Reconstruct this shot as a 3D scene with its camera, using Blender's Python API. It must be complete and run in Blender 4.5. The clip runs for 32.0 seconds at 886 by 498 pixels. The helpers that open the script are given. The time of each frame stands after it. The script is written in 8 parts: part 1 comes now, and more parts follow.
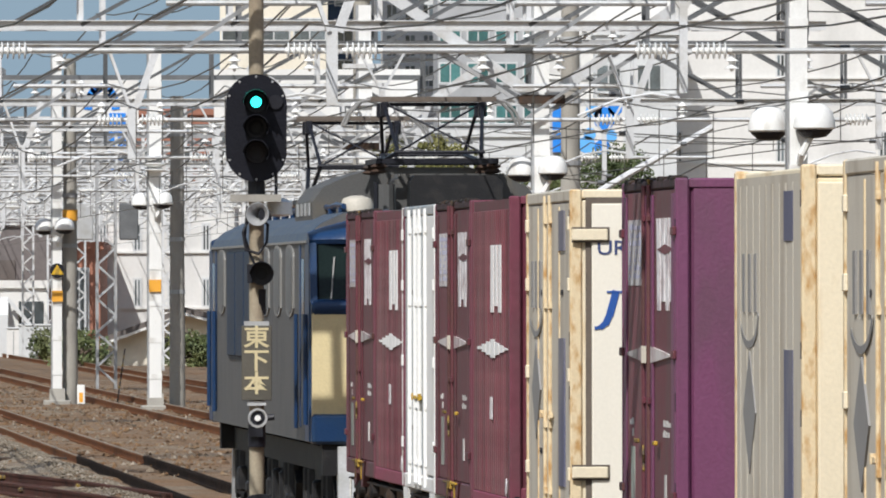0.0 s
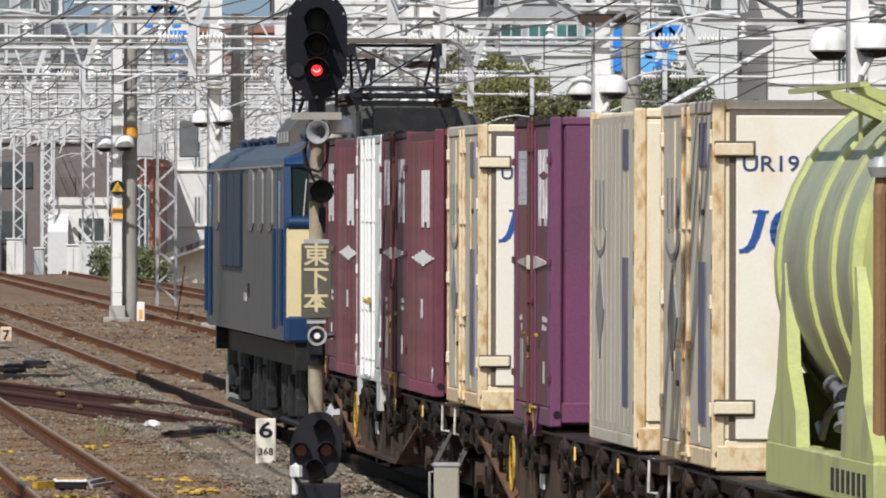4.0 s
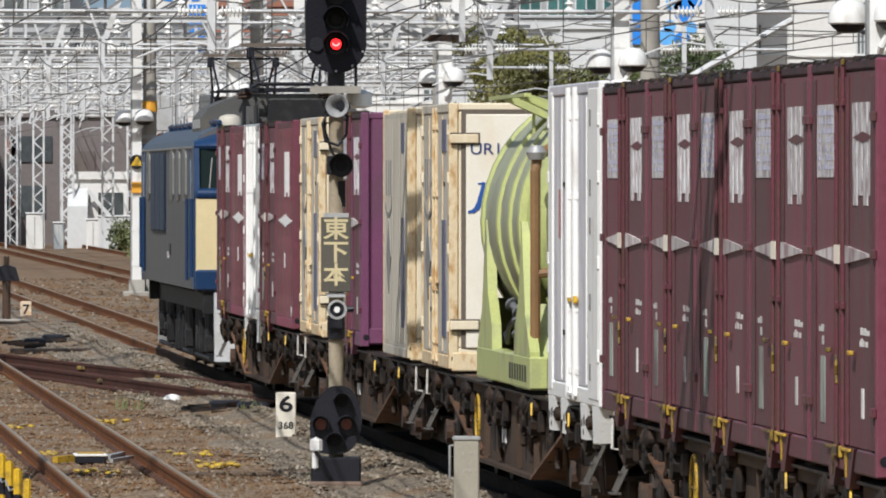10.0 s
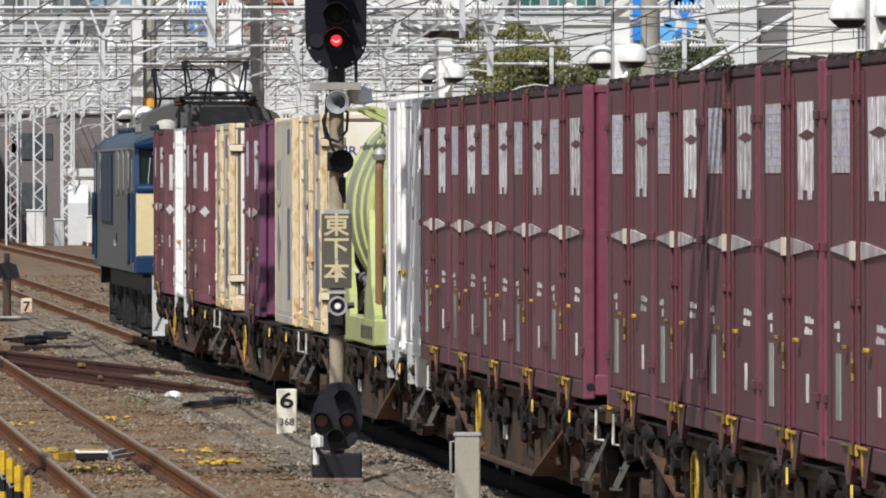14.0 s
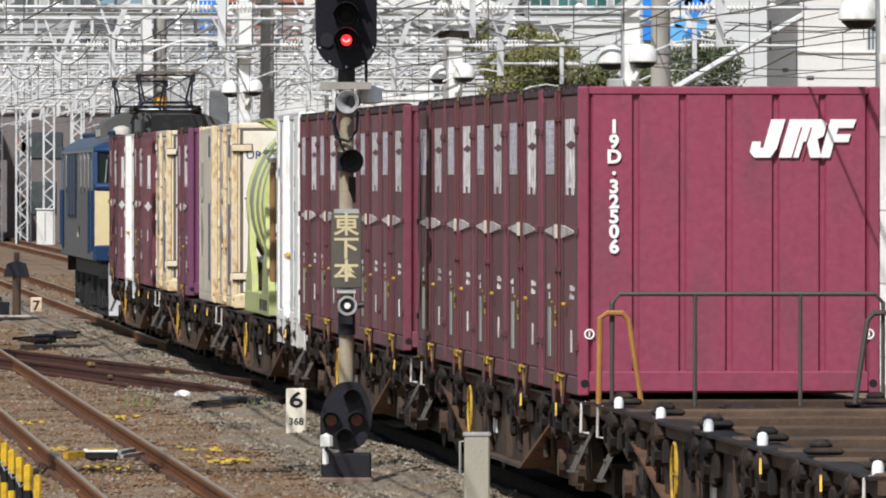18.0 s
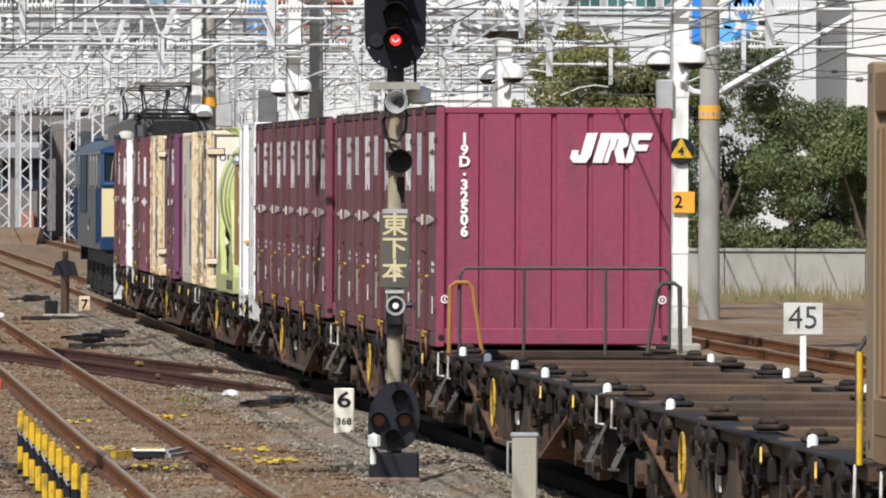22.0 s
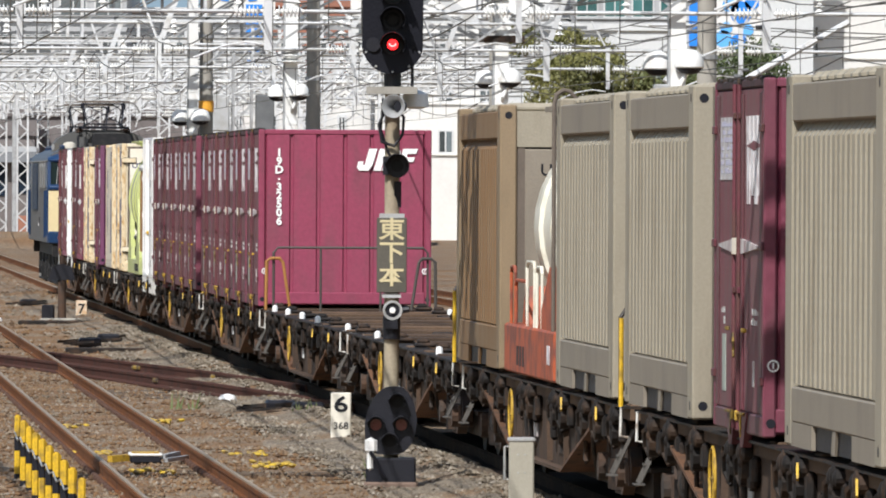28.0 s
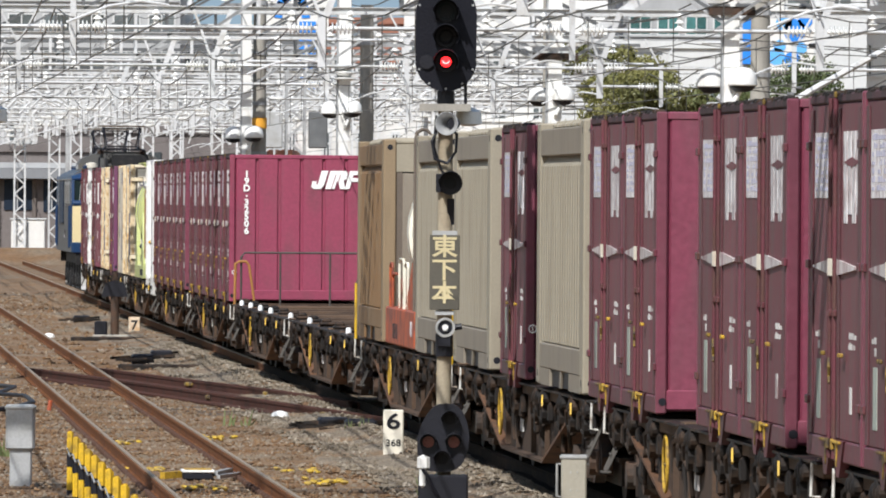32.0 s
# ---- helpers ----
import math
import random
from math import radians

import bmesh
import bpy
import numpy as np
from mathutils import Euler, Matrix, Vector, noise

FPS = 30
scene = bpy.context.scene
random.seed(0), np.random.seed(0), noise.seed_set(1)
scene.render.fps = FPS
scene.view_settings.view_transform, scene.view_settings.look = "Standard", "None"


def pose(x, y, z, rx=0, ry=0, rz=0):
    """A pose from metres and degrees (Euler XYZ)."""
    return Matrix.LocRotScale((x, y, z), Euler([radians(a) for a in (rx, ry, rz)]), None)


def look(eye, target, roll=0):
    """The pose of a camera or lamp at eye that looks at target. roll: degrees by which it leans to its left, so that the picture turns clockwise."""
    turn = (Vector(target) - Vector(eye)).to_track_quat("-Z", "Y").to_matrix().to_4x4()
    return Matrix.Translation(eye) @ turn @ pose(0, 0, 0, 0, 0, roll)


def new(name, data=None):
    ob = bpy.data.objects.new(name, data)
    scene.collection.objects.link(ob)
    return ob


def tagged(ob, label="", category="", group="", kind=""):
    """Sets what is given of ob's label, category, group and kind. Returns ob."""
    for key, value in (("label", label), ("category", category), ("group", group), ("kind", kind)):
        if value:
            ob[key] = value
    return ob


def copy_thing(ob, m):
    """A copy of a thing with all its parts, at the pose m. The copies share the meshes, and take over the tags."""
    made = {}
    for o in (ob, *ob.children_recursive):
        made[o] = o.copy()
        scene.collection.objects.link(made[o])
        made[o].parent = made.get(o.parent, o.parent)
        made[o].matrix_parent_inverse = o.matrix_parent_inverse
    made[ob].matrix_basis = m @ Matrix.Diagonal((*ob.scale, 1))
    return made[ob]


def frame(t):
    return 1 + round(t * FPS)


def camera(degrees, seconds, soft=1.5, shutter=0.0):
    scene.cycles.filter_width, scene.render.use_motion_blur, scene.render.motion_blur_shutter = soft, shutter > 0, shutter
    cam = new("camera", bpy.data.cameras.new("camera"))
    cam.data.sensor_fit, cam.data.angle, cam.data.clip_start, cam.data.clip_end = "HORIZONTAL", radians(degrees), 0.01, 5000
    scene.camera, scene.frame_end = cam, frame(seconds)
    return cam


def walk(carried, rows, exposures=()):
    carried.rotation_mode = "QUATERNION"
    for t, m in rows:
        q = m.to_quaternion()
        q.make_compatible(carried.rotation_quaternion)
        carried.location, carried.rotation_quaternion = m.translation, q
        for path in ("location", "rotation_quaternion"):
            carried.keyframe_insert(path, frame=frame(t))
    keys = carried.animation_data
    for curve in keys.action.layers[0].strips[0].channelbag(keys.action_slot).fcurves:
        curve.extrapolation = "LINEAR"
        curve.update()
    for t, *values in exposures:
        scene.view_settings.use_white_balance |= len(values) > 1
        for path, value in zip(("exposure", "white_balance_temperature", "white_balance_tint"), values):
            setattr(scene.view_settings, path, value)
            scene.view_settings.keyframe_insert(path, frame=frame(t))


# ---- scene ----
DEG = 57.29578
EYE = (0.0, 0.0, 2.793)
# seconds, yaw, pitch, roll in degrees: one standpoint on the platform, held by hand at full zoom
LOOKS = [
    (0, -0.6588, 0.2289, -0.091), (0.5, -0.6727, 0.2737, -0.085), (1, -0.7005, 0.2675, -0.030), (1.5, -0.6234, 0.1802, -0.083),
    (2, -0.5960, 0.1656, 0.215), (2.5, -0.6020, 0.1066, 0.225), (3, -0.5365, -0.0250, 0.120), (3.5, -0.3623, -0.1629, 0.191),
    (5.5, -0.2140, -0.2803, -0.154), (6, -0.1944, -0.2340, -0.240), (6.5, -0.1691, -0.2222, -0.263), (7, -0.2101, -0.1900, -0.110),
    (7.5, -0.2079, -0.2596, -0.026), (8, -0.3104, -0.3581, -0.248), (8.5, -0.2470, -0.4102, -0.159), (9, -0.2049, -0.2516, -0.082),
    (9.5, -0.2238, -0.2256, -0.130), (10, -0.2104, -0.3799, 0.013), (10.5, -0.2229, -0.4170, 0.073), (11, -0.2702, -0.3682, -0.001),
    (11.5, -0.2546, -0.3752, -0.058), (12, -0.1862, -0.4294, -0.009), (12.5, -0.2520, -0.3956, 0.122), (13, -0.3050, -0.2993, 0.021),
    (13.5, -0.2492, -0.3651, 0.121), (14, -0.2073, -0.4013, -0.096), (14.5, -0.1653, -0.2780, 0.033), (16.5, -0.1623, -0.3559, 0.138),
    (17, -0.2297, -0.2890, 0.302), (17.5, -0.1619, -0.2583, 0.359), (18, -0.1522, -0.4024, 0.014), (18.5, 0.0010, -0.4170, -0.004),
    (19, -0.0000, -0.3858, -0.001), (19.5, -0.0063, -0.3810, -0.031), (20, -0.0328, -0.3730, -0.093), (20.5, -0.0349, -0.3733, -0.064),
    (21, -0.0013, -0.3889, -0.038), (21.5, 0.0670, -0.3711, 0.066), (22, 0.1206, -0.4014, 0.219), (22.5, 0.0379, -0.3152, 0.226),
    (23, -0.0229, -0.2271, 0.078), (23.5, 0.0489, -0.2159, 0.318), (24, 0.0636, -0.2382, 0.263), (24.5, 0.1066, -0.3199, 0.049),
    (25, 0.1001, -0.3522, 0.236), (25.5, 0.0770, -0.3971, 0.181), (27.5, 0.1902, -0.3034, 0.463), (28, 0.1036, -0.3755, 0.255),
    (28.5, 0.1182, -0.3138, 0.320), (29, 0.0688, -0.2248, 0.188), (29.5, 0.2457, -0.2510, 0.224), (30, 0.2667, -0.2732, 0.211),
    (30.5, 0.2993, -0.2642, 0.205), (31, 0.3633, -0.3128, 0.259), (31.5, 0.3744, -0.2759, 0.230), (32, 0.4020, -0.2799, 0.382),
]
cam = camera(2 * math.atan(784 / 18000) * DEG, 32.0, soft=1.9)
walk(cam, [(t, pose(*EYE, 90 + pitch, 0, yaw) @ pose(0, 0, 0, 0, 0, roll)) for t, yaw, pitch, roll in LOOKS],
     exposures=[(0, 0.03), (3, 0.0), (9, -0.07), (14, -0.03), (18, 0.07), (20, 0.13), (24, 0.2), (28, 0.24), (32, 0.24)])

# the main line: x across it from the train's near side, y along it, z over the rail heads
LINE = Matrix.Translation((1.449, 80.0, 0.0)) @ pose(0, 0, 0, 0, 0, 3.8745)
# seconds and metres run by the train along the line
RUN = [(0, -42.58), (1, -39.22), (2, -35.56), (3, -31.83), (4, -27.97), (5, -23.93), (6, -19.76), (7, -15.43),
       (8, -10.95), (9, -6.18), (10, -1.31), (11, 3.67), (12, 8.68), (13, 13.78), (14, 19.14), (15, 24.87),
       (16, 30.75), (17, 36.42), (18, 41.86), (19, 47.50), (20, 53.48), (21, 59.54), (22, 65.56), (23, 71.58),
       (24, 77.84), (25, 84.27), (26, 90.70), (27, 97.10), (28, 103.71), (29, 110.69), (30, 117.93), (31,
       125.34), (32, 133.01)]

# ---- light: a high sun behind the standpoint, a little to its left, under a hazy blue sky ----
SUN_LIFT, SUN_SIDE = 47.0, 24.0
world = bpy.data.worlds.new("world")
scene.world = world
world.use_nodes = True
wn = world.node_tree
sky = wn.nodes.new("ShaderNodeTexSky")
sky.sky_type, sky.sun_disc = "NISHITA", False
sky.sun_elevation, sky.sun_rotation = radians(SUN_LIFT), radians(180 + SUN_SIDE)
sky.dust_density, sky.air_density = 1.2, 1.3
wn.links.new(sky.outputs[0], wn.nodes["Background"].inputs[0])
wn.nodes["Background"].inputs[1].default_value = 0.094
sun = new("sun", bpy.data.lights.new("sun", "SUN"))
sun.data.energy, sun.data.angle, sun.data.color = 4.35, radians(0.5), (1.0, 0.982, 0.955)
away = Vector((-math.sin(radians(SUN_SIDE)) * math.cos(radians(SUN_LIFT)), -math.cos(radians(SUN_SIDE)) * math.cos(radians(SUN_LIFT)), math.sin(radians(SUN_LIFT))))
sun.matrix_world = look(away * 50, (0, 0, 0))
scene.view_settings.exposure = 0.0


# ---- mesh helpers ----
class Shape:
    """Collects faces of one part."""

    def __init__(self):
        self.v, self.f = [], []

    def add(self, vs, fs, m=None):
        k = len(self.v)
        self.v += [tuple(m @ Vector(p)) for p in vs] if m else [tuple(p) for p in vs]
        self.f += [tuple(i + k for i in q) for q in fs]
        return self

    def box(self, x0, y0, z0, x1, y1, z1, m=None, c=0.0):
        """A box; c chamfers its edges."""
        x0, x1, y0, y1, z0, z1 = min(x0, x1), max(x0, x1), min(y0, y1), max(y0, y1), min(z0, z1), max(z0, z1)
        c = min(c, (x1 - x0) * 0.4, (y1 - y0) * 0.4, (z1 - z0) * 0.4)
        if c <= 0:
            vs = [(x, y, z) for z in (z0, z1) for y in (y0, y1) for x in (x0, x1)]
            fs = [(0, 2, 3, 1), (4, 5, 7, 6), (0, 1, 5, 4), (2, 6, 7, 3), (0, 4, 6, 2), (1, 3, 7, 5)]
            return self.add(vs, fs, m)
        rings = []
        for z, d in ((z0, c), (z0 + c, 0), (z1 - c, 0), (z1, c)):
            e = c
            rings.append([(x0 + d + e, y0 + d, z), (x1 - d - e, y0 + d, z), (x1 - d, y0 + d + e, z), (x1 - d, y1 - d - e, z),
                          (x1 - d - e, y1 - d, z), (x0 + d + e, y1 - d, z), (x0 + d, y1 - d - e, z), (x0 + d, y0 + d + e, z)])
        vs = [p for r in rings for p in r]
        fs = [tuple(range(7, -1, -1)), tuple(range(24, 32))]
        for k in range(3):
            fs += [(k * 8 + i, k * 8 + (i + 1) % 8, k * 8 + 8 + (i + 1) % 8, k * 8 + 8 + i) for i in range(8)]
        return self.add(vs, fs, m)

    def rod(self, a, b, r, n=8, r2=None, caps=True):
        a, b = Vector(a), Vector(b)
        r2 = r if r2 is None else r2
        q = (b - a).to_track_quat("Z", "Y").to_matrix()
        vs = []
        for p, rr in ((a, r), (b, r2)):
            vs += [p + q @ Vector((math.cos(2 * math.pi * i / n) * rr, math.sin(2 * math.pi * i / n) * rr, 0)) for i in range(n)]
        fs = [(i, (i + 1) % n, n + (i + 1) % n, n + i) for i in range(n)]
        if caps:
            fs += [tuple(range(n - 1, -1, -1)), tuple(range(n, 2 * n))]
        return self.add(vs, fs)

    def bar(self, a, b, w, h=None):
        """A square bar from a to b."""
        a, b = Vector(a), Vector(b)
        h = h or w
        q = (b - a).to_track_quat("Y", "Z").to_matrix().to_4x4()
        return self.box(-w / 2, 0, -h / 2, w / 2, (b - a).length, h / 2, Matrix.Translation(a) @ q)

    def tube(self, pts, r, n=7):
        """One bent round bar through points."""
        pts = [Vector(q) for q in pts]
        m = len(pts)
        ways = [(pts[min(i + 1, m - 1)] - pts[max(i - 1, 0)]).normalized() for i in range(m)]
        side = ways[0].orthogonal().normalized()
        vs = []
        for i, (q, d) in enumerate(zip(pts, ways)):
            side = (side - d * side.dot(d)).normalized()
            up = d.cross(side)
            bend = 1.0
            if 0 < i < m - 1:
                bend = 1 / max(0.5, ((pts[i + 1] - q).normalized().dot(d)))
            vs += [q + (side * math.cos(2 * math.pi * k / n) + up * math.sin(2 * math.pi * k / n)) * r * (bend if bend < 1.3 else 1.15) for k in range(n)]
        fs = [(i * n + k, i * n + (k + 1) % n, (i + 1) * n + (k + 1) % n, (i + 1) * n + k) for i in range(m - 1) for k in range(n)]
        return self.add(vs, fs + [tuple(range(n - 1, -1, -1)), tuple(range((m - 1) * n, m * n))])

    def ribbon(self, pts, width, axis="y", at_=0.0, thick=0.006):
        """A flat stroke along points in the plane across axis (x or y); pts: (along, up)."""
        def put(a, d, b):
            return (a, d, b) if axis == "y" else (d, a, b)
        for (a0, b0), (a1, b1) in zip(pts, pts[1:]):
            ln = math.hypot(a1 - a0, b1 - b0) or 1
            u, v = (a1 - a0) / ln * width * 0.25, (b1 - b0) / ln * width * 0.25
            px, pz = -(b1 - b0) / ln * width / 2, (a1 - a0) / ln * width / 2
            q = [(a0 - u + px, b0 - v + pz), (a0 - u - px, b0 - v - pz), (a1 + u - px, b1 + v - pz), (a1 + u + px, b1 + v + pz)]
            self.add([put(a, at_, b) for a, b in q] + [put(a, at_ + thick, b) for a, b in q], [(0, 1, 2, 3), (7, 6, 5, 4), (0, 4, 5, 1), (1, 5, 6, 2), (2, 6, 7, 3), (3, 7, 4, 0)])
        return self

    def turn(self, profile, n=16, m=None, caps=True):
        """A solid of revolution round z from (radius, height) pairs."""
        vs = [(r * math.cos(2 * math.pi * i / n), r * math.sin(2 * math.pi * i / n), z) for r, z in profile for i in range(n)]
        fs = [(k * n + i, k * n + (i + 1) % n, k * n + n + (i + 1) % n, k * n + n + i) for k in range(len(profile) - 1) for i in range(n)]
        if caps:
            fs += [tuple(range(n - 1, -1, -1)), tuple(range((len(profile) - 1) * n, len(profile) * n))]
        return self.add(vs, fs, m)

    def prism(self, poly, d0, d1, m=None):
        """Polygon in (y, z), drawn out along x from d0 to d1."""
        n = len(poly)
        vs = [(d0, y, z) for y, z in poly] + [(d1, y, z) for y, z in poly]
        fs = [tuple(range(n)), tuple(range(2 * n - 1, n - 1, -1))] + [(i, n + i, n + (i + 1) % n, (i + 1) % n) for i in range(n)]
        return self.add(vs, fs, m)

    def mesh(self, name, mat, smooth=False):
        me = bpy.data.meshes.new(name)
        me.from_pydata(self.v, [], self.f)
        bm = bmesh.new()
        bm.from_mesh(me)
        bmesh.ops.recalc_face_normals(bm, faces=bm.faces)
        bm.to_mesh(me)
        bm.free()
        if smooth:
            me.shade_smooth()
            me.set_sharp_from_angle(angle=radians(38))
        me.materials.append(mat)
        return me


def part(name, shape, material, parent=None, label="", m=None, smooth=False):
    ob = new(name, shape.mesh(name, material, smooth) if isinstance(shape, Shape) else shape)
    if parent:
        ob.parent = parent
    if m is not None:
        ob.matrix_basis = m
    if label:
        ob["label"] = label
    return ob


def thing(name, label, category, group="", kind="", m=None):
    ob = new(name)
    ob.empty_display_size = 0.2
    if m is not None:
        ob.matrix_basis = m
    return tagged(ob, label, category, group, kind)


# ---- materials ----
def surface(name, colour, rough=0.6, metal=0.0, spread=0.25, scale=3.0, grain=40.0, bump=0.15, second=None, amount=0.35, streak=0.0, random_shade=0.0, spec=0.5):
    """A worn surface: its colour in two scales of noise, a second colour (dirt or rust) in patches or run down in streaks, fine relief."""
    mat = bpy.data.materials.new(name)
    mat.use_nodes = True
    nt = mat.node_tree
    b = nt.nodes["Principled BSDF"]
    co = nt.nodes.new("ShaderNodeTexCoord")
    big = nt.nodes.new("ShaderNodeTexNoise")
    big.inputs["Scale"].default_value, big.inputs["Detail"].default_value = scale, 5.0
    mapping = nt.nodes.new("ShaderNodeMapping")
    mapping.inputs["Scale"].default_value = (1, 1, 1.0 - 0.9 * streak)
    own = nt.nodes.new("ShaderNodeObjectInfo")
    shift = nt.nodes.new("ShaderNodeVectorMath")
    shift.operation = "MULTIPLY_ADD"
    shift.inputs[1].default_value = (31.0, 17.0, 23.0)
    nt.links.new(own.outputs["Random"], shift.inputs[0])
    nt.links.new(co.outputs["Object"], shift.inputs[2])
    nt.links.new(shift.outputs[0], mapping.inputs[0])
    nt.links.new(mapping.outputs[0], big.inputs["Vector"])
    fine = nt.nodes.new("ShaderNodeTexNoise")
    fine.inputs["Scale"].default_value, fine.inputs["Detail"].default_value = grain, 3.0
    nt.links.new(co.outputs["Object"], fine.inputs["Vector"])
    base = nt.nodes.new("ShaderNodeRGB")
    base.outputs[0].default_value = (*colour, 1)
    out = base.outputs[0]
    if second:
        ramp = nt.nodes.new("ShaderNodeValToRGB")
        ramp.color_ramp.elements[0].position, ramp.color_ramp.elements[1].position = 0.62 - amount * 0.5, 0.78 - amount * 0.35
        nt.links.new(big.outputs[0], ramp.inputs[0])
        mix = nt.nodes.new("ShaderNodeMixRGB")
        mix.inputs[2].default_value = (*second, 1)
        nt.links.new(ramp.outputs[0], mix.inputs[0])
        nt.links.new(out, mix.inputs[1])
        out = mix.outputs[0]
    add = nt.nodes.new("ShaderNodeMath")
    add.operation = "ADD"
    nt.links.new(big.outputs[0], add.inputs[0])
    nt.links.new(fine.outputs[0], add.inputs[1])
    val = nt.nodes.new("ShaderNodeMapRange")
    val.inputs["From Min"].default_value, val.inputs["From Max"].default_value = 0.6, 1.4
    val.inputs["To Min"].default_value, val.inputs["To Max"].default_value = 1 - spread, 1 + spread
    nt.links.new(add.outputs[0], val.inputs[0])
    value = val.outputs[0]
    if random_shade:
        info = nt.nodes.new("ShaderNodeObjectInfo")
        rr = nt.nodes.new("ShaderNodeMapRange")
        rr.inputs["To Min"].default_value, rr.inputs["To Max"].default_value = 1 - random_shade, 1 + random_shade
        nt.links.new(info.outputs["Random"], rr.inputs[0])
        mul = nt.nodes.new("ShaderNodeMath")
        mul.operation = "MULTIPLY"
        nt.links.new(value, mul.inputs[0])
        nt.links.new(rr.outputs[0], mul.inputs[1])
        value = mul.outputs[0]
    hsv = nt.nodes.new("ShaderNodeHueSaturation")
    nt.links.new(value, hsv.inputs["Value"])
    nt.links.new(out, hsv.inputs["Color"])
    nt.links.new(hsv.outputs[0], b.inputs["Base Color"])
    ro = nt.nodes.new("ShaderNodeMapRange")
    ro.inputs["To Min"].default_value, ro.inputs["To Max"].default_value = max(0.05, rough - 0.12), min(1.0, rough + 0.12)
    nt.links.new(fine.outputs[0], ro.inputs[0])
    nt.links.new(ro.outputs[0], b.inputs["Roughness"])
    b.inputs["Metallic"].default_value = metal
    b.inputs["Specular IOR Level"].default_value = spec
    if bump:
        bp = nt.nodes.new("ShaderNodeBump")
        bp.inputs["Strength"].default_value, bp.inputs["Distance"].default_value = bump, 0.02
        nt.links.new(fine.outputs[0], bp.inputs["Height"])
        nt.links.new(bp.outputs[0], b.inputs["Normal"])
    return mat


def glowing(name, colour, strength):
    mat = bpy.data.materials.new(name)
    mat.use_nodes = True
    b = mat.node_tree.nodes["Principled BSDF"]
    b.inputs["Base Color"].default_value = (*colour, 1)
    b.inputs["Emission Color"].default_value, b.inputs["Emission Strength"].default_value = (*colour, 1), strength
    return mat


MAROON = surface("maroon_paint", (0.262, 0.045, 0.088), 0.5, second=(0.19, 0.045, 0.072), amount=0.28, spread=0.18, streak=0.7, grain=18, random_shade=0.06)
# side frames: about half as bright as the numbered end's maroon
MAROON_SIDE = surface("deep_maroon_paint", (0.128, 0.034, 0.046), 0.55, second=(0.08, 0.038, 0.042), amount=0.45, spread=0.30, streak=0.85, grain=18, scale=3.0, random_shade=0.15)
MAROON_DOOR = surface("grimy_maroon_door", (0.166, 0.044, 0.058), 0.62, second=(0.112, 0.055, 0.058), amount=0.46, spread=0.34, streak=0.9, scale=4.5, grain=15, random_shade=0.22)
MAROON_ROD = surface("dark_red_rod_paint", (0.118, 0.027, 0.040), 0.5, spread=0.2, second=(0.08, 0.035, 0.03), amount=0.4, random_shade=0.2)
PURPLE = surface("purple_paint", (0.165, 0.050, 0.115), 0.5, second=(0.12, 0.048, 0.085), amount=0.32, spread=0.16, streak=0.7)
CREAM = surface("cream_paint_with_rust_runs", (0.76, 0.67, 0.50), 0.5, second=(0.58, 0.44, 0.26), amount=0.13, spread=0.08, streak=0.6, scale=2.5)
WHITE = surface("white_paint", (0.82, 0.82, 0.80), 0.45, spread=0.07, second=(0.5, 0.47, 0.42), amount=0.08, streak=0.8)
GREY_SIDE = surface("weathered_beige_grey_paint", (0.53, 0.49, 0.415), 0.6, second=(0.38, 0.335, 0.27), amount=0.28, spread=0.10, streak=0.85)
TAN = surface("tan_corrugated_paint", (0.315, 0.280, 0.215), 0.55, second=(0.23, 0.20, 0.15), amount=0.28, spread=0.12, streak=0.85)
TAN_BROWN = surface("browned_tan_paint", (0.205, 0.115, 0.050), 0.6, second=(0.20, 0.132, 0.070), amount=0.4, spread=0.12, streak=0.8)
TAN_DARK = surface("dull_tan_rail_paint", (0.245, 0.212, 0.168), 0.6, spread=0.10, second=(0.185, 0.16, 0.13), amount=0.25, scale=1.5, streak=0.5)
TANK_GREEN = surface("pale_green_tank_paint", (0.46, 0.50, 0.19), 0.42, second=(0.30, 0.31, 0.17), amount=0.25, spread=0.12, streak=0.5)
TANK_GREY = surface("grey_green_shell", (0.34, 0.36, 0.25), 0.5, second=(0.24, 0.24, 0.17), amount=0.4, spread=0.2)
ORANGE = surface("orange_red_frame_paint", (0.46, 0.098, 0.036), 0.6, spread=0.25, second=(0.17, 0.055, 0.04), amount=0.45, scale=4)
IVORY = surface("ivory_tank_paint", (0.74, 0.72, 0.62), 0.4, spread=0.08, second=(0.5, 0.46, 0.36), amount=0.2)
RUSTY = surface("rusty_brown_steel", (0.072, 0.038, 0.022), 0.85, second=(0.035, 0.027, 0.022), amount=0.45, spread=0.35, scale=4, random_shade=0.2)
RUST_BRIGHT = surface("orange_rust_flange", (0.145, 0.066, 0.030), 0.85, second=(0.06, 0.035, 0.022), amount=0.35, spread=0.3, scale=4, random_shade=0.2)
DECK = surface("dark_brown_deck_steel", (0.118, 0.076, 0.050), 0.9, second=(0.055, 0.038, 0.029), amount=0.4, spread=0.3, scale=1.5, random_shade=0.3, spec=0.2)
# grimed steel, also the black of the sheets that imitate shade under wagons
GRIME_SHADE = surface("black_grime_and_shade", (0.013, 0.0105, 0.0095), 0.7, second=(0.048, 0.028, 0.017), amount=0.3, spread=0.4, scale=5, spec=0.3)
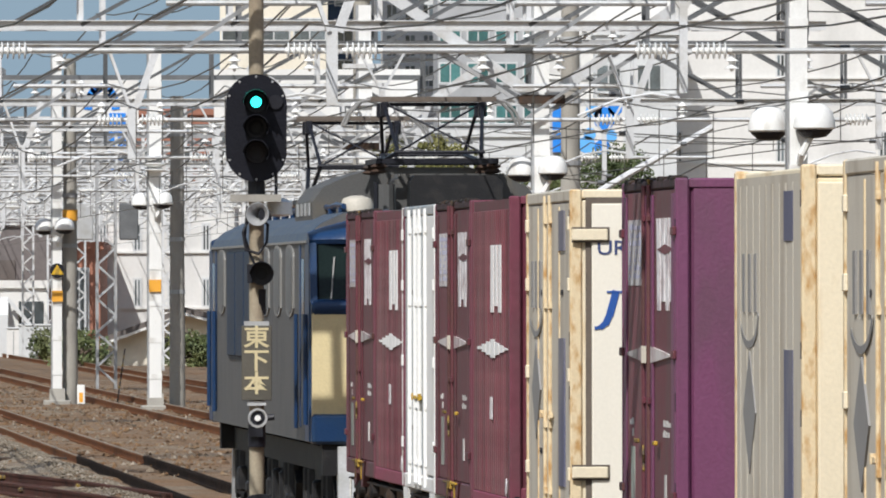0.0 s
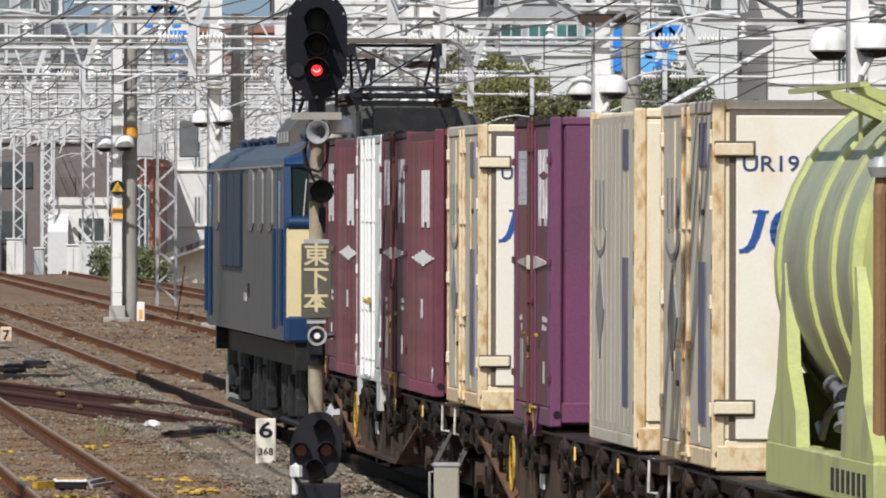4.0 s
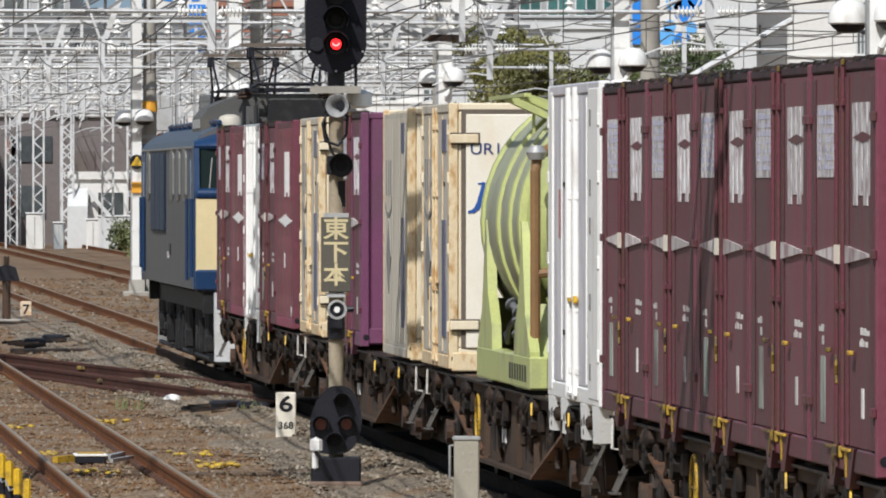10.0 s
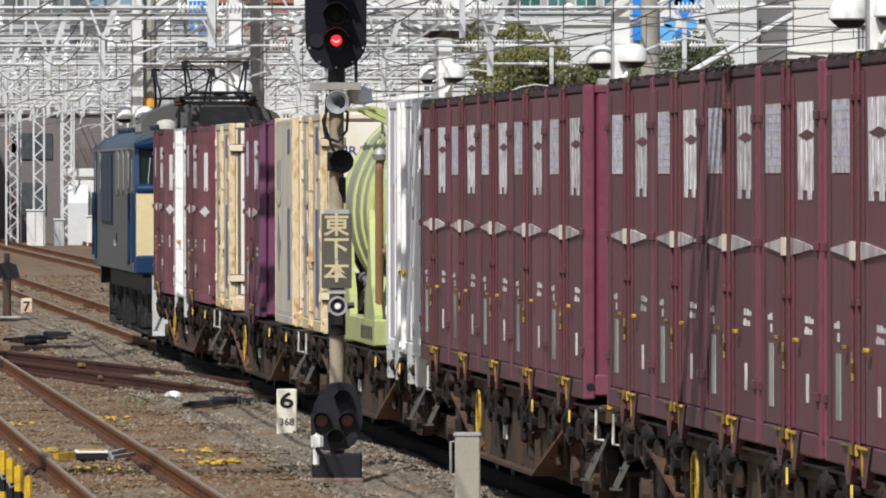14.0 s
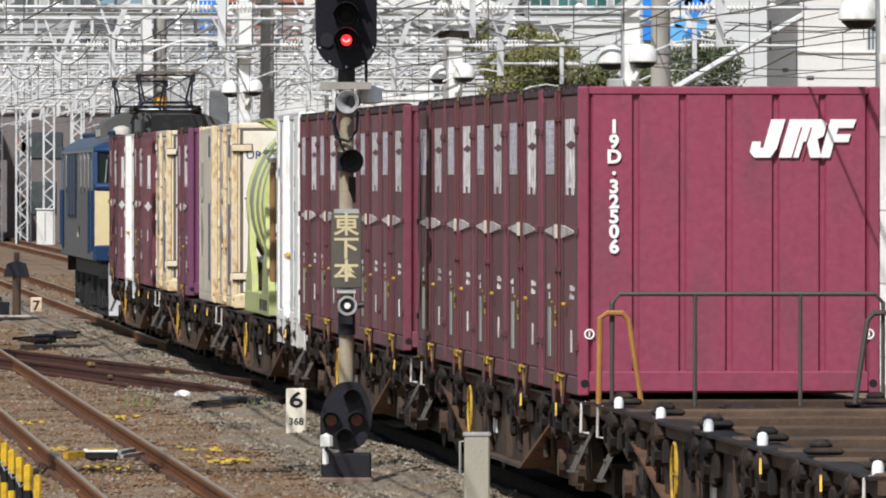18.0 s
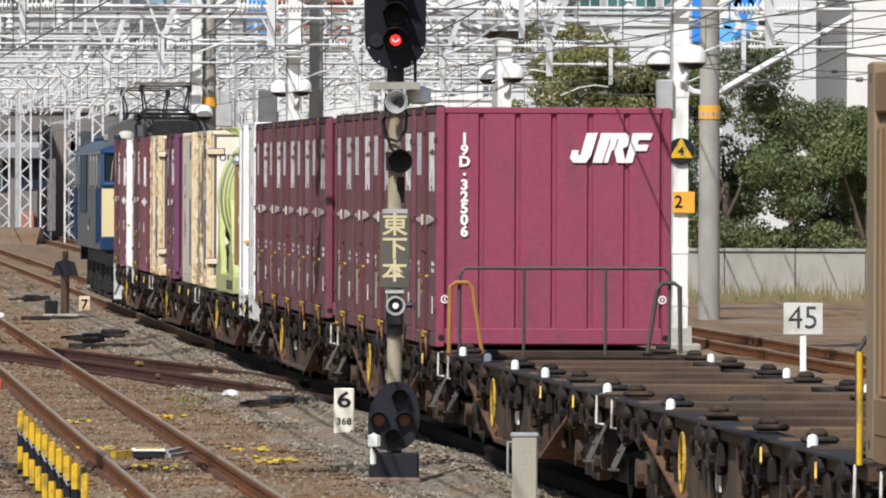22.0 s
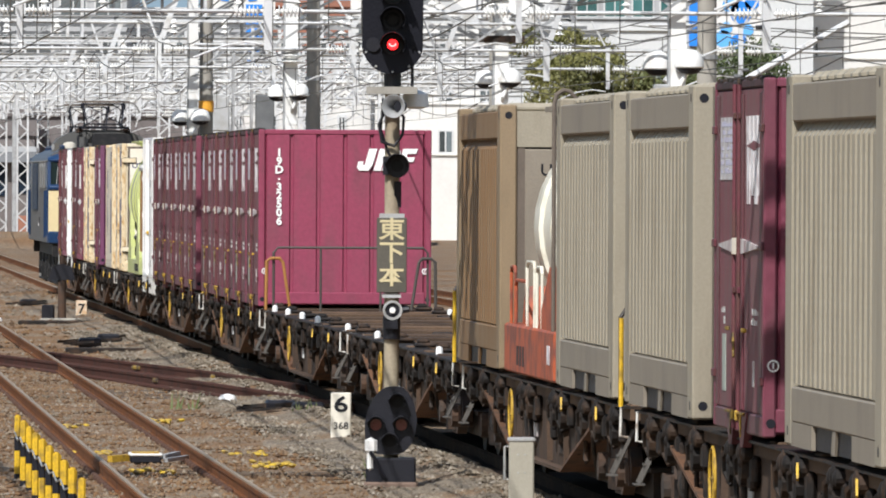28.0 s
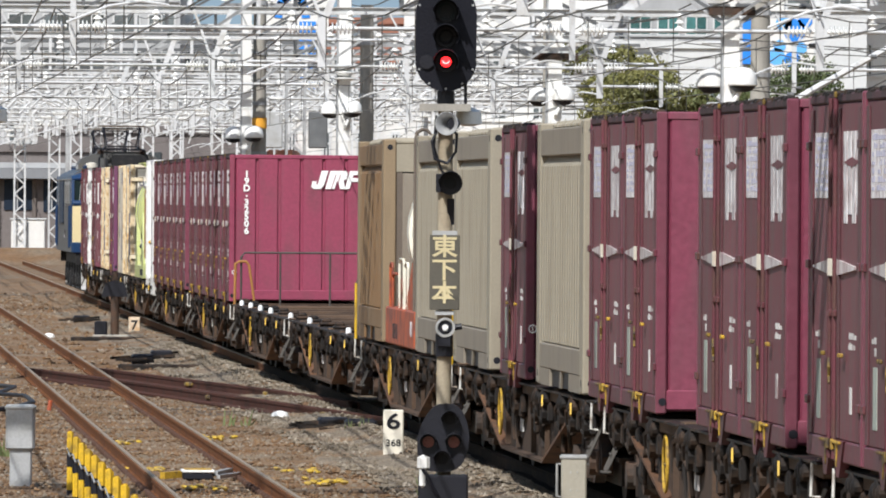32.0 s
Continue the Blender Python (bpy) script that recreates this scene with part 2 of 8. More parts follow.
SILL = surface("grey_brown_sill_steel", (0.084, 0.054, 0.037), 0.85, second=(0.045, 0.033, 0.027), amount=0.35, spread=0.3, streak=0.85, scale=3, random_shade=0.2, spec=0.25)
DARK = surface("black_enamel", (0.010, 0.0105, 0.016), 0.5, spread=0.25, spec=0.35)
YELLOW = surface("yellow_paint", (0.68, 0.42, 0.02), 0.5, spread=0.25, second=(0.25, 0.16, 0.03), amount=0.3, scale=8)
OCHRE = surface("grimed_yellow_latch", (0.26, 0.165, 0.02), 0.7, spread=0.35, second=(0.05, 0.035, 0.025), amount=0.5, scale=14)
STICKER = surface("worn_white_label", (0.70, 0.69, 0.70), 0.6, second=(0.31, 0.25, 0.26), amount=0.38, spread=0.14, scale=14, grain=60, streak=0.6, random_shade=0.2)
CLEAR_WHITE = surface("white_lettering_paint", (0.86, 0.86, 0.85), 0.5, spread=0.05, bump=0)
NAVY = surface("navy_blue_paint", (0.008, 0.036, 0.105), 0.35, spread=0.15, second=(0.012, 0.035, 0.08), amount=0.3)
LOUVRE_NAVY = surface("dark_navy_louvre", (0.008, 0.018, 0.036), 0.5, spread=0.2, spec=0.3)
LOCO_GREY = surface("worn_grey_paint", (0.115, 0.113, 0.112), 0.55, spread=0.12, second=(0.085, 0.085, 0.088), amount=0.35, streak=0.7, spec=0.3)
LOCO_CREAM = surface("loco_cream_paint", (0.74, 0.62, 0.36), 0.45, spread=0.08)
ROOF_GREY = surface("sooty_roof_grey", (0.082, 0.081, 0.079), 0.6, second=(0.105, 0.092, 0.072), amount=0.2, spread=0.15, scale=1.5)
GLASS_DARK = surface("dark_window_glass", (0.012, 0.018, 0.017), 0.08, spread=0.1, bump=0.0, spec=0.8)
BLUE_LETTER = surface("blue_lettering_paint", (0.02, 0.085, 0.33), 0.5, spread=0.08, bump=0)
GREY_LETTER = surface("faded_grey_lettering", (0.23, 0.225, 0.22), 0.6, spread=0.1, bump=0)
GALV = surface("galvanised_steel", (0.50, 0.51, 0.52), 0.45, metal=0.35, spread=0.15, second=(0.38, 0.38, 0.37), amount=0.4, random_shade=0.12)
POLE_WHITE = surface("white_painted_pole", (0.78, 0.78, 0.76), 0.5, spread=0.08, second=(0.5, 0.48, 0.44), amount=0.15, streak=0.7)
DARK_STEEL = surface("dark_brace_steel", (0.10, 0.105, 0.11), 0.6, spread=0.3, random_shade=0.3)
PORCELAIN = surface("white_porcelain", (0.80, 0.80, 0.78), 0.2, spread=0.05)
WIRE = surface("dull_copper_wire", (0.10, 0.095, 0.085), 0.5, metal=0.3, spread=0.2, bump=0)
CONCRETE = surface("grey_concrete", (0.36, 0.34, 0.30), 0.85, second=(0.25, 0.235, 0.21), amount=0.4, spread=0.15, scale=1.5, streak=0.5)
RAIL_HEAD = surface("worn_rail_head", (0.30, 0.235, 0.17), 0.5, metal=0.2, spread=0.2, scale=2)
RAIL_RUST = surface("rusted_rail_web", (0.175, 0.066, 0.023), 0.85, second=(0.085, 0.038, 0.02), amount=0.3, spread=0.25, spec=0.2)
# near-black rail colour stands in for the shade under the train
MAIN_RAIL = surface("shade_darkened_rail", (0.016, 0.011, 0.009), 0.95, second=(0.032, 0.019, 0.013), amount=0.3, spread=0.25, spec=0.1)
CLIP_RUST = surface("dark_rust_clip", (0.075, 0.036, 0.022), 0.85, spread=0.3)
TURNOUT_RUST = surface("red_brown_turnout_rail", (0.085, 0.034, 0.024), 0.9, second=(0.05, 0.026, 0.02), amount=0.35, spread=0.25, spec=0.2)
BAND = surface("orange_band", (0.80, 0.38, 0.04), 0.6, spread=0.1)

MAROON_END = surface("deep_maroon_post", (0.165, 0.040, 0.064), 0.5, second=(0.12, 0.042, 0.055), amount=0.3, spread=0.2, streak=0.7, grain=18, random_shade=0.15)
YELLOW_WHITE = surface("yellowed_white_mark", (0.90, 0.82, 0.68), 0.5, spread=0.06, second=(0.8, 0.6, 0.45), amount=0.15)
WEDGE = surface("dusty_white_wedge_paint", (0.54, 0.51, 0.50), 0.65, second=(0.27, 0.18, 0.19), amount=0.36, spread=0.16, scale=6, streak=0.6, random_shade=0.25)
FADED = surface("faded_white_paint", (0.66, 0.65, 0.63), 0.6, second=(0.27, 0.20, 0.20), amount=0.28, spread=0.15, scale=5, streak=0.6, random_shade=0.25)
GREEN_LABEL = surface("pale_green_label", (0.30, 0.34, 0.30), 0.6, second=(0.14, 0.12, 0.12), amount=0.3, spread=0.15, streak=0.6, random_shade=0.25)
OCHRE_LIGHT = surface("worn_yellow_handle", (0.52, 0.32, 0.03), 0.6, spread=0.3, second=(0.15, 0.09, 0.03), amount=0.3, scale=14)
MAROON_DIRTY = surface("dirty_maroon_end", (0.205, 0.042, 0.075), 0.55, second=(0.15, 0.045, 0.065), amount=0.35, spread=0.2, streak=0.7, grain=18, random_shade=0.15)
TOP_SHADE = surface("shaded_top_rail", (0.062, 0.026, 0.033), 0.75, second=(0.022, 0.016, 0.018), amount=0.4, spread=0.3, scale=6, random_shade=0.3)
PRINT_BLUE = surface("faded_blue_print", (0.44, 0.44, 0.56), 0.7, spread=0.15, bump=0)
SHADE_BALLAST = surface("shade_blackened_ballast", (0.014, 0.011, 0.010), 0.95, second=(0.026, 0.019, 0.015), amount=0.3, spread=0.4, scale=2, grain=20, bump=0.6, spec=0.1)
RAILING = surface("dark_brown_grey_railing", (0.060, 0.052, 0.046), 0.6, spread=0.25)
SIGNAL_BLACK = surface("matt_blue_black_paint", (0.0055, 0.006, 0.011), 0.55, spread=0.2, spec=0.22)
TAN_WORN = surface("browned_tan_post_paint", (0.26, 0.190, 0.115), 0.6, second=(0.19, 0.14, 0.085), amount=0.35, spread=0.12, streak=0.8)

# ---- the place: ground and tracks ----
def on_line(x, y, z=0.0, turn=0.0):
    return LINE @ pose(x, y, z, 0, 0, turn)


def at(x, y, z=0.0):
    """A point by metres across and along the line."""
    return LINE @ Vector((x, y, z))


def ballast_material(name="brown_ballast", main=(0.198, 0.108, 0.048), patch=(0.185, 0.140, 0.094), amount=0.44):
    mat = surface(name, main, 0.95, second=patch, amount=amount, spread=0.28, scale=0.45, grain=22, bump=0.6)
    nt = mat.node_tree
    b = nt.nodes["Principled BSDF"]
    co = nt.nodes.new("ShaderNodeTexCoord")
    vo = nt.nodes.new("ShaderNodeTexVoronoi")
    vo.inputs["Scale"].default_value = 16.0
    nt.links.new(co.outputs["Object"], vo.inputs["Vector"])
    old = b.inputs["Base Color"].links[0].from_socket
    hsv = nt.nodes.new("ShaderNodeMixRGB")
    hsv.blend_type = "MULTIPLY"
    hsv.inputs[0].default_value = 0.75
    bw = nt.nodes.new("ShaderNodeMapRange")
    bw.inputs["To Min"].default_value, bw.inputs["To Max"].default_value = 0.45, 1.5
    sep = nt.nodes.new("ShaderNodeSeparateColor")
    nt.links.new(vo.outputs["Color"], sep.inputs[0])
    nt.links.new(sep.outputs[0], bw.inputs[0])
    nt.links.new(old, hsv.inputs[1])
    nt.links.new(bw.outputs[0], hsv.inputs[2])
    nt.links.new(hsv.outputs[0], b.inputs["Base Color"])
    bp = nt.nodes.new("ShaderNodeBump")
    bp.inputs["Strength"].default_value, bp.inputs["Distance"].default_value = 0.8, 0.04
    nt.links.new(vo.outputs["Distance"], bp.inputs["Height"])
    nt.links.new(bp.outputs[0], b.inputs["Normal"])
    return mat


BALLAST = ballast_material()
ground_shape = Shape()
GX = [-900, -300, -90, -40, -25] + [-16 + 0.8 * i for i in range(46)] + [30, 45, 90, 300, 900]
GY = [-600, -200, -90] + [-40 + 1.6 * i for i in range(190)] + [280, 330, 400, 520, 800, 1500, 3800]


def ground_lift(x, y):
    near = -0.17 + 0.05 * noise.noise(Vector((x * 0.35, y * 0.2, 0))) + 0.025 * noise.noise(Vector((x * 1.6, y * 1.1, 3)))
    return near + (0.10 * max(0.0, 1 - abs(x + 0.05) / 0.5) if y > -90 else 0.0)


nx = len(GX)
ground_shape.v = [tuple(LINE @ Vector((x, y, ground_lift(x, y)))) for y in GY for x in GX]
ground_shape.f = [(j * nx + i, j * nx + i + 1, (j + 1) * nx + i + 1, (j + 1) * nx + i) for j in range(len(GY) - 1) for i in range(nx - 1)]
ground = part("ground", ground_shape, BALLAST)
tagged(ground, "brown and grey railway ballast between the tracks", "ground", kind="structure")
GREY_BALLAST = ballast_material("grey_ballast", (0.205, 0.168, 0.125), (0.19, 0.115, 0.058), 0.36)
shoulder = Shape()
for j in range(150):
    y = -60 + 1.6 * j
    left = -1.15 + 0.45 * noise.noise(Vector((0, y * 0.13, 5))) + 0.25 * noise.noise(Vector((0, y * 0.5, 9)))
    for k, f in enumerate((0.0, 0.06, 0.3, 0.55, 0.8, 1.0)):
        x = left + (0.5 - left) * f
        shoulder.v.append(tuple(LINE @ Vector((x, y, ground_lift(x, y) + (0.028 if k else -0.03) + 0.012 * noise.noise(Vector((x * 3, y * 2, 2)))))))
shoulder.f = [(j * 6 + k, j * 6 + k + 1, j * 6 + k + 7, j * 6 + k + 6) for j in range(149) for k in range(5)]
tagged(part("ballast_shoulder", shoulder, GREY_BALLAST), "grey crushed stone shoulder beside the main line", "ballast", kind="structure")


def rail_shapes(pts):
    """Head and web of one rail along points in line coordinates."""
    head, web = Shape(), Shape()
    for a, b in zip(pts, pts[1:]):
        a, b = at(*a), at(*b)
        head.bar(a + Vector((0, 0, -0.008)), b + Vector((0, 0, -0.008)), 0.036, 0.018)
        web.bar(a + Vector((0, 0, -0.034)), b + Vector((0, 0, -0.034)), 0.066, 0.036)
        web.bar(a + Vector((0, 0, -0.10)), b + Vector((0, 0, -0.10)), 0.045, 0.09)
        web.bar(a + Vector((0, 0, -0.15)), b + Vector((0, 0, -0.15)), 0.125, 0.028)
    return head, web


def rail(pts, parent, rust=None):
    head, web = rail_shapes(pts)
    part("rail_head", head, rust or RAIL_HEAD, part("rail", web, rust or RAIL_RUST, parent), "" if rust else "worn rail head")


SLEEPER = surface("weathered_sleeper", (0.10, 0.074, 0.054), 0.9, second=(0.06, 0.048, 0.04), amount=0.4, spread=0.3, random_shade=0.35)


def track(label, centre, y0, y1, sleepers=None, chairs=None, rust=None):
    """centre: x as a function of y."""
    t = thing("railway_track", label, "railway track", group="railway tracks", kind="structure")
    step = 12.0
    ys = [y0 + (y1 - y0) * i / max(1, round((y1 - y0) / step)) for i in range(max(1, round((y1 - y0) / step)) + 1)]
    for side in (-0.565, 0.565):
        rail([(centre(y) + side, y, 0.0) for y in ys], t, rust)
    if sleepers:
        clip = Shape().box(-0.03, -0.07, -0.05, 0.03, 0.07, 0.012, c=0.015).mesh("rail_clip", CLIP_RUST)
        me = Shape().box(-1.05, -0.11, -0.30, 1.05, 0.11, -0.135, c=0.015).mesh("sleeper", SLEEPER)
        y = sleepers[0]
        while y < sleepers[1]:
            part("sleeper", me, SLEEPER, t, m=on_line(centre(y), y, random.uniform(-0.075, -0.035), random.uniform(-1, 1)))
            for side in (-0.655, 0.475) if chairs and chairs[0] < y < chairs[1] else ():
                part("rail_clip", clip, CLIP_RUST, t, m=on_line(centre(y) + side, y, -0.125, random.uniform(-4, 4)))
            y += 0.64
    return t


track("main line rails coloured dark as the train's shade", lambda y: 1.14, -90, 92, rust=MAIN_RAIL)
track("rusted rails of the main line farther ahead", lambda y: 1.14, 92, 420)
track("rusty siding of two rails beside the main line", lambda y: -2.99, -90, 300, (14, 96), (16, 66))
track("farther track of rusted rails beyond the train", lambda y: 5.6 + max(0, (200 - y)) * 0.0 , -90, 420)
track("farthest track before the wall", lambda y: 9.9, -90, 420)
track("distant outer track", lambda y: -7.0, -90, 420)


# black strip of ballast: the train's shade painted onto the track bed
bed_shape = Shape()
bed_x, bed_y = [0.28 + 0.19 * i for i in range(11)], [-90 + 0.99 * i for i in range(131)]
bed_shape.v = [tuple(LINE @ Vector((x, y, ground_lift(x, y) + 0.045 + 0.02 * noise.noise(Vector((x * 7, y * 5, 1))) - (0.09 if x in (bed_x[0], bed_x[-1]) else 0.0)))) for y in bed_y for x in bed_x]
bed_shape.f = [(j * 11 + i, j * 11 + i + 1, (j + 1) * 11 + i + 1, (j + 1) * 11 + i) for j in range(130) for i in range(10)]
tagged(part("track_bed", bed_shape, SHADE_BALLAST), "ballast bed under the main line, blackened as the train's shade", "track bed", kind="structure")


# ---- the train ----
def rolls(ob, off, x=1.225, z=1.03):
    """Remembers that a thing is carried by the train, off metres from the mark, and stands it at its first place."""
    MOVING.append((ob, off, x, z))
    ob.matrix_basis = on_line(x, off + RUN[0][1], z)
    return ob


MOVING = []


def letters(text, size, material, parent, m, name="lettering", spread=0.0, width=1.0, label=""):
    cu = bpy.data.curves.new(name, "FONT")
    cu.body, cu.size, cu.align_x, cu.align_y, cu.extrude = text, size, "CENTER", "CENTER", 0.002
    cu.offset = spread
    cu.resolution_u = 3
    tmp = bpy.data.objects.new(name, cu)
    scene.collection.objects.link(tmp)
    me = bpy.data.meshes.new_from_object(tmp.evaluated_get(bpy.context.evaluated_depsgraph_get()))
    bpy.data.objects.remove(tmp)
    me.materials.clear()
    me.materials.append(material)
    return part(name, me, material, parent, label, m=m @ Matrix.Diagonal((width, 1, 1, 1)))


BACK = pose(0, 0, 0, 90, 0, 0)       # writing that is read from behind the train
LEFT = pose(0, 0, 0, 90, 0, -90)     # writing that is read from the train's left side


ROOF_RIB = Shape().box(0.0, -0.16, -0.02, 0.10, 0.10, 0.016, c=0.012).box(0.0, 0.2, -0.02, 0.10, 0.26, 0.024, c=0.01).mesh("roof_rib", GRIME_SHADE)


def print_bars(x, y0, y1, z0, z1, rows, seed, fill=0.75):
    """Rows of short bars of illegible print between y0..y1 and z0..z1, on the side at x."""
    r, s = random.Random(seed), Shape()
    pitch = (z1 - z0) / rows
    for k in range(rows):
        y, z = min(y0, y1), z0 + k * pitch
        while y < max(y0, y1) - 0.02:
            wd = r.uniform(0.04, 0.16)
            if r.random() < fill:
                s.box(x - 0.0015, y, z + pitch * 0.15, x + 0.001, min(y + wd, max(y0, y1)), z + pitch * r.uniform(0.55, 0.9))
            y += wd + r.uniform(0.02, 0.05)
    return s


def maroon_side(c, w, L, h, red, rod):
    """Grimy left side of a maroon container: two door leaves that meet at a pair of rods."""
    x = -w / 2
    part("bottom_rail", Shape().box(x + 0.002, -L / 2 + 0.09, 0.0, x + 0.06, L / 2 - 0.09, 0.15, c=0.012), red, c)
    # dark colour of the top rail paints the shadowed band along the roof edge
    part("top_rail", Shape().box(x + 0.002, -L / 2 + 0.09, h - 0.065, x + 0.06, L / 2 - 0.09, h, c=0.012), TOP_SHADE, c)
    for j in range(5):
        part("roof_rib", ROOF_RIB, GRIME_SHADE, c, m=pose(x, -L / 2 + 0.3 + 0.74 * j, h))
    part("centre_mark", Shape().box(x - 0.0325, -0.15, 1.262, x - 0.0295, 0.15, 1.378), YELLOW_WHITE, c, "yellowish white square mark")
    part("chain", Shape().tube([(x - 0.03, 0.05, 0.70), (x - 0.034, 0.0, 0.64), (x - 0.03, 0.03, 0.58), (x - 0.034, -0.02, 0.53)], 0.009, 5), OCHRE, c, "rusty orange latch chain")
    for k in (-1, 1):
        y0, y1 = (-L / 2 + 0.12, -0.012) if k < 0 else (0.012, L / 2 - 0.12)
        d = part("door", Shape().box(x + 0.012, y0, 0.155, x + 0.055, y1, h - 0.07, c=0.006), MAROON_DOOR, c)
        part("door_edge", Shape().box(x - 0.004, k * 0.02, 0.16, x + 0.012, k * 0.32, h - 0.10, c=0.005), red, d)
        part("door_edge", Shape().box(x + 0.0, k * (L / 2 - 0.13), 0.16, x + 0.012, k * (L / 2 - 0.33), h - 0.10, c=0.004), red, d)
        part("locking_rod", Shape().rod((x - 0.012, k * 0.17, 0.02), (x - 0.012, k * 0.17, h - 0.03), 0.017, 7), rod, d)
        for zz in (0.98, 2.22):
            part("rod_guide", Shape().box(x - 0.026, k * 0.17 - 0.06, zz, x + 0.0, k * 0.17 + 0.06, zz + 0.05, c=0.008), rod, d)
        if k < 0:
            part("rod_clip", Shape().box(x - 0.025, -0.2, h - 0.03, x - 0.004, -0.14, h + 0.012, c=0.008), OCHRE, d, "small yellow rod clip")
        for zz in (0.36, 1.30, 2.12):
            part("hinge", Shape().box(x - 0.02, k * (L / 2 - 0.10) - 0.10, zz, x + 0.004, k * (L / 2 - 0.10) + 0.10, zz + 0.06, c=0.006), rod, d)
        part("handle", Shape().box(x - 0.034, k * 0.62 - 0.10, 0.712, x - 0.006, k * 0.62 + 0.06, 0.742, c=0.006), OCHRE_LIGHT if k < 0 else OCHRE, d, "yellow door handle")
        wedge = Shape()
        a, b = x + 0.004, x + 0.0118
        p = [(k * 0.20, 1.264), (k * 1.45, 1.311), (k * 1.45, 1.327), (k * 0.20, 1.376)]
        wedge.prism(p, a - 0.0095, b)
        part("wedge_mark", wedge, WEDGE, d, "white wedge-shaped mark")
        if k > 0:
            part("label", Shape().box(x + 0.006, 0.50, 1.79, x + 0.0125, 1.46, 2.24), STICKER, d, "worn white printed label")
            part("print", print_bars(x + 0.0055, 0.56, 1.40, 1.83, 2.22, 7, 3), PRINT_BLUE, d, "rows of illegible blue print")
            part("label", print_bars(x + 0.0112, 1.10, 1.48, 0.74, 0.90, 2, 5, 0.9), FADED, d, "faded white letters")
            part("label", Shape().box(x + 0.006, 1.02, 0.27, x + 0.0125, 1.26, 0.68), GREEN_LABEL, d, "pale green narrow label")
        else:
            s = Shape()
            for i in range(4):
                q, low = -0.50 - 0.28 * i, 1.62 + 0.06 * (i % 2)
                s.prism([(q, 2.24), (q - 0.235, 2.24), (q - 0.26, low), (q - 0.05, low)], x + 0.006, x + 0.0125)
            part("label", s, STICKER, d, "white slanted stripes")
            part("label_diamond", Shape().prism([(-0.56, 2.03), (-1.1, 2.065), (-1.62, 2.03), (-1.1, 1.995)], x + 0.003, x + 0.006), MAROON_DOOR, d)
            part("label", print_bars(x + 0.0112, -1.40, -0.88, 0.76, 0.90, 2, 8, 0.9), FADED, d, "faded white letters")
            part("label", Shape().box(x + 0.006, -1.12, 0.34, x + 0.0125, -1.0, 0.52), FADED, d, "small illegible label")
        # forked foot with a yellow latch
        part("foot", Shape().prism([(k * 0.10, 0.15), (k * 0.78, 0.15), (k * 0.52, -0.10), (k * 0.34, -0.10)], x - 0.012, x + 0.05), red, c)
        latch = Shape().box(x - 0.034, k * 0.20, 0.126, x - 0.012, k * 0.66, 0.148, c=0.006).box(x - 0.036, k * 0.12, 0.08, x - 0.012, k * 0.20, 0.155, c=0.008)
        latch.prism([(k * 0.30, 0.126), (k * 0.42, 0.126), (k * 0.40, -0.03), (k * 0.36, -0.03)], x - 0.020, x - 0.013)
        part("latch", latch, OCHRE_LIGHT if k < 0 else OCHRE, c, "worn yellow bottom latch")


def door_side(c, w, L, h, door_mat, frame_mat, rod_mat, marks=True, rods=(0.17,), hinge_mat=None, handle_mat=None, rod_r=0.017):
    """Left side of a container: two door leaves with rods, hinges and handles in a frame."""
    x = -w / 2
    part("bottom_rail", Shape().box(x + 0.002, -L / 2 + 0.09, 0.0, x + 0.06, L / 2 - 0.09, 0.13, c=0.012), frame_mat, c)
    part("top_rail", Shape().box(x + 0.002, -L / 2 + 0.09, h - 0.09, x + 0.06, L / 2 - 0.09, h, c=0.012), door_mat, c)
    for k in (-1, 1):
        y0, y1 = (-L / 2 + 0.095, -0.006) if k < 0 else (0.006, L / 2 - 0.095)
        d = part("door", Shape().box(x + 0.012, y0, 0.135, x + 0.055, y1, h - 0.095, c=0.006), door_mat, c)
        ym = (y0 + y1) / 2
        part("fold_seam", Shape().box(x + 0.003, ym - 0.02, 0.16, x + 0.012, ym + 0.02, h - 0.12), rod_mat, d)
        for off in rods:
            yy = k * off
            part("locking_rod", Shape().rod((x + 0.0, yy, 0.04), (x + 0.0, yy, h - 0.03), rod_r, 8), rod_mat, d)
            for zz in (0.22, 0.72, 1.62, 2.26):
                part("rod_guide", Shape().box(x - 0.014, yy - 0.04, zz, x + 0.014, yy + 0.04, zz + 0.05), rod_mat, d)
        outer = y0 if k < 0 else y1
        for zz in (0.35, 1.08, 1.75, 2.2):
            part("hinge", Shape().box(x - 0.012, outer - 0.05, zz, x + 0.014, outer + 0.05, zz + 0.10, c=0.006), hinge_mat or rod_mat, d)
        part("handle", Shape().box(x - 0.022, k * 0.30 - 0.10, 0.80, x + 0.004, k * 0.30 + 0.10, 0.83).box(x - 0.03, k * 0.36 - 0.03, 0.79, x, k * 0.36 + 0.03, 0.85), handle_mat or YELLOW, d, "yellow door handle")
        part("notch", Shape().box(x + 0.004, ym - 0.30, 0.52, x + 0.0115, ym - 0.14, 0.56).box(x + 0.004, ym - 0.30, 1.72, x + 0.0115, ym - 0.14, 1.76), DARK, d)
    part("latch", Shape().box(x - 0.02, -0.28, 0.02, x + 0.01, -0.16, 0.12).box(x - 0.02, 0.16, 0.02, x + 0.01, 0.28, 0.12).box(x - 0.025, -0.4, 0.05, x, 0.4, 0.07), frame_mat, c)


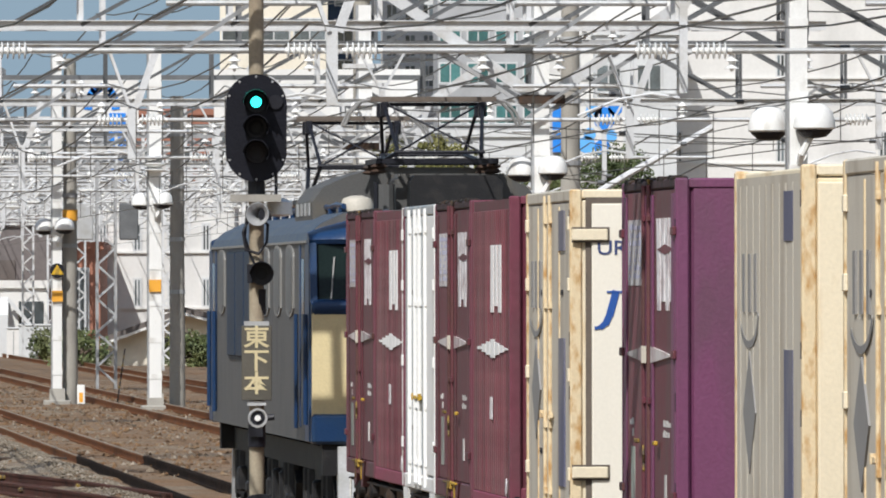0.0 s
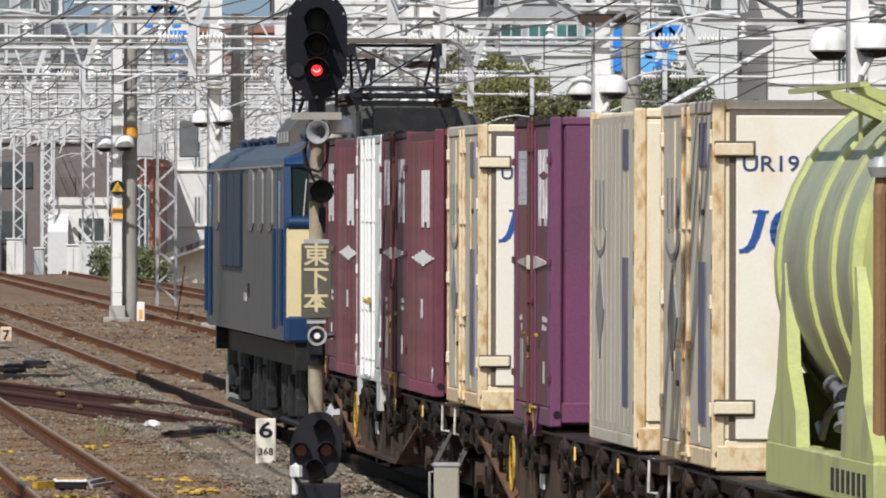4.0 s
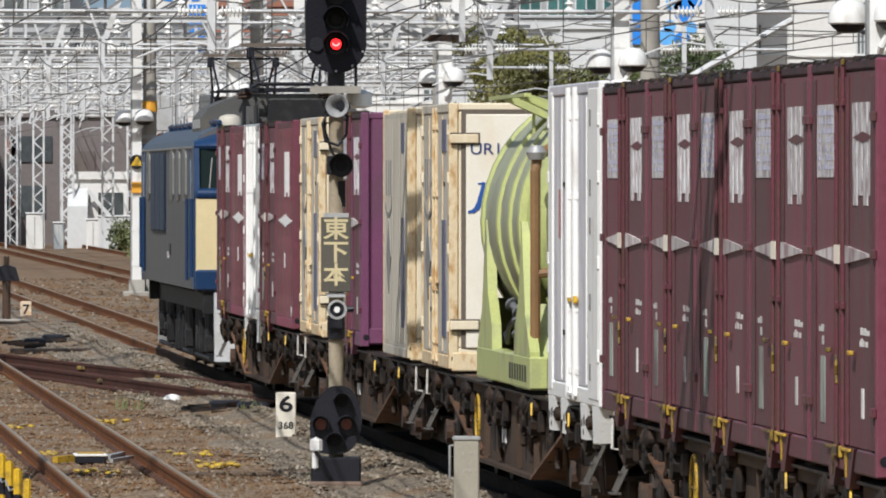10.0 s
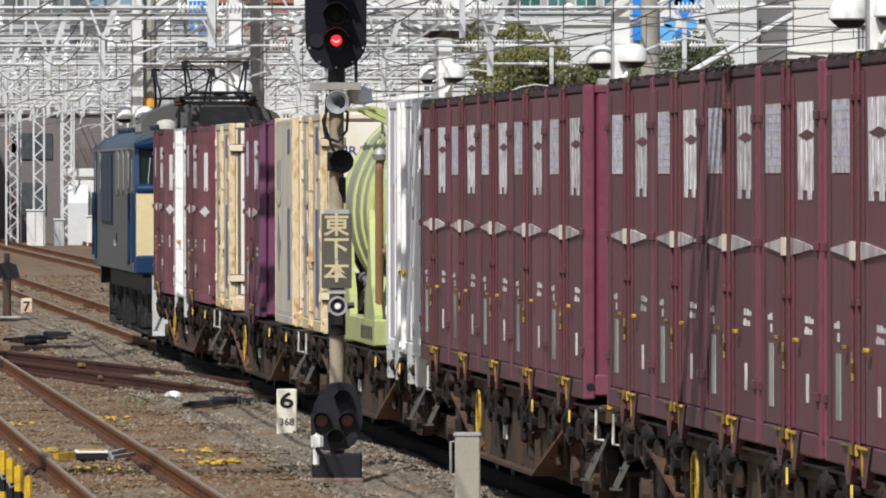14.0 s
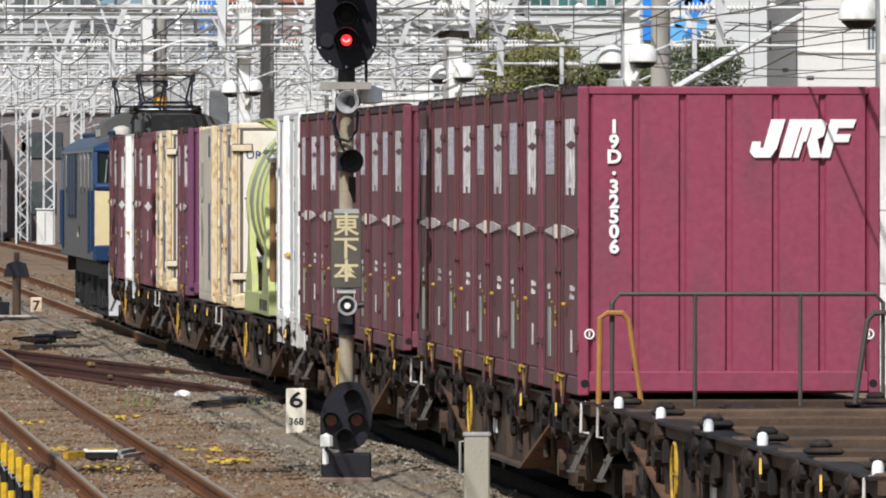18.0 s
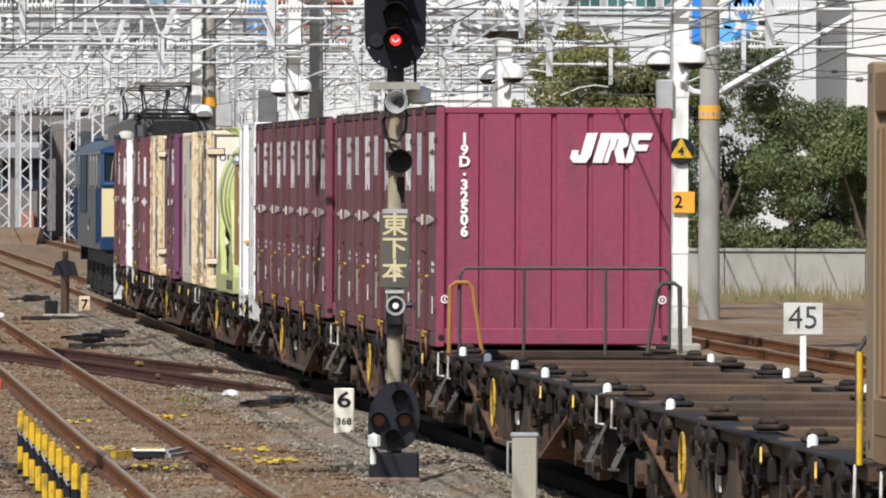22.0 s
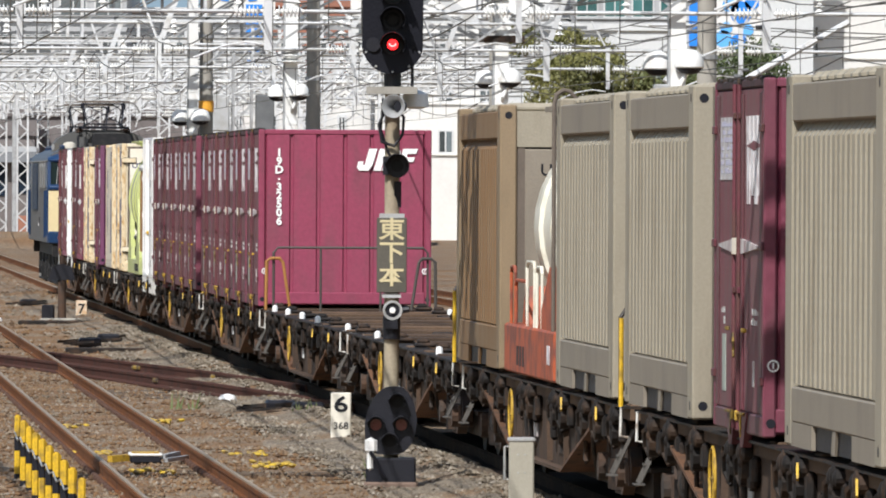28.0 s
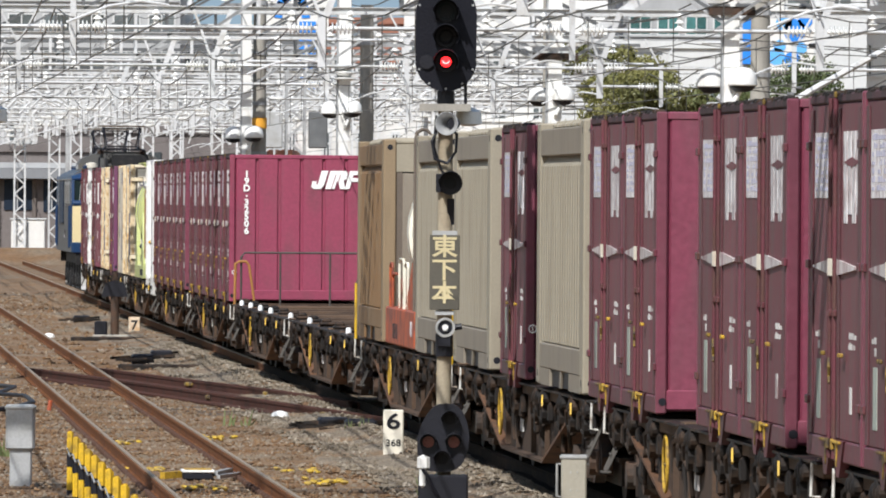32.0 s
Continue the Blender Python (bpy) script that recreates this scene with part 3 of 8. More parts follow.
def pressed_sheet(x0, x1, z0, z1, n, deep, yo, sy, gap=0.03):
    """One corrugated end sheet between x0 and x1; yo: its outer plane, sy: the way it faces."""
    xs, wd = [(x0, 0)], (x1 - x0) / n
    for i in range(n):
        a, b = x0 + i * wd + gap / 2, x0 + (i + 1) * wd - gap / 2
        xs += [(a, deep), (a + 0.018, 0), (b - 0.018, 0), (b, deep)]
    xs.append((x1, 0))
    s = Shape()
    m = len(xs)
    for z in (z0, z1):
        s.v += [(x, yo - sy * d, z) for x, d in xs]
        s.v += [(x, yo - sy * (deep + 0.02), z) for x, d in xs]
    for i in range(m - 1):
        s.f += [(i, i + 1, 2 * m + i + 1, 2 * m + i), (m + i, 3 * m + i, 3 * m + i + 1, m + i + 1), (i, m + i, m + i + 1, i + 1), (2 * m + i, 2 * m + i + 1, 3 * m + i + 1, 3 * m + i)]
    s.f += [(0, 2 * m, 3 * m, m), (m - 1, 2 * m - 1, 4 * m - 1, 3 * m - 1)]
    return s


def container_shell(c, w, L, h, post, wall, end, roof, ribs=7, plain_end=False):
    """Corner posts, ends, far side and roof of a container."""
    for sx in (-1, 1):
        for sy in (-1, 1):
            part("corner_post", Shape().box(sx * w / 2, sy * L / 2, 0.0, sx * (w / 2 - 0.09), sy * (L / 2 - 0.09), h, c=0.012), post, c)
    part("floor_pan", Shape().box(-w / 2 + 0.06, -L / 2 + 0.1, 0.02, w / 2 - 0.06, L / 2 - 0.1, 0.16), post, c)
    part("far_wall", Shape().box(w / 2 - 0.05, -L / 2 + 0.08, 0.1, w / 2 - 0.01, L / 2 - 0.08, h - 0.05), wall, c)
    part("roof", Shape().box(-w / 2 + 0.061, -L / 2 + 0.08, h - 0.06, w / 2 - 0.01, L / 2 - 0.08, h - 0.015, c=0.01), roof, c)
    for sy in (-1, 1):
        yo = sy * L / 2
        if plain_end:
            part("end_panel", Shape().box(-w / 2 + 0.09, yo - sy * 0.06, 0.2, w / 2 - 0.09, yo - sy * 0.012, h - 0.08, c=0.01), end, c)
        else:
            part("end_panel", pressed_sheet(-w / 2 + 0.09, w / 2 - 0.09, 0.20, h - 0.07, ribs, 0.034, yo - sy * 0.012, sy), end, c)
        part("end_sill", Shape().box(-w / 2 + 0.09, yo - sy * 0.07, 0.03, w / 2 - 0.09, yo - sy * 0.002, 0.20, c=0.012), end, c)
        part("end_header", Shape().box(-w / 2 + 0.09, yo - sy * 0.07, h - 0.07, w / 2 - 0.09, yo - sy * 0.002, h, c=0.012), end, c)
    for sx in (-1, 1):
        part("lifting_hole", Shape().rod((sx * (w / 2 - 0.055), -L / 2 - 0.002, 0.10), (sx * (w / 2 - 0.055), -L / 2 + 0.02, 0.10), 0.034, 10), DARK, c, "dark round lifting hole")


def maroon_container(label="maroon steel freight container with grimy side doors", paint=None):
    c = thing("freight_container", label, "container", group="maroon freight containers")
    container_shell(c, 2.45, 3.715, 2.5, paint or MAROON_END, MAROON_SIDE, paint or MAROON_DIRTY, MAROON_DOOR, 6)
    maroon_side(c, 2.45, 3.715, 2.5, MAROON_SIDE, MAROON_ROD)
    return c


RING = Shape().turn([(0.030, 0), (0.043, 0), (0.043, 0.004), (0.030, 0.004)], 18, pose(0, 0, 0, 90, 0, 0), caps=False).box(-0.006, -0.004, -0.02, 0.006, 0.0, 0.02).mesh("round_mark", CLEAR_WHITE)
first = maroon_container()
rolls(first, -1.65)
for off in (-5.4, -9.15, -12.9, -16.65, -22.5, -26.3, -30.1, -33.95, -111.4, -123.4, -127.1, -134.75, -138.5, -143.8, -147.6, -151.4, 59.3, 48.3):
    box = rolls(copy_thing(first, Matrix()), off)
    if off in (-111.4, 48.3):
        part("round_mark", RING, CLEAR_WHITE, box, "white ring mark", m=pose(-1.155, -1.862, 0.5))
        part("round_mark", RING, CLEAR_WHITE, box, "white ring mark", m=pose(1.155, -1.862, 0.5))

# the container with numbers on its end
last = rolls(maroon_container("maroon container with white numbers on its corrugated end", MAROON), -37.93)
YE = -3.715 / 2 - 0.006
for i, ch in enumerate("19D-32506"):
    letters("." if ch == "-" else ch, 0.15, CLEAR_WHITE, last, Matrix.Translation((-0.935, YE, 2.17 - 0.121 * i + (0.03 if ch == "-" else 0))) @ BACK, spread=0.006, width=1.05)
lg = Shape()
STAND = Matrix(((0, 1, 0, 0), (1, 0, 0, YE - 0.003), (0, 0, 1, 0), (0, 0, 0, 1)))
for poly in ([(0.34, 2.235), (0.455, 2.235), (0.385, 2.00), (0.33, 1.925), (0.20, 1.925), (0.165, 1.97), (0.185, 2.055), (0.255, 2.055), (0.25, 2.005), (0.275, 2.005)],
             [(0.49, 2.235), (0.755, 2.235), (0.79, 2.20), (0.765, 2.10), (0.715, 2.075), (0.745, 1.925), (0.655, 1.925), (0.625, 2.055), (0.60, 2.055), (0.56, 1.925), (0.40, 1.925)],
             [(0.82, 2.235), (1.03, 2.235), (1.005, 2.165), (0.885, 2.165), (0.87, 2.115), (0.985, 2.115), (0.965, 2.05), (0.85, 2.05), (0.815, 1.925), (0.735, 1.925)]):
    lg.prism(poly, 0.0, 0.008, STAND)
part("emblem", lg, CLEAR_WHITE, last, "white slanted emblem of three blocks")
for x0 in (0.50, 0.58):
    part("emblem_line", Shape().add([(x0, YE - 0.006, 1.92), (x0 + 0.012, YE - 0.006, 1.92), (x0 + 0.09, YE - 0.006, 2.17), (x0 + 0.078, YE - 0.006, 2.17)], [(0, 1, 2, 3)]), MAROON, last)
for sx in (-1, 1):
    part("round_mark", RING, CLEAR_WHITE, last, "small white ring mark", m=pose(sx * 1.135, YE, 0.5))


PORTION = 3.715


def plain_maroon(off):
    c = thing("freight_container", "maroon container with a plain ribbed side wall", "container", group="maroon freight containers")
    container_shell(c, 2.45, PORTION, 2.5, MAROON_END, MAROON_END, MAROON_END, MAROON_DOOR, 6)
    part("side_wall", Shape().box(-1.205, -1.77, 0.0, -1.16, 1.77, 2.48), MAROON_DOOR, c)
    me = Shape().box(-1.222, -0.04, 0.12, -1.204, 0.04, 2.40, c=0.006).mesh("rib", MAROON_DOOR)
    for k in range(18):
        part("rib", me, MAROON_DOOR, c, m=pose(0, -1.66 + k * 0.195, 0))
    part("bottom_rail", Shape().box(-1.222, -1.76, 0.0, -1.16, 1.76, 0.12, c=0.01), MAROON, c)
    for k in range(7):
        y = -1.50 + 0.42 * k
        hh = 0.012 + 0.062 * (1 - abs(k - 3) / 3)
        part("mark", Shape().prism([(y - 0.19, 1.29 - max(0.005, hh - 0.008 * (k < 3))), (y + 0.19, 1.29 - hh), (y + 0.19, 1.29 + hh), (y - 0.19, 1.29 + max(0.005, hh - 0.008 * (k < 3)))], -1.228, -1.222), CLEAR_WHITE, c, "stripe of a white lozenge")
    for k in range(3):
        part("label", Shape().box(-1.228, -1.05 + 0.36 * k, 1.58 + 0.05 * (k % 2), -1.222, -0.80 + 0.36 * k, 2.12), CLEAR_WHITE, c, "white label stripe")
    part("label", Shape().box(-1.228, -0.2, 0.72, -1.222, 0.0, 0.90), STICKER, c)
    part("round_mark", Shape().rod((-1.23, -1.55, 0.2), (-1.224, -1.55, 0.2), 0.07, 14), STICKER, c)
    return rolls(c, off)


plain_maroon(55.55)
plain_maroon(44.5)

BLUEGREY = surface("pale_blue_grey_door_paint", (0.30, 0.34, 0.37), 0.5, spread=0.1, second=(0.5, 0.5, 0.48), amount=0.3, streak=0.8)
wc = thing("freight_container", "white container with bright white door rods", "container", group="freight containers")
container_shell(wc, 2.45, PORTION, 2.5, WHITE, WHITE, BLUEGREY, WHITE)
door_side(wc, 2.45, PORTION, 2.5, BLUEGREY, WHITE, WHITE, marks=False, rods=(0.25, 0.9), rod_r=0.024)
part("side_panel", Shape().box(-1.222, -1.75, 0.15, -1.205, -0.75, 2.4, c=0.006), WHITE, wc)
for sy in (-1.5, 1.5):
    part("foot", Shape().prism([(sy - 0.2, -0.28), (sy + 0.2, -0.28), (sy + 0.28, 0.0), (sy - 0.28, 0.0)], -1.22, -1.1), WHITE, wc)
rolls(wc, 52.1)

RUST_CREAM = surface("rust_run_cream_post", (0.70, 0.57, 0.37), 0.6, second=(0.44, 0.25, 0.09), amount=0.30, spread=0.10, streak=0.6, scale=15)
DOOR_WHITE = surface("yellowed_white_door_paint", (0.80, 0.755, 0.655), 0.5, second=(0.68, 0.57, 0.40), amount=0.24, spread=0.05, streak=0.5, scale=1.6, bump=0.04)
UR_NAVY = surface("dull_navy_lettering", (0.035, 0.055, 0.16), 0.6, spread=0.08, bump=0)
FADED_NAVY = surface("faded_navy_band", (0.10, 0.105, 0.17), 0.6, spread=0.2, second=(0.2, 0.19, 0.2), amount=0.3, streak=0.8)
GASKET = surface("grey_brown_door_seal", (0.13, 0.105, 0.085), 0.8, spread=0.2)


def insulated(off, label, lettered=True):
    c = thing("reefer_container", label, "container", group="insulated containers")
    w, L, h, x = 2.45, PORTION, 2.5, -1.225
    container_shell(c, w, L, h, RUST_CREAM, CREAM, CREAM, CREAM, plain_end=True)
    if not lettered:
        part("side_wall", Shape().box(x + 0.006, -L / 2 + 0.09, 0.10, x + 0.05, L / 2 - 0.09, h - 0.05), GREY_SIDE, c)
        part("bottom_rail", Shape().box(x + 0.002, -L / 2 + 0.09, 0.0, x + 0.06, L / 2 - 0.09, 0.10, c=0.01), GREY_SIDE, c)
        me = Shape().box(x + 0.003, -0.05, 0.15, x + 0.007, 0.05, h - 0.1).mesh("side_rib", GREY_SIDE)
        for k in range(9):
            part("side_rib", me, GREY_SIDE, c, m=pose(0, -1.3 + 0.36 * k, 0))
    else:
        door_side(c, w, L, h, GREY_SIDE, RUST_CREAM, RUST_CREAM, marks=False, rods=(0.2,), hinge_mat=CREAM, rod_r=0.016, handle_mat=RUST_CREAM)
    y = -L / 2
    if lettered:
        part("door_seal", Shape().box(x + 0.115, y - 0.004, 0.2, x + 0.158, y + 0.02, h - 0.06).box(x + 0.158, y - 0.004, h - 0.10, -x - 0.12, y + 0.02, h - 0.06), GASKET, c, "dark rubber door seal")
        for z in (0.37, 2.12):
            # dark plate behind the strap draws its shadow as an outline
            part("strap_shadow_plate", Shape().box(x + 0.01, y - 0.026, z - 0.012, x + 0.29, y - 0.0205, z + 0.102), GASKET, c)
            part("hinge_strap", Shape().box(x + 0.01, y - 0.05, z, x + 0.278, y - 0.026, z + 0.09, c=0.01), CREAM, c)
    part("end_door", Shape().box(x + (0.160 if lettered else 0.095), y - 0.02, 0.2, -x - 0.12, y + 0.02, h - 0.105, c=0.008), DOOR_WHITE if lettered else CREAM, c)
    for z in (0.25, 0.95, 1.35, 2.25):
        part("post_recess", Shape().box(x - 0.002, y + 0.02, z, x + 0.01, y + 0.085, z + 0.10), GASKET, c)
    part("foot", Shape().box(x + 0.03, y - 0.01, -0.02, x + 0.42, y + 0.1, 0.16, c=0.012), RUST_CREAM, c)
    if lettered:
        letters("UR19A", 0.150, UR_NAVY, c, Matrix.Translation((x + 0.45, y - 0.024, 2.065)) @ BACK, spread=0.001, width=1.15)
        pts = [(x + 0.335, 1.74), (x + 0.315, 1.66), (x + 0.292, 1.58), (x + 0.262, 1.515), (x + 0.225, 1.485), (x + 0.185, 1.478)]
        for i, wd in enumerate((0.055, 0.055, 0.05, 0.04, 0.025)):
            part("emblem_stroke", Shape().ribbon(pts[i:i + 2], wd, "y", y - 0.026 - 0.0003 * i), BLUE_LETTER, c, "blue curved emblem stroke")
        part("emblem_bar", Shape().box(x + 0.27, y - 0.0285, 1.738, x + 0.38, y - 0.022, 1.752), BLUE_LETTER, c)
        part("emblem_ring", Shape().ribbon([(x + 0.50 + 0.09 * math.cos(2 * math.pi * i / 14), 1.61 + 0.13 * math.sin(2 * math.pi * i / 14)) for i in range(15)], 0.045, "y", y - 0.026), BLUE_LETTER, c, "blue ring emblem")
        part("emblem_bar", Shape().box(x + 0.64, y - 0.0285, 1.70, x + 0.86, y - 0.022, 1.745).box(x + 0.72, y - 0.0285, 1.48, x + 0.77, y - 0.022, 1.70), BLUE_LETTER, c)
    else:
        part("inspection_hatch", Shape().box(x + 0.3, y - 0.03, 0.8, x + 0.7, y - 0.015, 1.4), CREAM, c)
    # faded crest on the side doors
    arc = [(1.02 - 0.52 * math.sin(radians(q)), 1.62 - 0.20 * math.cos(radians(q))) for q in range(-60, 100, 16)]
    part("crest", Shape().ribbon(arc, 0.045, "x", x - 0.001, 0.004), GREY_LETTER, c, "faded grey crescent")
    for k in range(3):
        part("faded_mark", Shape().prism([(1.38 - 0.32 * k, 1.62), (1.26 - 0.32 * k, 1.62), (1.26 - 0.32 * k, 1.98), (1.38 - 0.32 * k, 1.98)], x - 0.002, x + 0.0125), GREY_LETTER, c, "faded grey mark")
    part("faded_mark", Shape().prism([(1.35, 1.0), (1.0, 0.62), (0.65, 1.0), (1.0, 1.38)], x - 0.0015, x + 0.0125), GREY_LETTER, c, "faded grey spindle mark")
    part("navy_band", Shape().box(x - 0.001, -1.35, 2.05, x + 0.0125, -0.9, 2.35), FADED_NAVY, c, "faded navy band")
    part("navy_band", Shape().box(x - 0.001, -1.35, 0.3, x + 0.0125, -0.9, 1.4), FADED_NAVY, c, "faded navy band")
    return rolls(c, off)


insulated(39.3, "cream insulated container with rust runs and blue lettering")
insulated(24.35, "weathered grey container with a faded crest and cream end", False)
insulated(18.6, "cream insulated container with blue lettering on its white end")

pc = thing("freight_container", "purple steel freight container with grimy doors", "container", group="freight containers")
container_shell(pc, 2.45, PORTION, 2.5, PURPLE, PURPLE, PURPLE, MAROON_DOOR, 3)
maroon_side(pc, 2.45, PORTION, 2.5, PURPLE, MAROON_ROD)
for z in (0.35, 0.95, 2.1):
    part("post_recess", Shape().box(-1.228, -1.84, z, -1.218, -1.79, z + 0.13), DARK, pc)
rolls(pc, 31.65)

w2 = thing("freight_container", "white container with door rods and skirted feet", "container", group="freight containers")
container_shell(w2, 2.45, 4.9, 2.55, WHITE, WHITE, WHITE, GREY_SIDE)
door_side(w2, 2.45, 4.9, 2.55, surface("pale_lavender_grey_door", (0.52, 0.51, 0.55), 0.5, spread=0.08, second=(0.66, 0.65, 0.66), amount=0.3, streak=0.8), WHITE, WHITE, marks=False, rods=(0.32,), rod_r=0.034, handle_mat=YELLOW)
part("side_post", Shape().box(-1.23, -2.36, 0.05, -1.19, -1.45, 2.5, c=0.01), WHITE, w2)
part("side_post", Shape().box(-1.23, 2.0, 0.05, -1.19, 2.36, 2.5, c=0.01), WHITE, w2)
for z in (0.2, 0.75, 1.35, 1.65, 2.2):
    part("post_recess", Shape().box(-1.235, -1.75, z, -1.228, -1.62, z + 0.13), GREY_LETTER, w2)
for y in (-2.1, -1.0, 0.9, 2.1):
    part("foot", Shape().prism([(y - 0.2, -0.28), (y + 0.2, -0.28), (y + 0.3, 0.0), (y - 0.3, 0.0)], -1.225, -1.1), WHITE, w2)
part("faded_mark", Shape().box(-1.216, 1.2, 1.3, -1.212, 1.5, 1.7), surface("faded_red_mark", (0.45, 0.2, 0.2), 0.6), w2)
rolls(w2, 2.9)


BULK_HIGH = 2.44


def bulk(off, side, label, lettered=False):
    """A tall tan container with corrugated sides, heavy posts and fork pockets."""
    c = thing("bulk_container", label, "container", group="tan bulk containers")
    w, L, h = 2.45, 6.05, BULK_HIGH
    worn = side is TAN_BROWN
    post_paint, rail_paint = (TAN_WORN, TAN_BROWN) if worn else (TAN, TAN_DARK)
    for sx in (-1, 1):
        for sy in (-1, 1):
            p = part("corner_post", Shape().box(sx * w / 2, sy * L / 2, 0, sx * (w / 2 - 0.16), sy * (L / 2 - 0.42), h + 0.06, c=0.015), post_paint, c)
            for z in (0.1, h - 0.04):
                part("casting_hole", Shape().rod((sx * (w / 2 + 0.002), sy * (L / 2 - 0.2), z), (sx * (w / 2 - 0.02), sy * (L / 2 - 0.2), z), 0.036, 10), DARK, p)
                part("casting_hole", Shape().rod((sx * (w / 2 - 0.08), sy * (L / 2 + 0.002), z), (sx * (w / 2 - 0.08), sy * (L / 2 - 0.02), z), 0.036, 10), DARK, p)
    part("top_rail", Shape().box(-w / 2 + 0.002, -L / 2 + 0.42, h - 0.26, -w / 2 + 0.10, L / 2 - 0.42, h, c=0.012), rail_paint, c)
    bl = Shape().box(-w / 2 + 0.002, -L / 2 + 0.42, 0.16, -w / 2 + 0.10, L / 2 - 0.42, 0.40, c=0.012)
    bl.box(-w / 2 + 0.002, -L / 2 + 0.42, 0.0, -w / 2 + 0.03, -1.25, 0.16).box(-w / 2 + 0.002, 1.25, 0.0, -w / 2 + 0.03, L / 2 - 0.42, 0.16)
    part("bottom_rail", bl, rail_paint, c)
    part("fork_pocket", Shape().box(-w / 2 + 0.035, -1.3, 0.004, -w / 2 + 0.3, 1.3, 0.158), DARK, c, "dark fork pocket")
    part("pocket_divider", Shape().prism([(-0.12, 0.0), (0.10, 0.0), (0.02, 0.17), (-0.2, 0.17)], -w / 2 + 0.012, -w / 2 + 0.03), rail_paint, c)
    part("side_sheet", Shape().box(-w / 2 + 0.075, -L / 2 + 0.42, 0.38, -w / 2 + 0.09, L / 2 - 0.42, h - 0.25), rail_paint, c)
    n = 17
    step = (L - 0.84) / n
    rib = Shape()
    rib.v = [(-w / 2 + 0.074, -step * 0.42, 0.40), (-w / 2 + 0.008, -step * 0.26, 0.42), (-w / 2 + 0.008, step * 0.26, 0.42), (-w / 2 + 0.074, step * 0.42, 0.40),
             (-w / 2 + 0.074, -step * 0.42, h - 0.27), (-w / 2 + 0.008, -step * 0.26, h - 0.36), (-w / 2 + 0.008, step * 0.26, h - 0.36), (-w / 2 + 0.074, step * 0.42, h - 0.27)]
    rib.f = [(0, 1, 5, 4), (1, 2, 6, 5), (2, 3, 7, 6), (4, 5, 6, 7), (0, 3, 2, 1)]
    me = rib.mesh("corrugation", side)
    for k in range(n):
        part("corrugation", me, side, c, m=pose(0, -L / 2 + 0.42 + step * (k + 0.5), 0))
    part("roof", Shape().box(-w / 2 + 0.2, -L / 2 + 0.05, h - 0.05, w / 2 - 0.02, L / 2 - 0.05, h), TAN, c)
    me2 = Shape().box(-w / 2 + 0.12, -0.12, 0, w / 2 - 0.1, 0.12, 0.10, c=0.04).mesh("roof_rib", TAN)
    for k in range(11):
        part("roof_rib", me2, TAN, c, m=pose(0, -L / 2 + 0.5 + k * 0.5, h - 0.02))
    part("far_wall", Shape().box(w / 2 - 0.1, -L / 2 + 0.2, 0.1, w / 2 - 0.02, L / 2 - 0.2, h - 0.05), side, c)
    y = -L / 2
    part("end_header", Shape().box(-w / 2 + 0.16, y + 0.02, h - 0.34, w / 2 - 0.16, y + 0.14, h), TAN, c)
    part("end_seal", Shape().box(-w / 2 + 0.16, y + 0.03, 0.1, -w / 2 + 0.24, y + 0.1, h - 0.34), GASKET, c, "dark door seal")
    part("end_door", Shape().box(-w / 2 + 0.24, y + 0.02, 0.1, w / 2 - 0.16, y + 0.1, h - 0.36, c=0.01), TAN_DARK, c)
    part("front_wall", Shape().box(-w / 2 + 0.16, L / 2 - 0.1, 0.1, w / 2 - 0.16, L / 2 - 0.03, h), TAN, c)
    part("floor_beam", Shape().box(-w / 2 + 0.16, y + 0.05, 0.0, w / 2 - 0.16, L / 2 - 0.05, 0.12), rail_paint, c)
    if lettered:
        for i, ch in enumerate("UH20"):
            letters(ch, 0.155, DARK, c, Matrix.Translation((-w / 2 + 0.44 + 0.155 * i, y + 0.014, 1.88)) @ BACK, spread=0.001, width=1.1)
    return rolls(c, off)


b1 = bulk(-84.6, TAN_BROWN, "browned tan corrugated container with dark lettering on its end", True)
bk = bulk(-97.6, TAN, "tan corrugated bulk container with heavy corner posts")
for off in (-104.8, -117.8):
    rolls(copy_thing(bk, Matrix()), off)


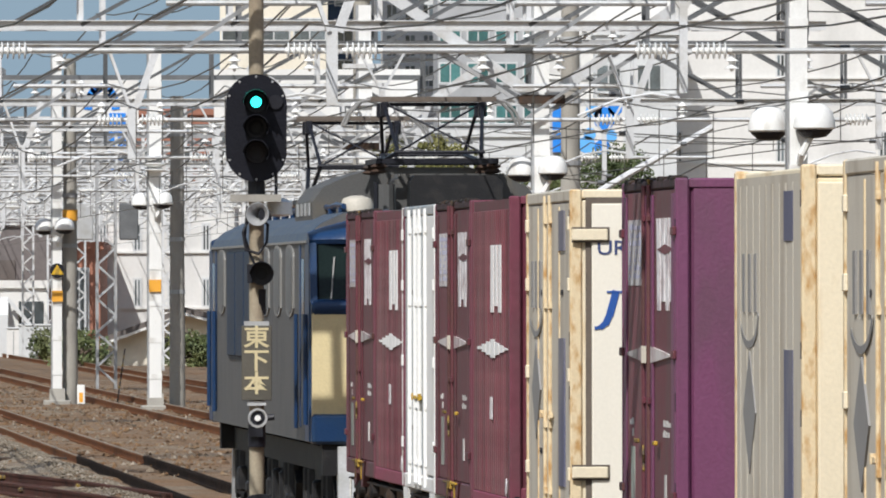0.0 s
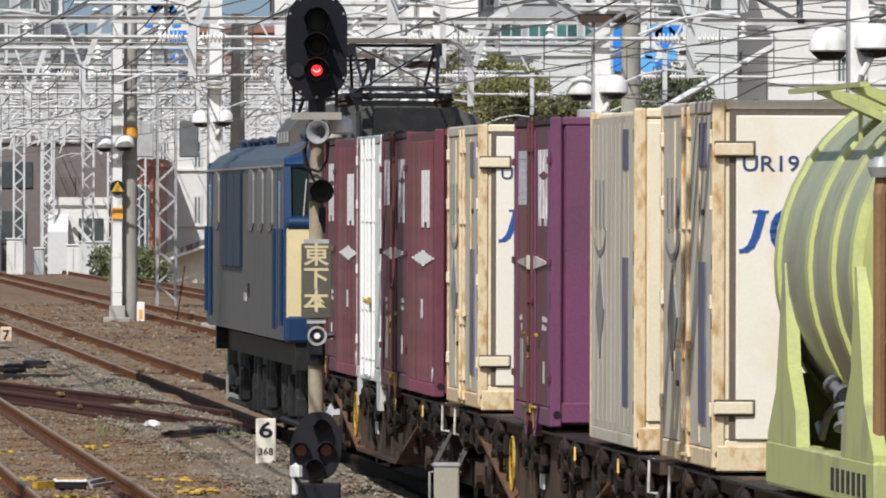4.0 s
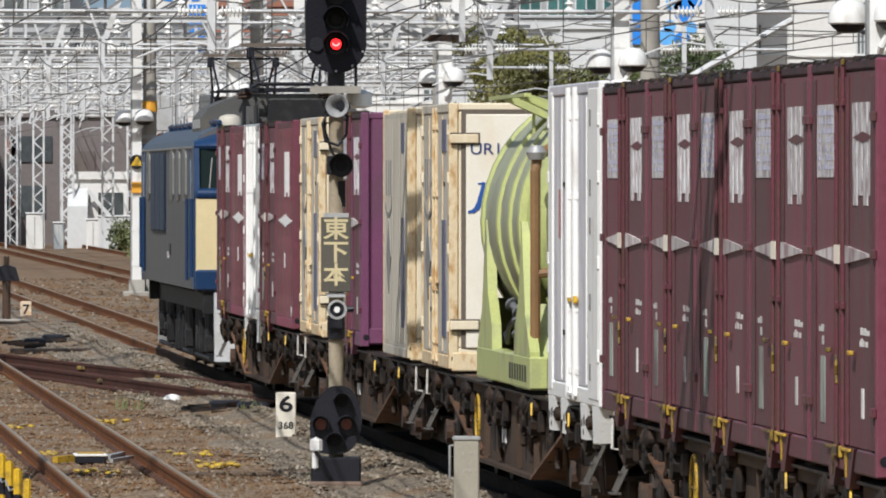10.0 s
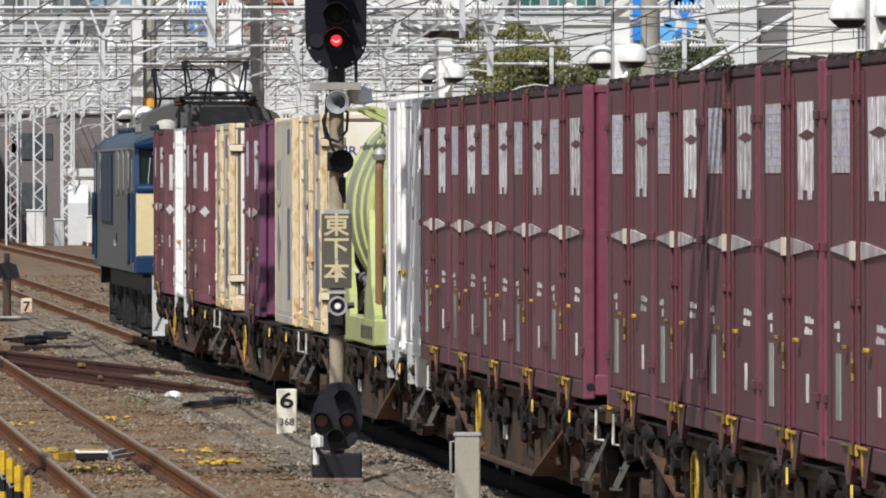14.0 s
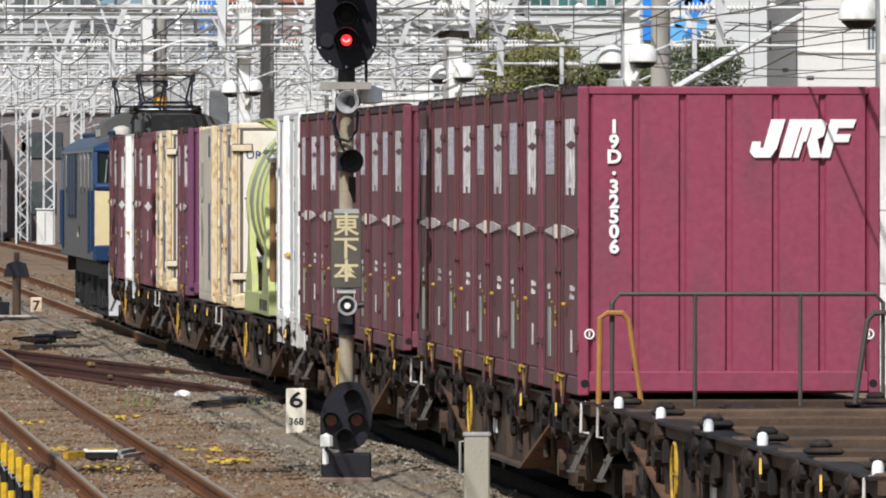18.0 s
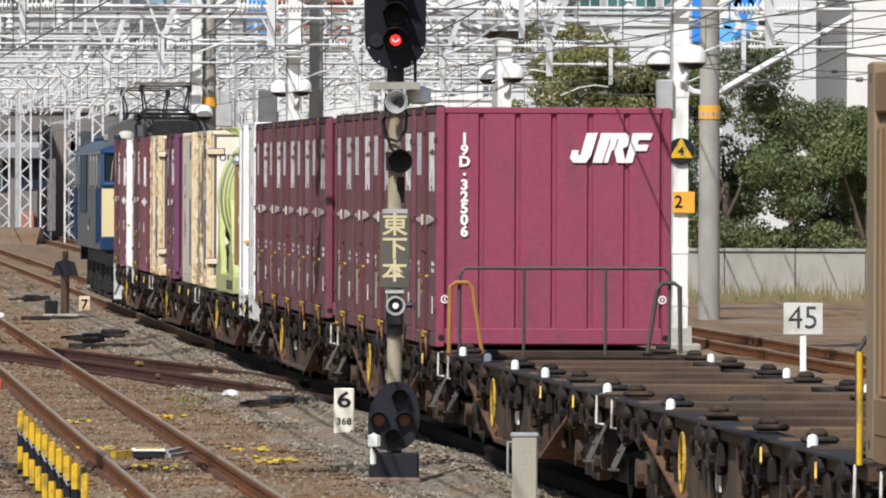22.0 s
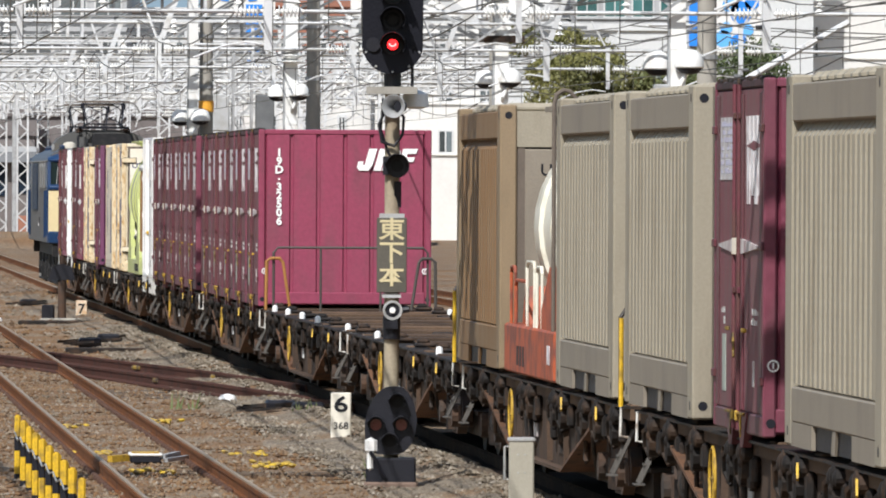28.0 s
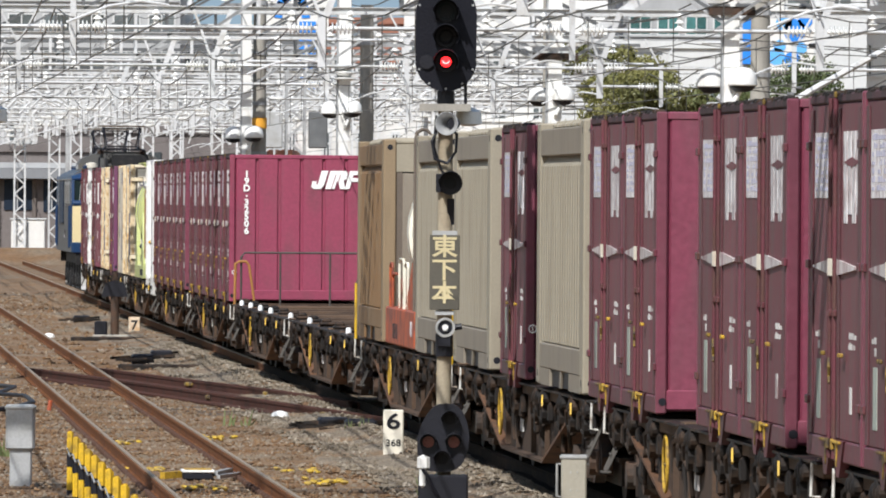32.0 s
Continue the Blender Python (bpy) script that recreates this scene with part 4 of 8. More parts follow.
def tank(off):
    """The pale green tank in its low frame."""
    c = thing("tank_container", "pale green pressure tank with ribs in a low frame", "tank container")
    w, L = 2.45, 6.0
    shell = [(0.05, -2.75), (0.55, -2.70), (0.95, -2.52), (1.13, -2.25), (1.17, -2.0), (1.17, 2.0), (1.13, 2.25), (0.95, 2.52), (0.05, 2.75)]
    lie = pose(0, 0, 1.40, -90, 0, 0)
    part("shell", Shape().turn(shell, 40, lie), TANK_GREEN, c, smooth=True)
    for y in (-1.85, -0.75, 0.55, 2.35):
        part("shell_ring", Shape().turn([(1.16, y - 0.12), (1.232, y - 0.10), (1.232, y + 0.10), (1.16, y + 0.12)], 44, lie), TANK_GREEN, c, smooth=True)
    part("jacket", Shape().turn([(1.165, -1.9), (1.205, -1.88), (1.205, 2.5), (1.165, 2.52)], 44, lie), TANK_GREY, c, smooth=True)
    for sy in (-1, 1):
        for sx in (-1, 1):
            fin = [(sy * 2.95, 0.0), (sy * 2.95, 0.32), (sy * 2.45, 0.62), (sy * 2.05, 1.42), (sy * 1.95, 1.42), (sy * 1.75, 0.78), (sy * 1.30, 0.50), (sy * 1.15, 0.0)]
            part("saddle", Shape().prism(fin, sx * 1.215, sx * 1.13), TANK_GREEN, c)
            part("gusset", Shape().prism([(sy * 2.9, 0.0), (sy * 2.8, 0.0), (sy * 2.3, 0.72), (sy * 2.4, 0.72)], sx * 1.12, sx * 0.4), TANK_GREEN, c)
        part("end_beam", Shape().box(-1.2, sy * 2.98, 0.0, 1.2, sy * 2.78, 0.24, c=0.015), TANK_GREEN, c)
    part("base_rail", Shape().box(-1.22, -3.0, 0.0, -1.06, 3.0, 0.28, c=0.015), TANK_GREEN, c)
    for k in range(7):
        part("rail_slot", Shape().box(-1.224, -2.6 + 0.28 * k, 0.06, -1.215, -2.45 + 0.28 * k, 0.2), DARK, c)
    part("base_rail", Shape().box(1.06, -3.0, 0.0, 1.22, 3.0, 0.28, c=0.015), TANK_GREEN, c)
    for y in (-1.4, 0.4):
        part("brace", Shape().prism([(y - 0.02, 2.10), (y + 0.02, 2.10), (y + 0.02, 2.52), (y - 0.02, 2.52)], -0.925, -0.90).bar((-0.72, y, 2.30), (-1.16, y, 2.50), 0.30, 0.05).bar((-0.60, y + 0.4, 2.36), (-1.10, y + 0.4, 2.50), 0.12, 0.05), TANK_GREEN, c)
    part("walkway", Shape().box(-1.19, -2.0, 2.49, -1.13, 2.0, 2.52), TANK_GREEN, c)
    pipe = surface("brown_pipe_lagging", (0.22, 0.12, 0.05), 0.6, spread=0.2)
    part("drain_pipe", Shape().tube([(-0.95, -2.50, 2.08), (-1.13, -2.70, 1.98), (-1.15, -2.72, 1.85), (-1.15, -2.72, 0.40)], 0.045, 10), pipe, c, "brown vertical pipe")
    part("pipe_cap", Shape().turn([(0.07, 0), (0.09, 0.06), (0.05, 0.12)], 12), GALV, c, m=pose(-1.14, -2.72, 1.95), smooth=True)
    part("side_pipe", Shape().tube([(-1.15, -2.72, 0.98), (-0.9, -2.72, 1.0), (-0.7, -2.72, 0.9)], 0.04, 8), pipe, c)
    part("hose", Shape().tube([(-0.98, -2.9, 1.3), (-0.94, -2.9, 0.9), (-1.0, -2.9, 0.5), (-0.9, -2.9, 0.25)], 0.03, 6), DARK, c)
    v = Shape().turn([(0.02, 0), (0.065, 0.01), (0.065, 0.035), (0.035, 0.05), (0.035, 0.13), (0.06, 0.14), (0.06, 0.165), (0.02, 0.18)], 12)
    part("valve", v, DARK_STEEL, c, "dark drain valve", m=pose(-1.12, -0.6, 0.42, -30, 0, 0), smooth=True)
    part("hose", Shape().tube([(-1.12, -0.5, 0.62), (-1.16, -0.1, 0.50), (-1.15, 0.3, 0.36), (-1.12, 0.8, 0.42)], 0.03, 6), DARK, c)
    part("valve", v, DARK_STEEL, c, "dark drain valve", m=pose(-1.10, -0.45, 0.62, -60, 0, 30), smooth=True)
    return rolls(c, off)


tank(10.3)


def orange_tank(off):
    c = thing("tank_container", "ivory tank in an orange frame with rails", "tank container")
    lie = pose(0, 0, 1.35, -90, 0, 0)
    part("shell", Shape().turn([(0.05, -2.5), (0.6, -2.42), (0.95, -2.2), (1.03, -1.9), (1.03, 1.9), (0.95, 2.2), (0.05, 2.5)], 36, lie), IVORY, c, smooth=True)
    for y in (-1.8, -0.6, 0.8):
        part("shell_ring", Shape().turn([(1.03, y - 0.05), (1.07, y - 0.04), (1.07, y + 0.04), (1.03, y + 0.05)], 36, lie), IVORY, c, smooth=True)
    for sx in (-1, 1):
        part("base_rail", Shape().box(sx * 1.22, -3.0, 0.0, sx * 1.04, 3.0, 0.45, c=0.02), ORANGE, c)
    for sy in (-1, 1):
        part("end_beam", Shape().box(-1.04, sy * 3.0, 0.0, 1.04, sy * 2.8, 0.45, c=0.02), ORANGE, c)
        for sx in (-1, 1):
            part("saddle", Shape().prism([(sy * 2.6, 0.45), (sy * 1.7, 0.45), (sy * 1.9, 0.80), (sy * 2.2, 0.80)], sx * 1.08, sx * 0.6), ORANGE, c)
    hoop = Shape().tube([(-1.2, -2.75, 0.45), (-1.2, -2.75, 2.45), (-1.18, -2.75, 2.54), (-1.12, -2.75, 2.58), (-1.06, -2.75, 2.57), (-1.0, -2.75, 2.5), (-1.0, -2.75, 1.95)], 0.02, 8)
    part("ladder_hoop", hoop, GASKET, c)
    part("ladder_rail", Shape().rod((-1.08, -2.6, 0.45), (-1.08, -2.6, 2.3), 0.022, 8), IVORY, c)
    part("gauge", Shape().turn([(0.03, 0), (0.09, 0.02), (0.09, 0.10), (0.03, 0.13)], 12, pose(-1.08, -2.6, 2.25)), DARK, c, smooth=True)
    for y, z, wd, rail_paint in ((2.5, 0.98, 0.5, ORANGE), (1.9, 0.86, 1.4, ORANGE), (0.5, 1.04, 0.9, IVORY), (-0.7, 1.0, 0.6, IVORY)):
        part("guard_rail", Shape().tube([(-1.19, y, 0.45), (-1.19, y, z - 0.05), (-1.19, y - 0.06, z), (-1.19, y - wd + 0.06, z), (-1.19, y - wd, z - 0.05), (-1.19, y - wd, 0.45)], 0.015, 7), rail_paint, c)
    part("sloped_plate", Shape().prism([(-0.9, 0.45), (-2.6, 0.45), (-2.6, 1.02), (-2.3, 1.02)], -1.2, -1.12), ORANGE, c, "sloping orange end plate")
    part("valve", Shape().turn([(0.03, 0.0), (0.07, 0.03), (0.07, 0.14), (0.12, 0.16), (0.12, 0.20), (0.03, 0.26)], 12, pose(-1.06, -1.0, 0.46)), DARK_STEEL, c, "dark valve under the tank", smooth=True)
    for k in range(3):
        part("rail_slot", Shape().box(-1.224, 1.2 - 0.35 * k, 0.08, -1.215, 1.4 - 0.35 * k, 0.26), DARK, c)
    part("plate", Shape().box(-1.226, -2.6, 0.15, -1.218, -2.3, 0.32), STICKER, c)
    part("top_walkway", Shape().box(-0.9, -2.3, 2.42, 0.9, 2.3, 2.47), TAN_DARK, c)
    return rolls(c, off)


orange_tank(-91.2)


# ---- container wagons ----
def wheel_mesh(r, name):
    return Shape().turn([(0.06, -0.08), (r * 0.35, -0.07), (r * 0.8, -0.02), (r * 0.83, -0.06), (r, -0.06), (r, 0.05), (r * 1.06, 0.05), (r * 1.06, 0.08), (r * 0.8, 0.08), (r * 0.3, 0.02), (0.06, 0.04)], 20, pose(0, 0, 0, 0, 90, 0)).mesh(name, GRIME_SHADE, True)


WHEEL = wheel_mesh(0.405, "wheel")
HANDLE_GREY = surface("worn_pale_handle_paint", (0.68, 0.67, 0.63), 0.6, spread=0.15, second=(0.25, 0.2, 0.16), amount=0.3, scale=8)
STEP_GREY = surface("grey_step_steel", (0.085, 0.078, 0.07), 0.6, spread=0.25)
WHITE_TIP = surface("white_tip_paint", (0.85, 0.85, 0.84), 0.4, spread=0.05)


def wagon_base():
    w = thing("container_wagon", "rust-brown container flat wagon with open underframe", "wagon", group="container wagons")
    rnd = random.Random(5)
    L = 19.5
    part("centre_sill", Shape().box(-0.38, -L / 2, 0.50, 0.38, L / 2, 0.94), RUSTY, w)
    line = [(-8.9, 0.88), (-7.0, 0.86), (-2.9, 0.29), (2.9, 0.29), (7.2, 0.86), (8.9, 0.88)]
    for s in (-1, 1):
        part("web_plate", Shape().prism(line, s * 1.10, s * 1.085), SILL, w)
        part("side_sill", Shape().box(s * 1.15, -L / 2, 0.875, s * 1.06, L / 2, 0.965), DECK, w)
        part("top_flange", Shape().box(s * 1.20, -L / 2, 0.965, s * 0.92, L / 2, 0.985), GRIME_SHADE, w)
        for (ya, za), (yb_, zb) in zip(line[1:-1], line[2:-1]):
            part("bottom_flange", Shape().prism([(ya, za - 0.03), (yb_, zb - 0.03), (yb_, zb), (ya, za)], s * 1.19, s * 0.84), RUST_BRIGHT if zb > za or za > zb else SILL, w)
        for y in (-2.8, -0.9, 1.3, 2.8):
            part("stiffener", Shape().box(s * 1.15, y - 0.03, 0.31, s * 1.10, y + 0.03, 0.875), SILL, w)
    for k, y in enumerate((-9.3, -7.6, -6.1, -5.3, -3.9, -2.2, -0.8, 0.8, 2.2, 3.9, 5.3, 6.1, 7.6, 9.3)):
        part("cross_beam", Shape().box(-1.13, y - 0.24, 0.86, 1.13, y + 0.24, 1.0 - 0.055 * (k % 2), c=0.012), DECK, w)
    # added black sheet that paints the shade below the open deck
    part("under_floor", Shape().box(-0.9, -8.8, 0.42, 0.9, 8.8, 0.46), GRIME_SHADE, w)
    for s in (-1, 1):
        part("deck_plate", Shape().box(-1.1, s * 9.7, 0.915, 1.1, s * 8.7, 0.94), DECK, w)
        part("long_beam", Shape().box(s * 0.62, -L / 2, 0.80, s * 0.52, L / 2, 0.90), DECK, w)
        part("pipe_run", Shape().rod((s * 0.8, -9, 0.9), (s * 0.8, 9, 0.9), 0.03, 6), GRIME_SHADE, w)
    # bogies
    for yb in (-7.1, 7.1):
        part("bolster", Shape().box(-1.0, yb - 0.25, 0.45, 1.0, yb + 0.25, 0.75, c=0.03), RUSTY, w)
        for s in (-1, 1):
            fr = Shape().prism([(yb + a, b) for a, b in ((-1.28, 0.46), (-1.05, 0.62), (-0.4, 0.70), (0.4, 0.70), (1.05, 0.62), (1.28, 0.46), (1.2, 0.34), (0.72, 0.40), (0.34, 0.20), (-0.34, 0.20), (-0.72, 0.40), (-1.2, 0.34))], s * 1.02, s * 0.92)
            b = part("bogie_frame", fr, RUSTY, w)
            part("spring", Shape().rod((s * 1.0, yb - 0.13, 0.24), (s * 1.0, yb - 0.13, 0.5), 0.10, 10), GRIME_SHADE, b)
            part("spring", Shape().rod((s * 1.0, yb + 0.13, 0.24), (s * 1.0, yb + 0.13, 0.5), 0.10, 10), GRIME_SHADE, b)
            for d in (-0.95, 0.95):
                part("axle_box", Shape().rod((s * 0.9, yb + d, 0.405), (s * 1.12, yb + d, 0.405), 0.12, 12).box(s * 0.92, yb + d - 0.15, 0.3, s * 1.06, yb + d + 0.15, 0.52, c=0.02), RUSTY, b)
                part("pedestal", Shape().prism([(yb + d - 0.26, 0.30), (yb + d + 0.26, 0.30), (yb + d, 0.80)], s * 1.035, s * 0.95), RUSTY, b)
        for d in (-0.95, 0.95):
            ws = part("wheelset", Shape().rod((-0.7, 0, 0), (0.7, 0, 0), 0.075, 10), GRIME_SHADE, w, m=pose(0, yb + d, 0.405))
            ws["rolling"] = 0.405
            part("wheel", WHEEL, GRIME_SHADE, ws, m=pose(0.56, 0, 0))
            part("wheel", WHEEL, GRIME_SHADE, ws, m=pose(-0.56, 0, 0, 0, 0, 180))
            part("brake_block", Shape().box(-0.62, yb + d - 0.52, 0.28, -0.48, yb + d - 0.43, 0.58, c=0.02), RUSTY, w)
    # locks, levers and gear along the near side
    lump = Shape()
    for dy, dz, r in ((-0.18, 0.89, 0.06), (0.0, 0.90, 0.085), (0.2, 0.88, 0.07), (0.06, 0.81, 0.05)):
        lump.turn([(r * 0.4, -0.07), (r, -0.05), (r, 0.05), (r * 0.4, 0.07)], 12, pose(-1.16, dy, dz, 0, 90, 0))
    lump.box(-1.19, -0.22, 0.86, -1.08, 0.22, 0.965, c=0.03)
    lump.box(-1.17, -0.34, 0.66, -1.10, -0.10, 0.87, c=0.03).tube([(-1.17, 0.25, 0.90), (-1.21, 0.38, 0.84), (-1.19, 0.46, 0.72), (-1.15, 0.40, 0.62)], 0.03, 6)
    lump.turn([(0.05, -0.05), (0.12, -0.04), (0.12, 0.04), (0.05, 0.05)], 12, pose(-1.17, 0.12, 0.76, 0, 90, 0))
    lump_mesh = lump.mesh("lock_housing", GRIME_SHADE)
    for y in (-8.7, -7.0, -5.6, -3.26, -2.3, 0.6, 1.5, 4.4, 6.6, 8.2):
        lk = part("lock_housing", lump_mesh, GRIME_SHADE, w, m=pose(0, y, 0))
        if y in (-7.0, -3.26):
            part("lock_lever", Shape().bar((-1.225, -0.22, 0.92), (-1.232, -0.29, 0.815), 0.016, 0.03), YELLOW, lk, "yellow-tipped lock lever")
    # added black side sheets, deepening the painted shade between the bogies
    part("skirt_gear", Shape().box(-0.86, -8.6, 0.20, -0.80, 8.6, 0.46).box(0.80, -8.6, 0.20, 0.86, 8.6, 0.46), GRIME_SHADE, w)
    for k in range(12):
        y = rnd.uniform(-6.0, 7.2)
        a, b, z = rnd.uniform(0.08, 0.4), rnd.uniform(0.1, 0.34), rnd.uniform(0.40, 0.62)
        part("gear_box", Shape().box(-1.17 + rnd.uniform(0, 0.03), y, z, -1.10, y + a, z + b, c=0.03), GRIME_SHADE if k % 3 else RUSTY, w)
    for k in range(8):
        y = rnd.uniform(-9, 9)
        part("brake_pipe", Shape().tube([(-1.12, y, 0.86), (-1.17, y + 0.05, 0.66), (-1.15, y + rnd.uniform(0.0, 0.3), rnd.uniform(0.40, 0.55)), (-1.1, y + rnd.uniform(0.4, 0.8), rnd.uniform(0.34, 0.5))], 0.02, 6), GRIME_SHADE, w)
    part("air_tank", Shape().turn([(0.05, -0.55), (0.17, -0.5), (0.19, -0.42), (0.19, 0.42), (0.17, 0.5), (0.05, 0.55)], 16, pose(-0.96, 6.0, 0.48, 90, 0, 0)), GRIME_SHADE, w, smooth=True)
    part("data_panel", Shape().box(-1.122, 0.7, 0.48, -1.108, 1.05, 0.70), FADED, w, "worn data panel")
    part("stain_plate", Shape().box(-1.112, -2.2, 0.40, -1.1005, -1.7, 0.86), RUSTY, w)
    wheel = Shape()
    for i in range(20):
        a0, a1 = 2 * math.pi * i / 20, 2 * math.pi * (i + 1) / 20
        wheel.rod((-1.19, 3.05 + 0.23 * math.cos(a0), 0.63 + 0.23 * math.sin(a0)), (-1.19, 3.05 + 0.23 * math.cos(a1), 0.63 + 0.23 * math.sin(a1)), 0.012, 6)
    wheel.bar((-1.185, 2.82, 0.63), (-1.185, 3.28, 0.63), 0.014).bar((-1.185, 3.05, 0.40), (-1.185, 3.05, 0.86), 0.014)
    part("brake_wheel", wheel, OCHRE_LIGHT, w, "yellow brake wheel")
    for s in (-1, 1):
        y = s * 9.45
        part("grab_handle", Shape().tube([(-1.16, y, 0.98), (-1.20, y, 0.97), (-1.205, y, 0.74), (-1.14, y, 0.73)], 0.011, 6), HANDLE_GREY, w, "white grab handle")
        for d in (-0.12, 0.12):
            part("step_rail", Shape().bar((-1.06, y + d * 0.9 - s * 0.5, 0.78), (-1.22, y + d * 0.9 - s * 0.5 + 0.10, 0.42), 0.016, 0.03), STEP_GREY, w, "grey step rail")
        part("step", Shape().box(-1.26, y - 0.12 - s * 0.5 + 0.10, 0.40, -1.18, y + 0.12 - s * 0.5 + 0.10, 0.415).box(-1.19, y - 0.1 - s * 0.5 + 0.05, 0.56, -1.13, y + 0.1 - s * 0.5 + 0.05, 0.575), STEP_GREY, w)
        part("coupler", Shape().box(-0.12, s * 9.7, 0.74, 0.12, s * 10.15, 0.98, c=0.03), GRIME_SHADE, w)
        part("hose", Shape().tube([(-0.4, s * 9.75, 0.7), (-0.42, s * 9.95, 0.45), (-0.4, s * 10.1, 0.6)], 0.025, 6), DARK, w)
    return w


def railing(w, hoop, y=9.55):
    # railing across the front end
    part("end_railing", Shape().tube([(-1.08, y, 1.0), (-1.08, y, 1.80), (-1.02, y, 1.87), (1.02, y, 1.87), (1.08, y, 1.80), (1.08, y, 1.0)], 0.017, 8), RAILING, w, "dark end railing")
    for x in (-0.42, 0.42):
        part("railing_post", Shape().rod((x, y, 0.98), (x, y, 1.86), 0.017, 8), RAILING, w)
    for s in (-1, 1):
        part("side_hoop", Shape().tube([(s * 1.19, y - 0.05, 1.0), (s * 1.18, y - 0.05, 1.68), (s * 1.12, y - 0.05, 1.72), (s * 1.0, y - 0.05, 1.72), (s * 0.95, y - 0.05, 1.66), (s * 0.85, y - 0.05, 1.0)], 0.022, 8), hoop if s < 0 else RAILING, w)


BOUND = [0.3 + 20.45 * k - 10.22 for k in range(3, -8, -1)]
wagon = wagon_base()
rolls(wagon, BOUND[0], z=0.0)
WAGONS = [wagon]
for off in BOUND[1:]:
    WAGONS.append(rolls(copy_thing(wagon, Matrix()), off, z=0.0))
HOOP_BROWN = surface("orange_brown_hoop", (0.35, 0.16, 0.04), 0.6)
for k, hoop, y in ((4, YELLOW, 9.93), (5, HOOP_BROWN, 9.55)):
    railing(WAGONS[k], hoop, y)
for k, y in ((6, -9.8), (7, -9.55)):
    part("hand_bar", Shape().rod((-1.21, y, 0.98), (-1.21, y, 1.70), 0.02, 8), YELLOW, WAGONS[k], "yellow hand bar")
    part("hand_hoop", Shape().tube([(-1.19, y + 0.3, 0.98), (-1.19, y + 0.3, 1.70), (-1.14, y + 0.3, 1.78), (-1.05, y + 0.3, 1.78)], 0.017, 8), RAILING, WAGONS[k], "dark bent hand rail")
# locks and white tips on the empty decks
lock = Shape().box(-0.12, -0.16, 0.0, 0.12, 0.16, 0.05, c=0.02).box(-0.09, -0.10, 0.03, 0.05, 0.08, 0.10, c=0.03)
lock_mesh = lock.mesh("twist_lock", GRIME_SHADE)
tip_mesh = Shape().turn([(0.038, 0), (0.038, 0.055), (0.03, 0.08), (0.01, 0.09)], 10).mesh("white_tip", WHITE_TIP, True)
for k in (5, 6):
    for j, y in enumerate((-8.8, -5.3, -1.9, 1.9, 5.6, 9.2)):
        for s in (-1, 1):
            part("twist_lock", lock_mesh, GRIME_SHADE, WAGONS[k], m=pose(s * 1.0, y, 1.0))
            if (k == 5 and s < 0 and j != 1) or (k == 5 and j % 2 == 0) or (k == 6 and s < 0 and j in (1, 4)):
                part("white_tip", tip_mesh, WHITE_TIP, WAGONS[k], "white painted tip", m=pose(s * 1.10, y - 0.5, 0.985))


# ---- the locomotive ----
LOCO_BLACK = surface("black_oiled_running_gear", (0.011, 0.011, 0.0125), 0.6, second=(0.024, 0.022, 0.021), amount=0.25, spread=0.4, scale=5, spec=0.35)
LOUVRE_SLAT = surface("navy_louvre_slat", (0.014, 0.030, 0.060), 0.5, spread=0.2, spec=0.3)
ROOF_BLUE = surface("blue_grey_roof", (0.075, 0.092, 0.115), 0.55, spread=0.2, second=(0.035, 0.058, 0.10), amount=0.4, streak=0.4)
FRAME_GREY = surface("worn_window_frame", (0.25, 0.245, 0.235), 0.5, spread=0.15)
PANE_DULL = surface("dusty_side_window", (0.10, 0.10, 0.098), 0.35, spread=0.15, spec=0.3, bump=0)
CAB_GLASS = surface("cab_window_glass", (0.010, 0.018, 0.016), 0.15, spread=0.3, bump=0, spec=0.18)


def hull(c, name, outline, y0, y1, material, label="", nose=0.0):
    """A roof hood drawn out along y from an outline in (x, z); nose tapers its far end."""
    m, h = len(outline), Shape()
    h.v = [(a, y0, b) for a, b in outline] + [(a * (1 - nose), y1, b - nose * (b - 3.5)) for a, b in outline]
    h.f = [(i, i + 1, m + i + 1, m + i) for i in range(m - 1)] + [tuple(range(m)), tuple(range(2 * m - 1, m - 1, -1)), (m - 1, 0, m, 2 * m - 1)]
    return part(name, h, material, c, label)


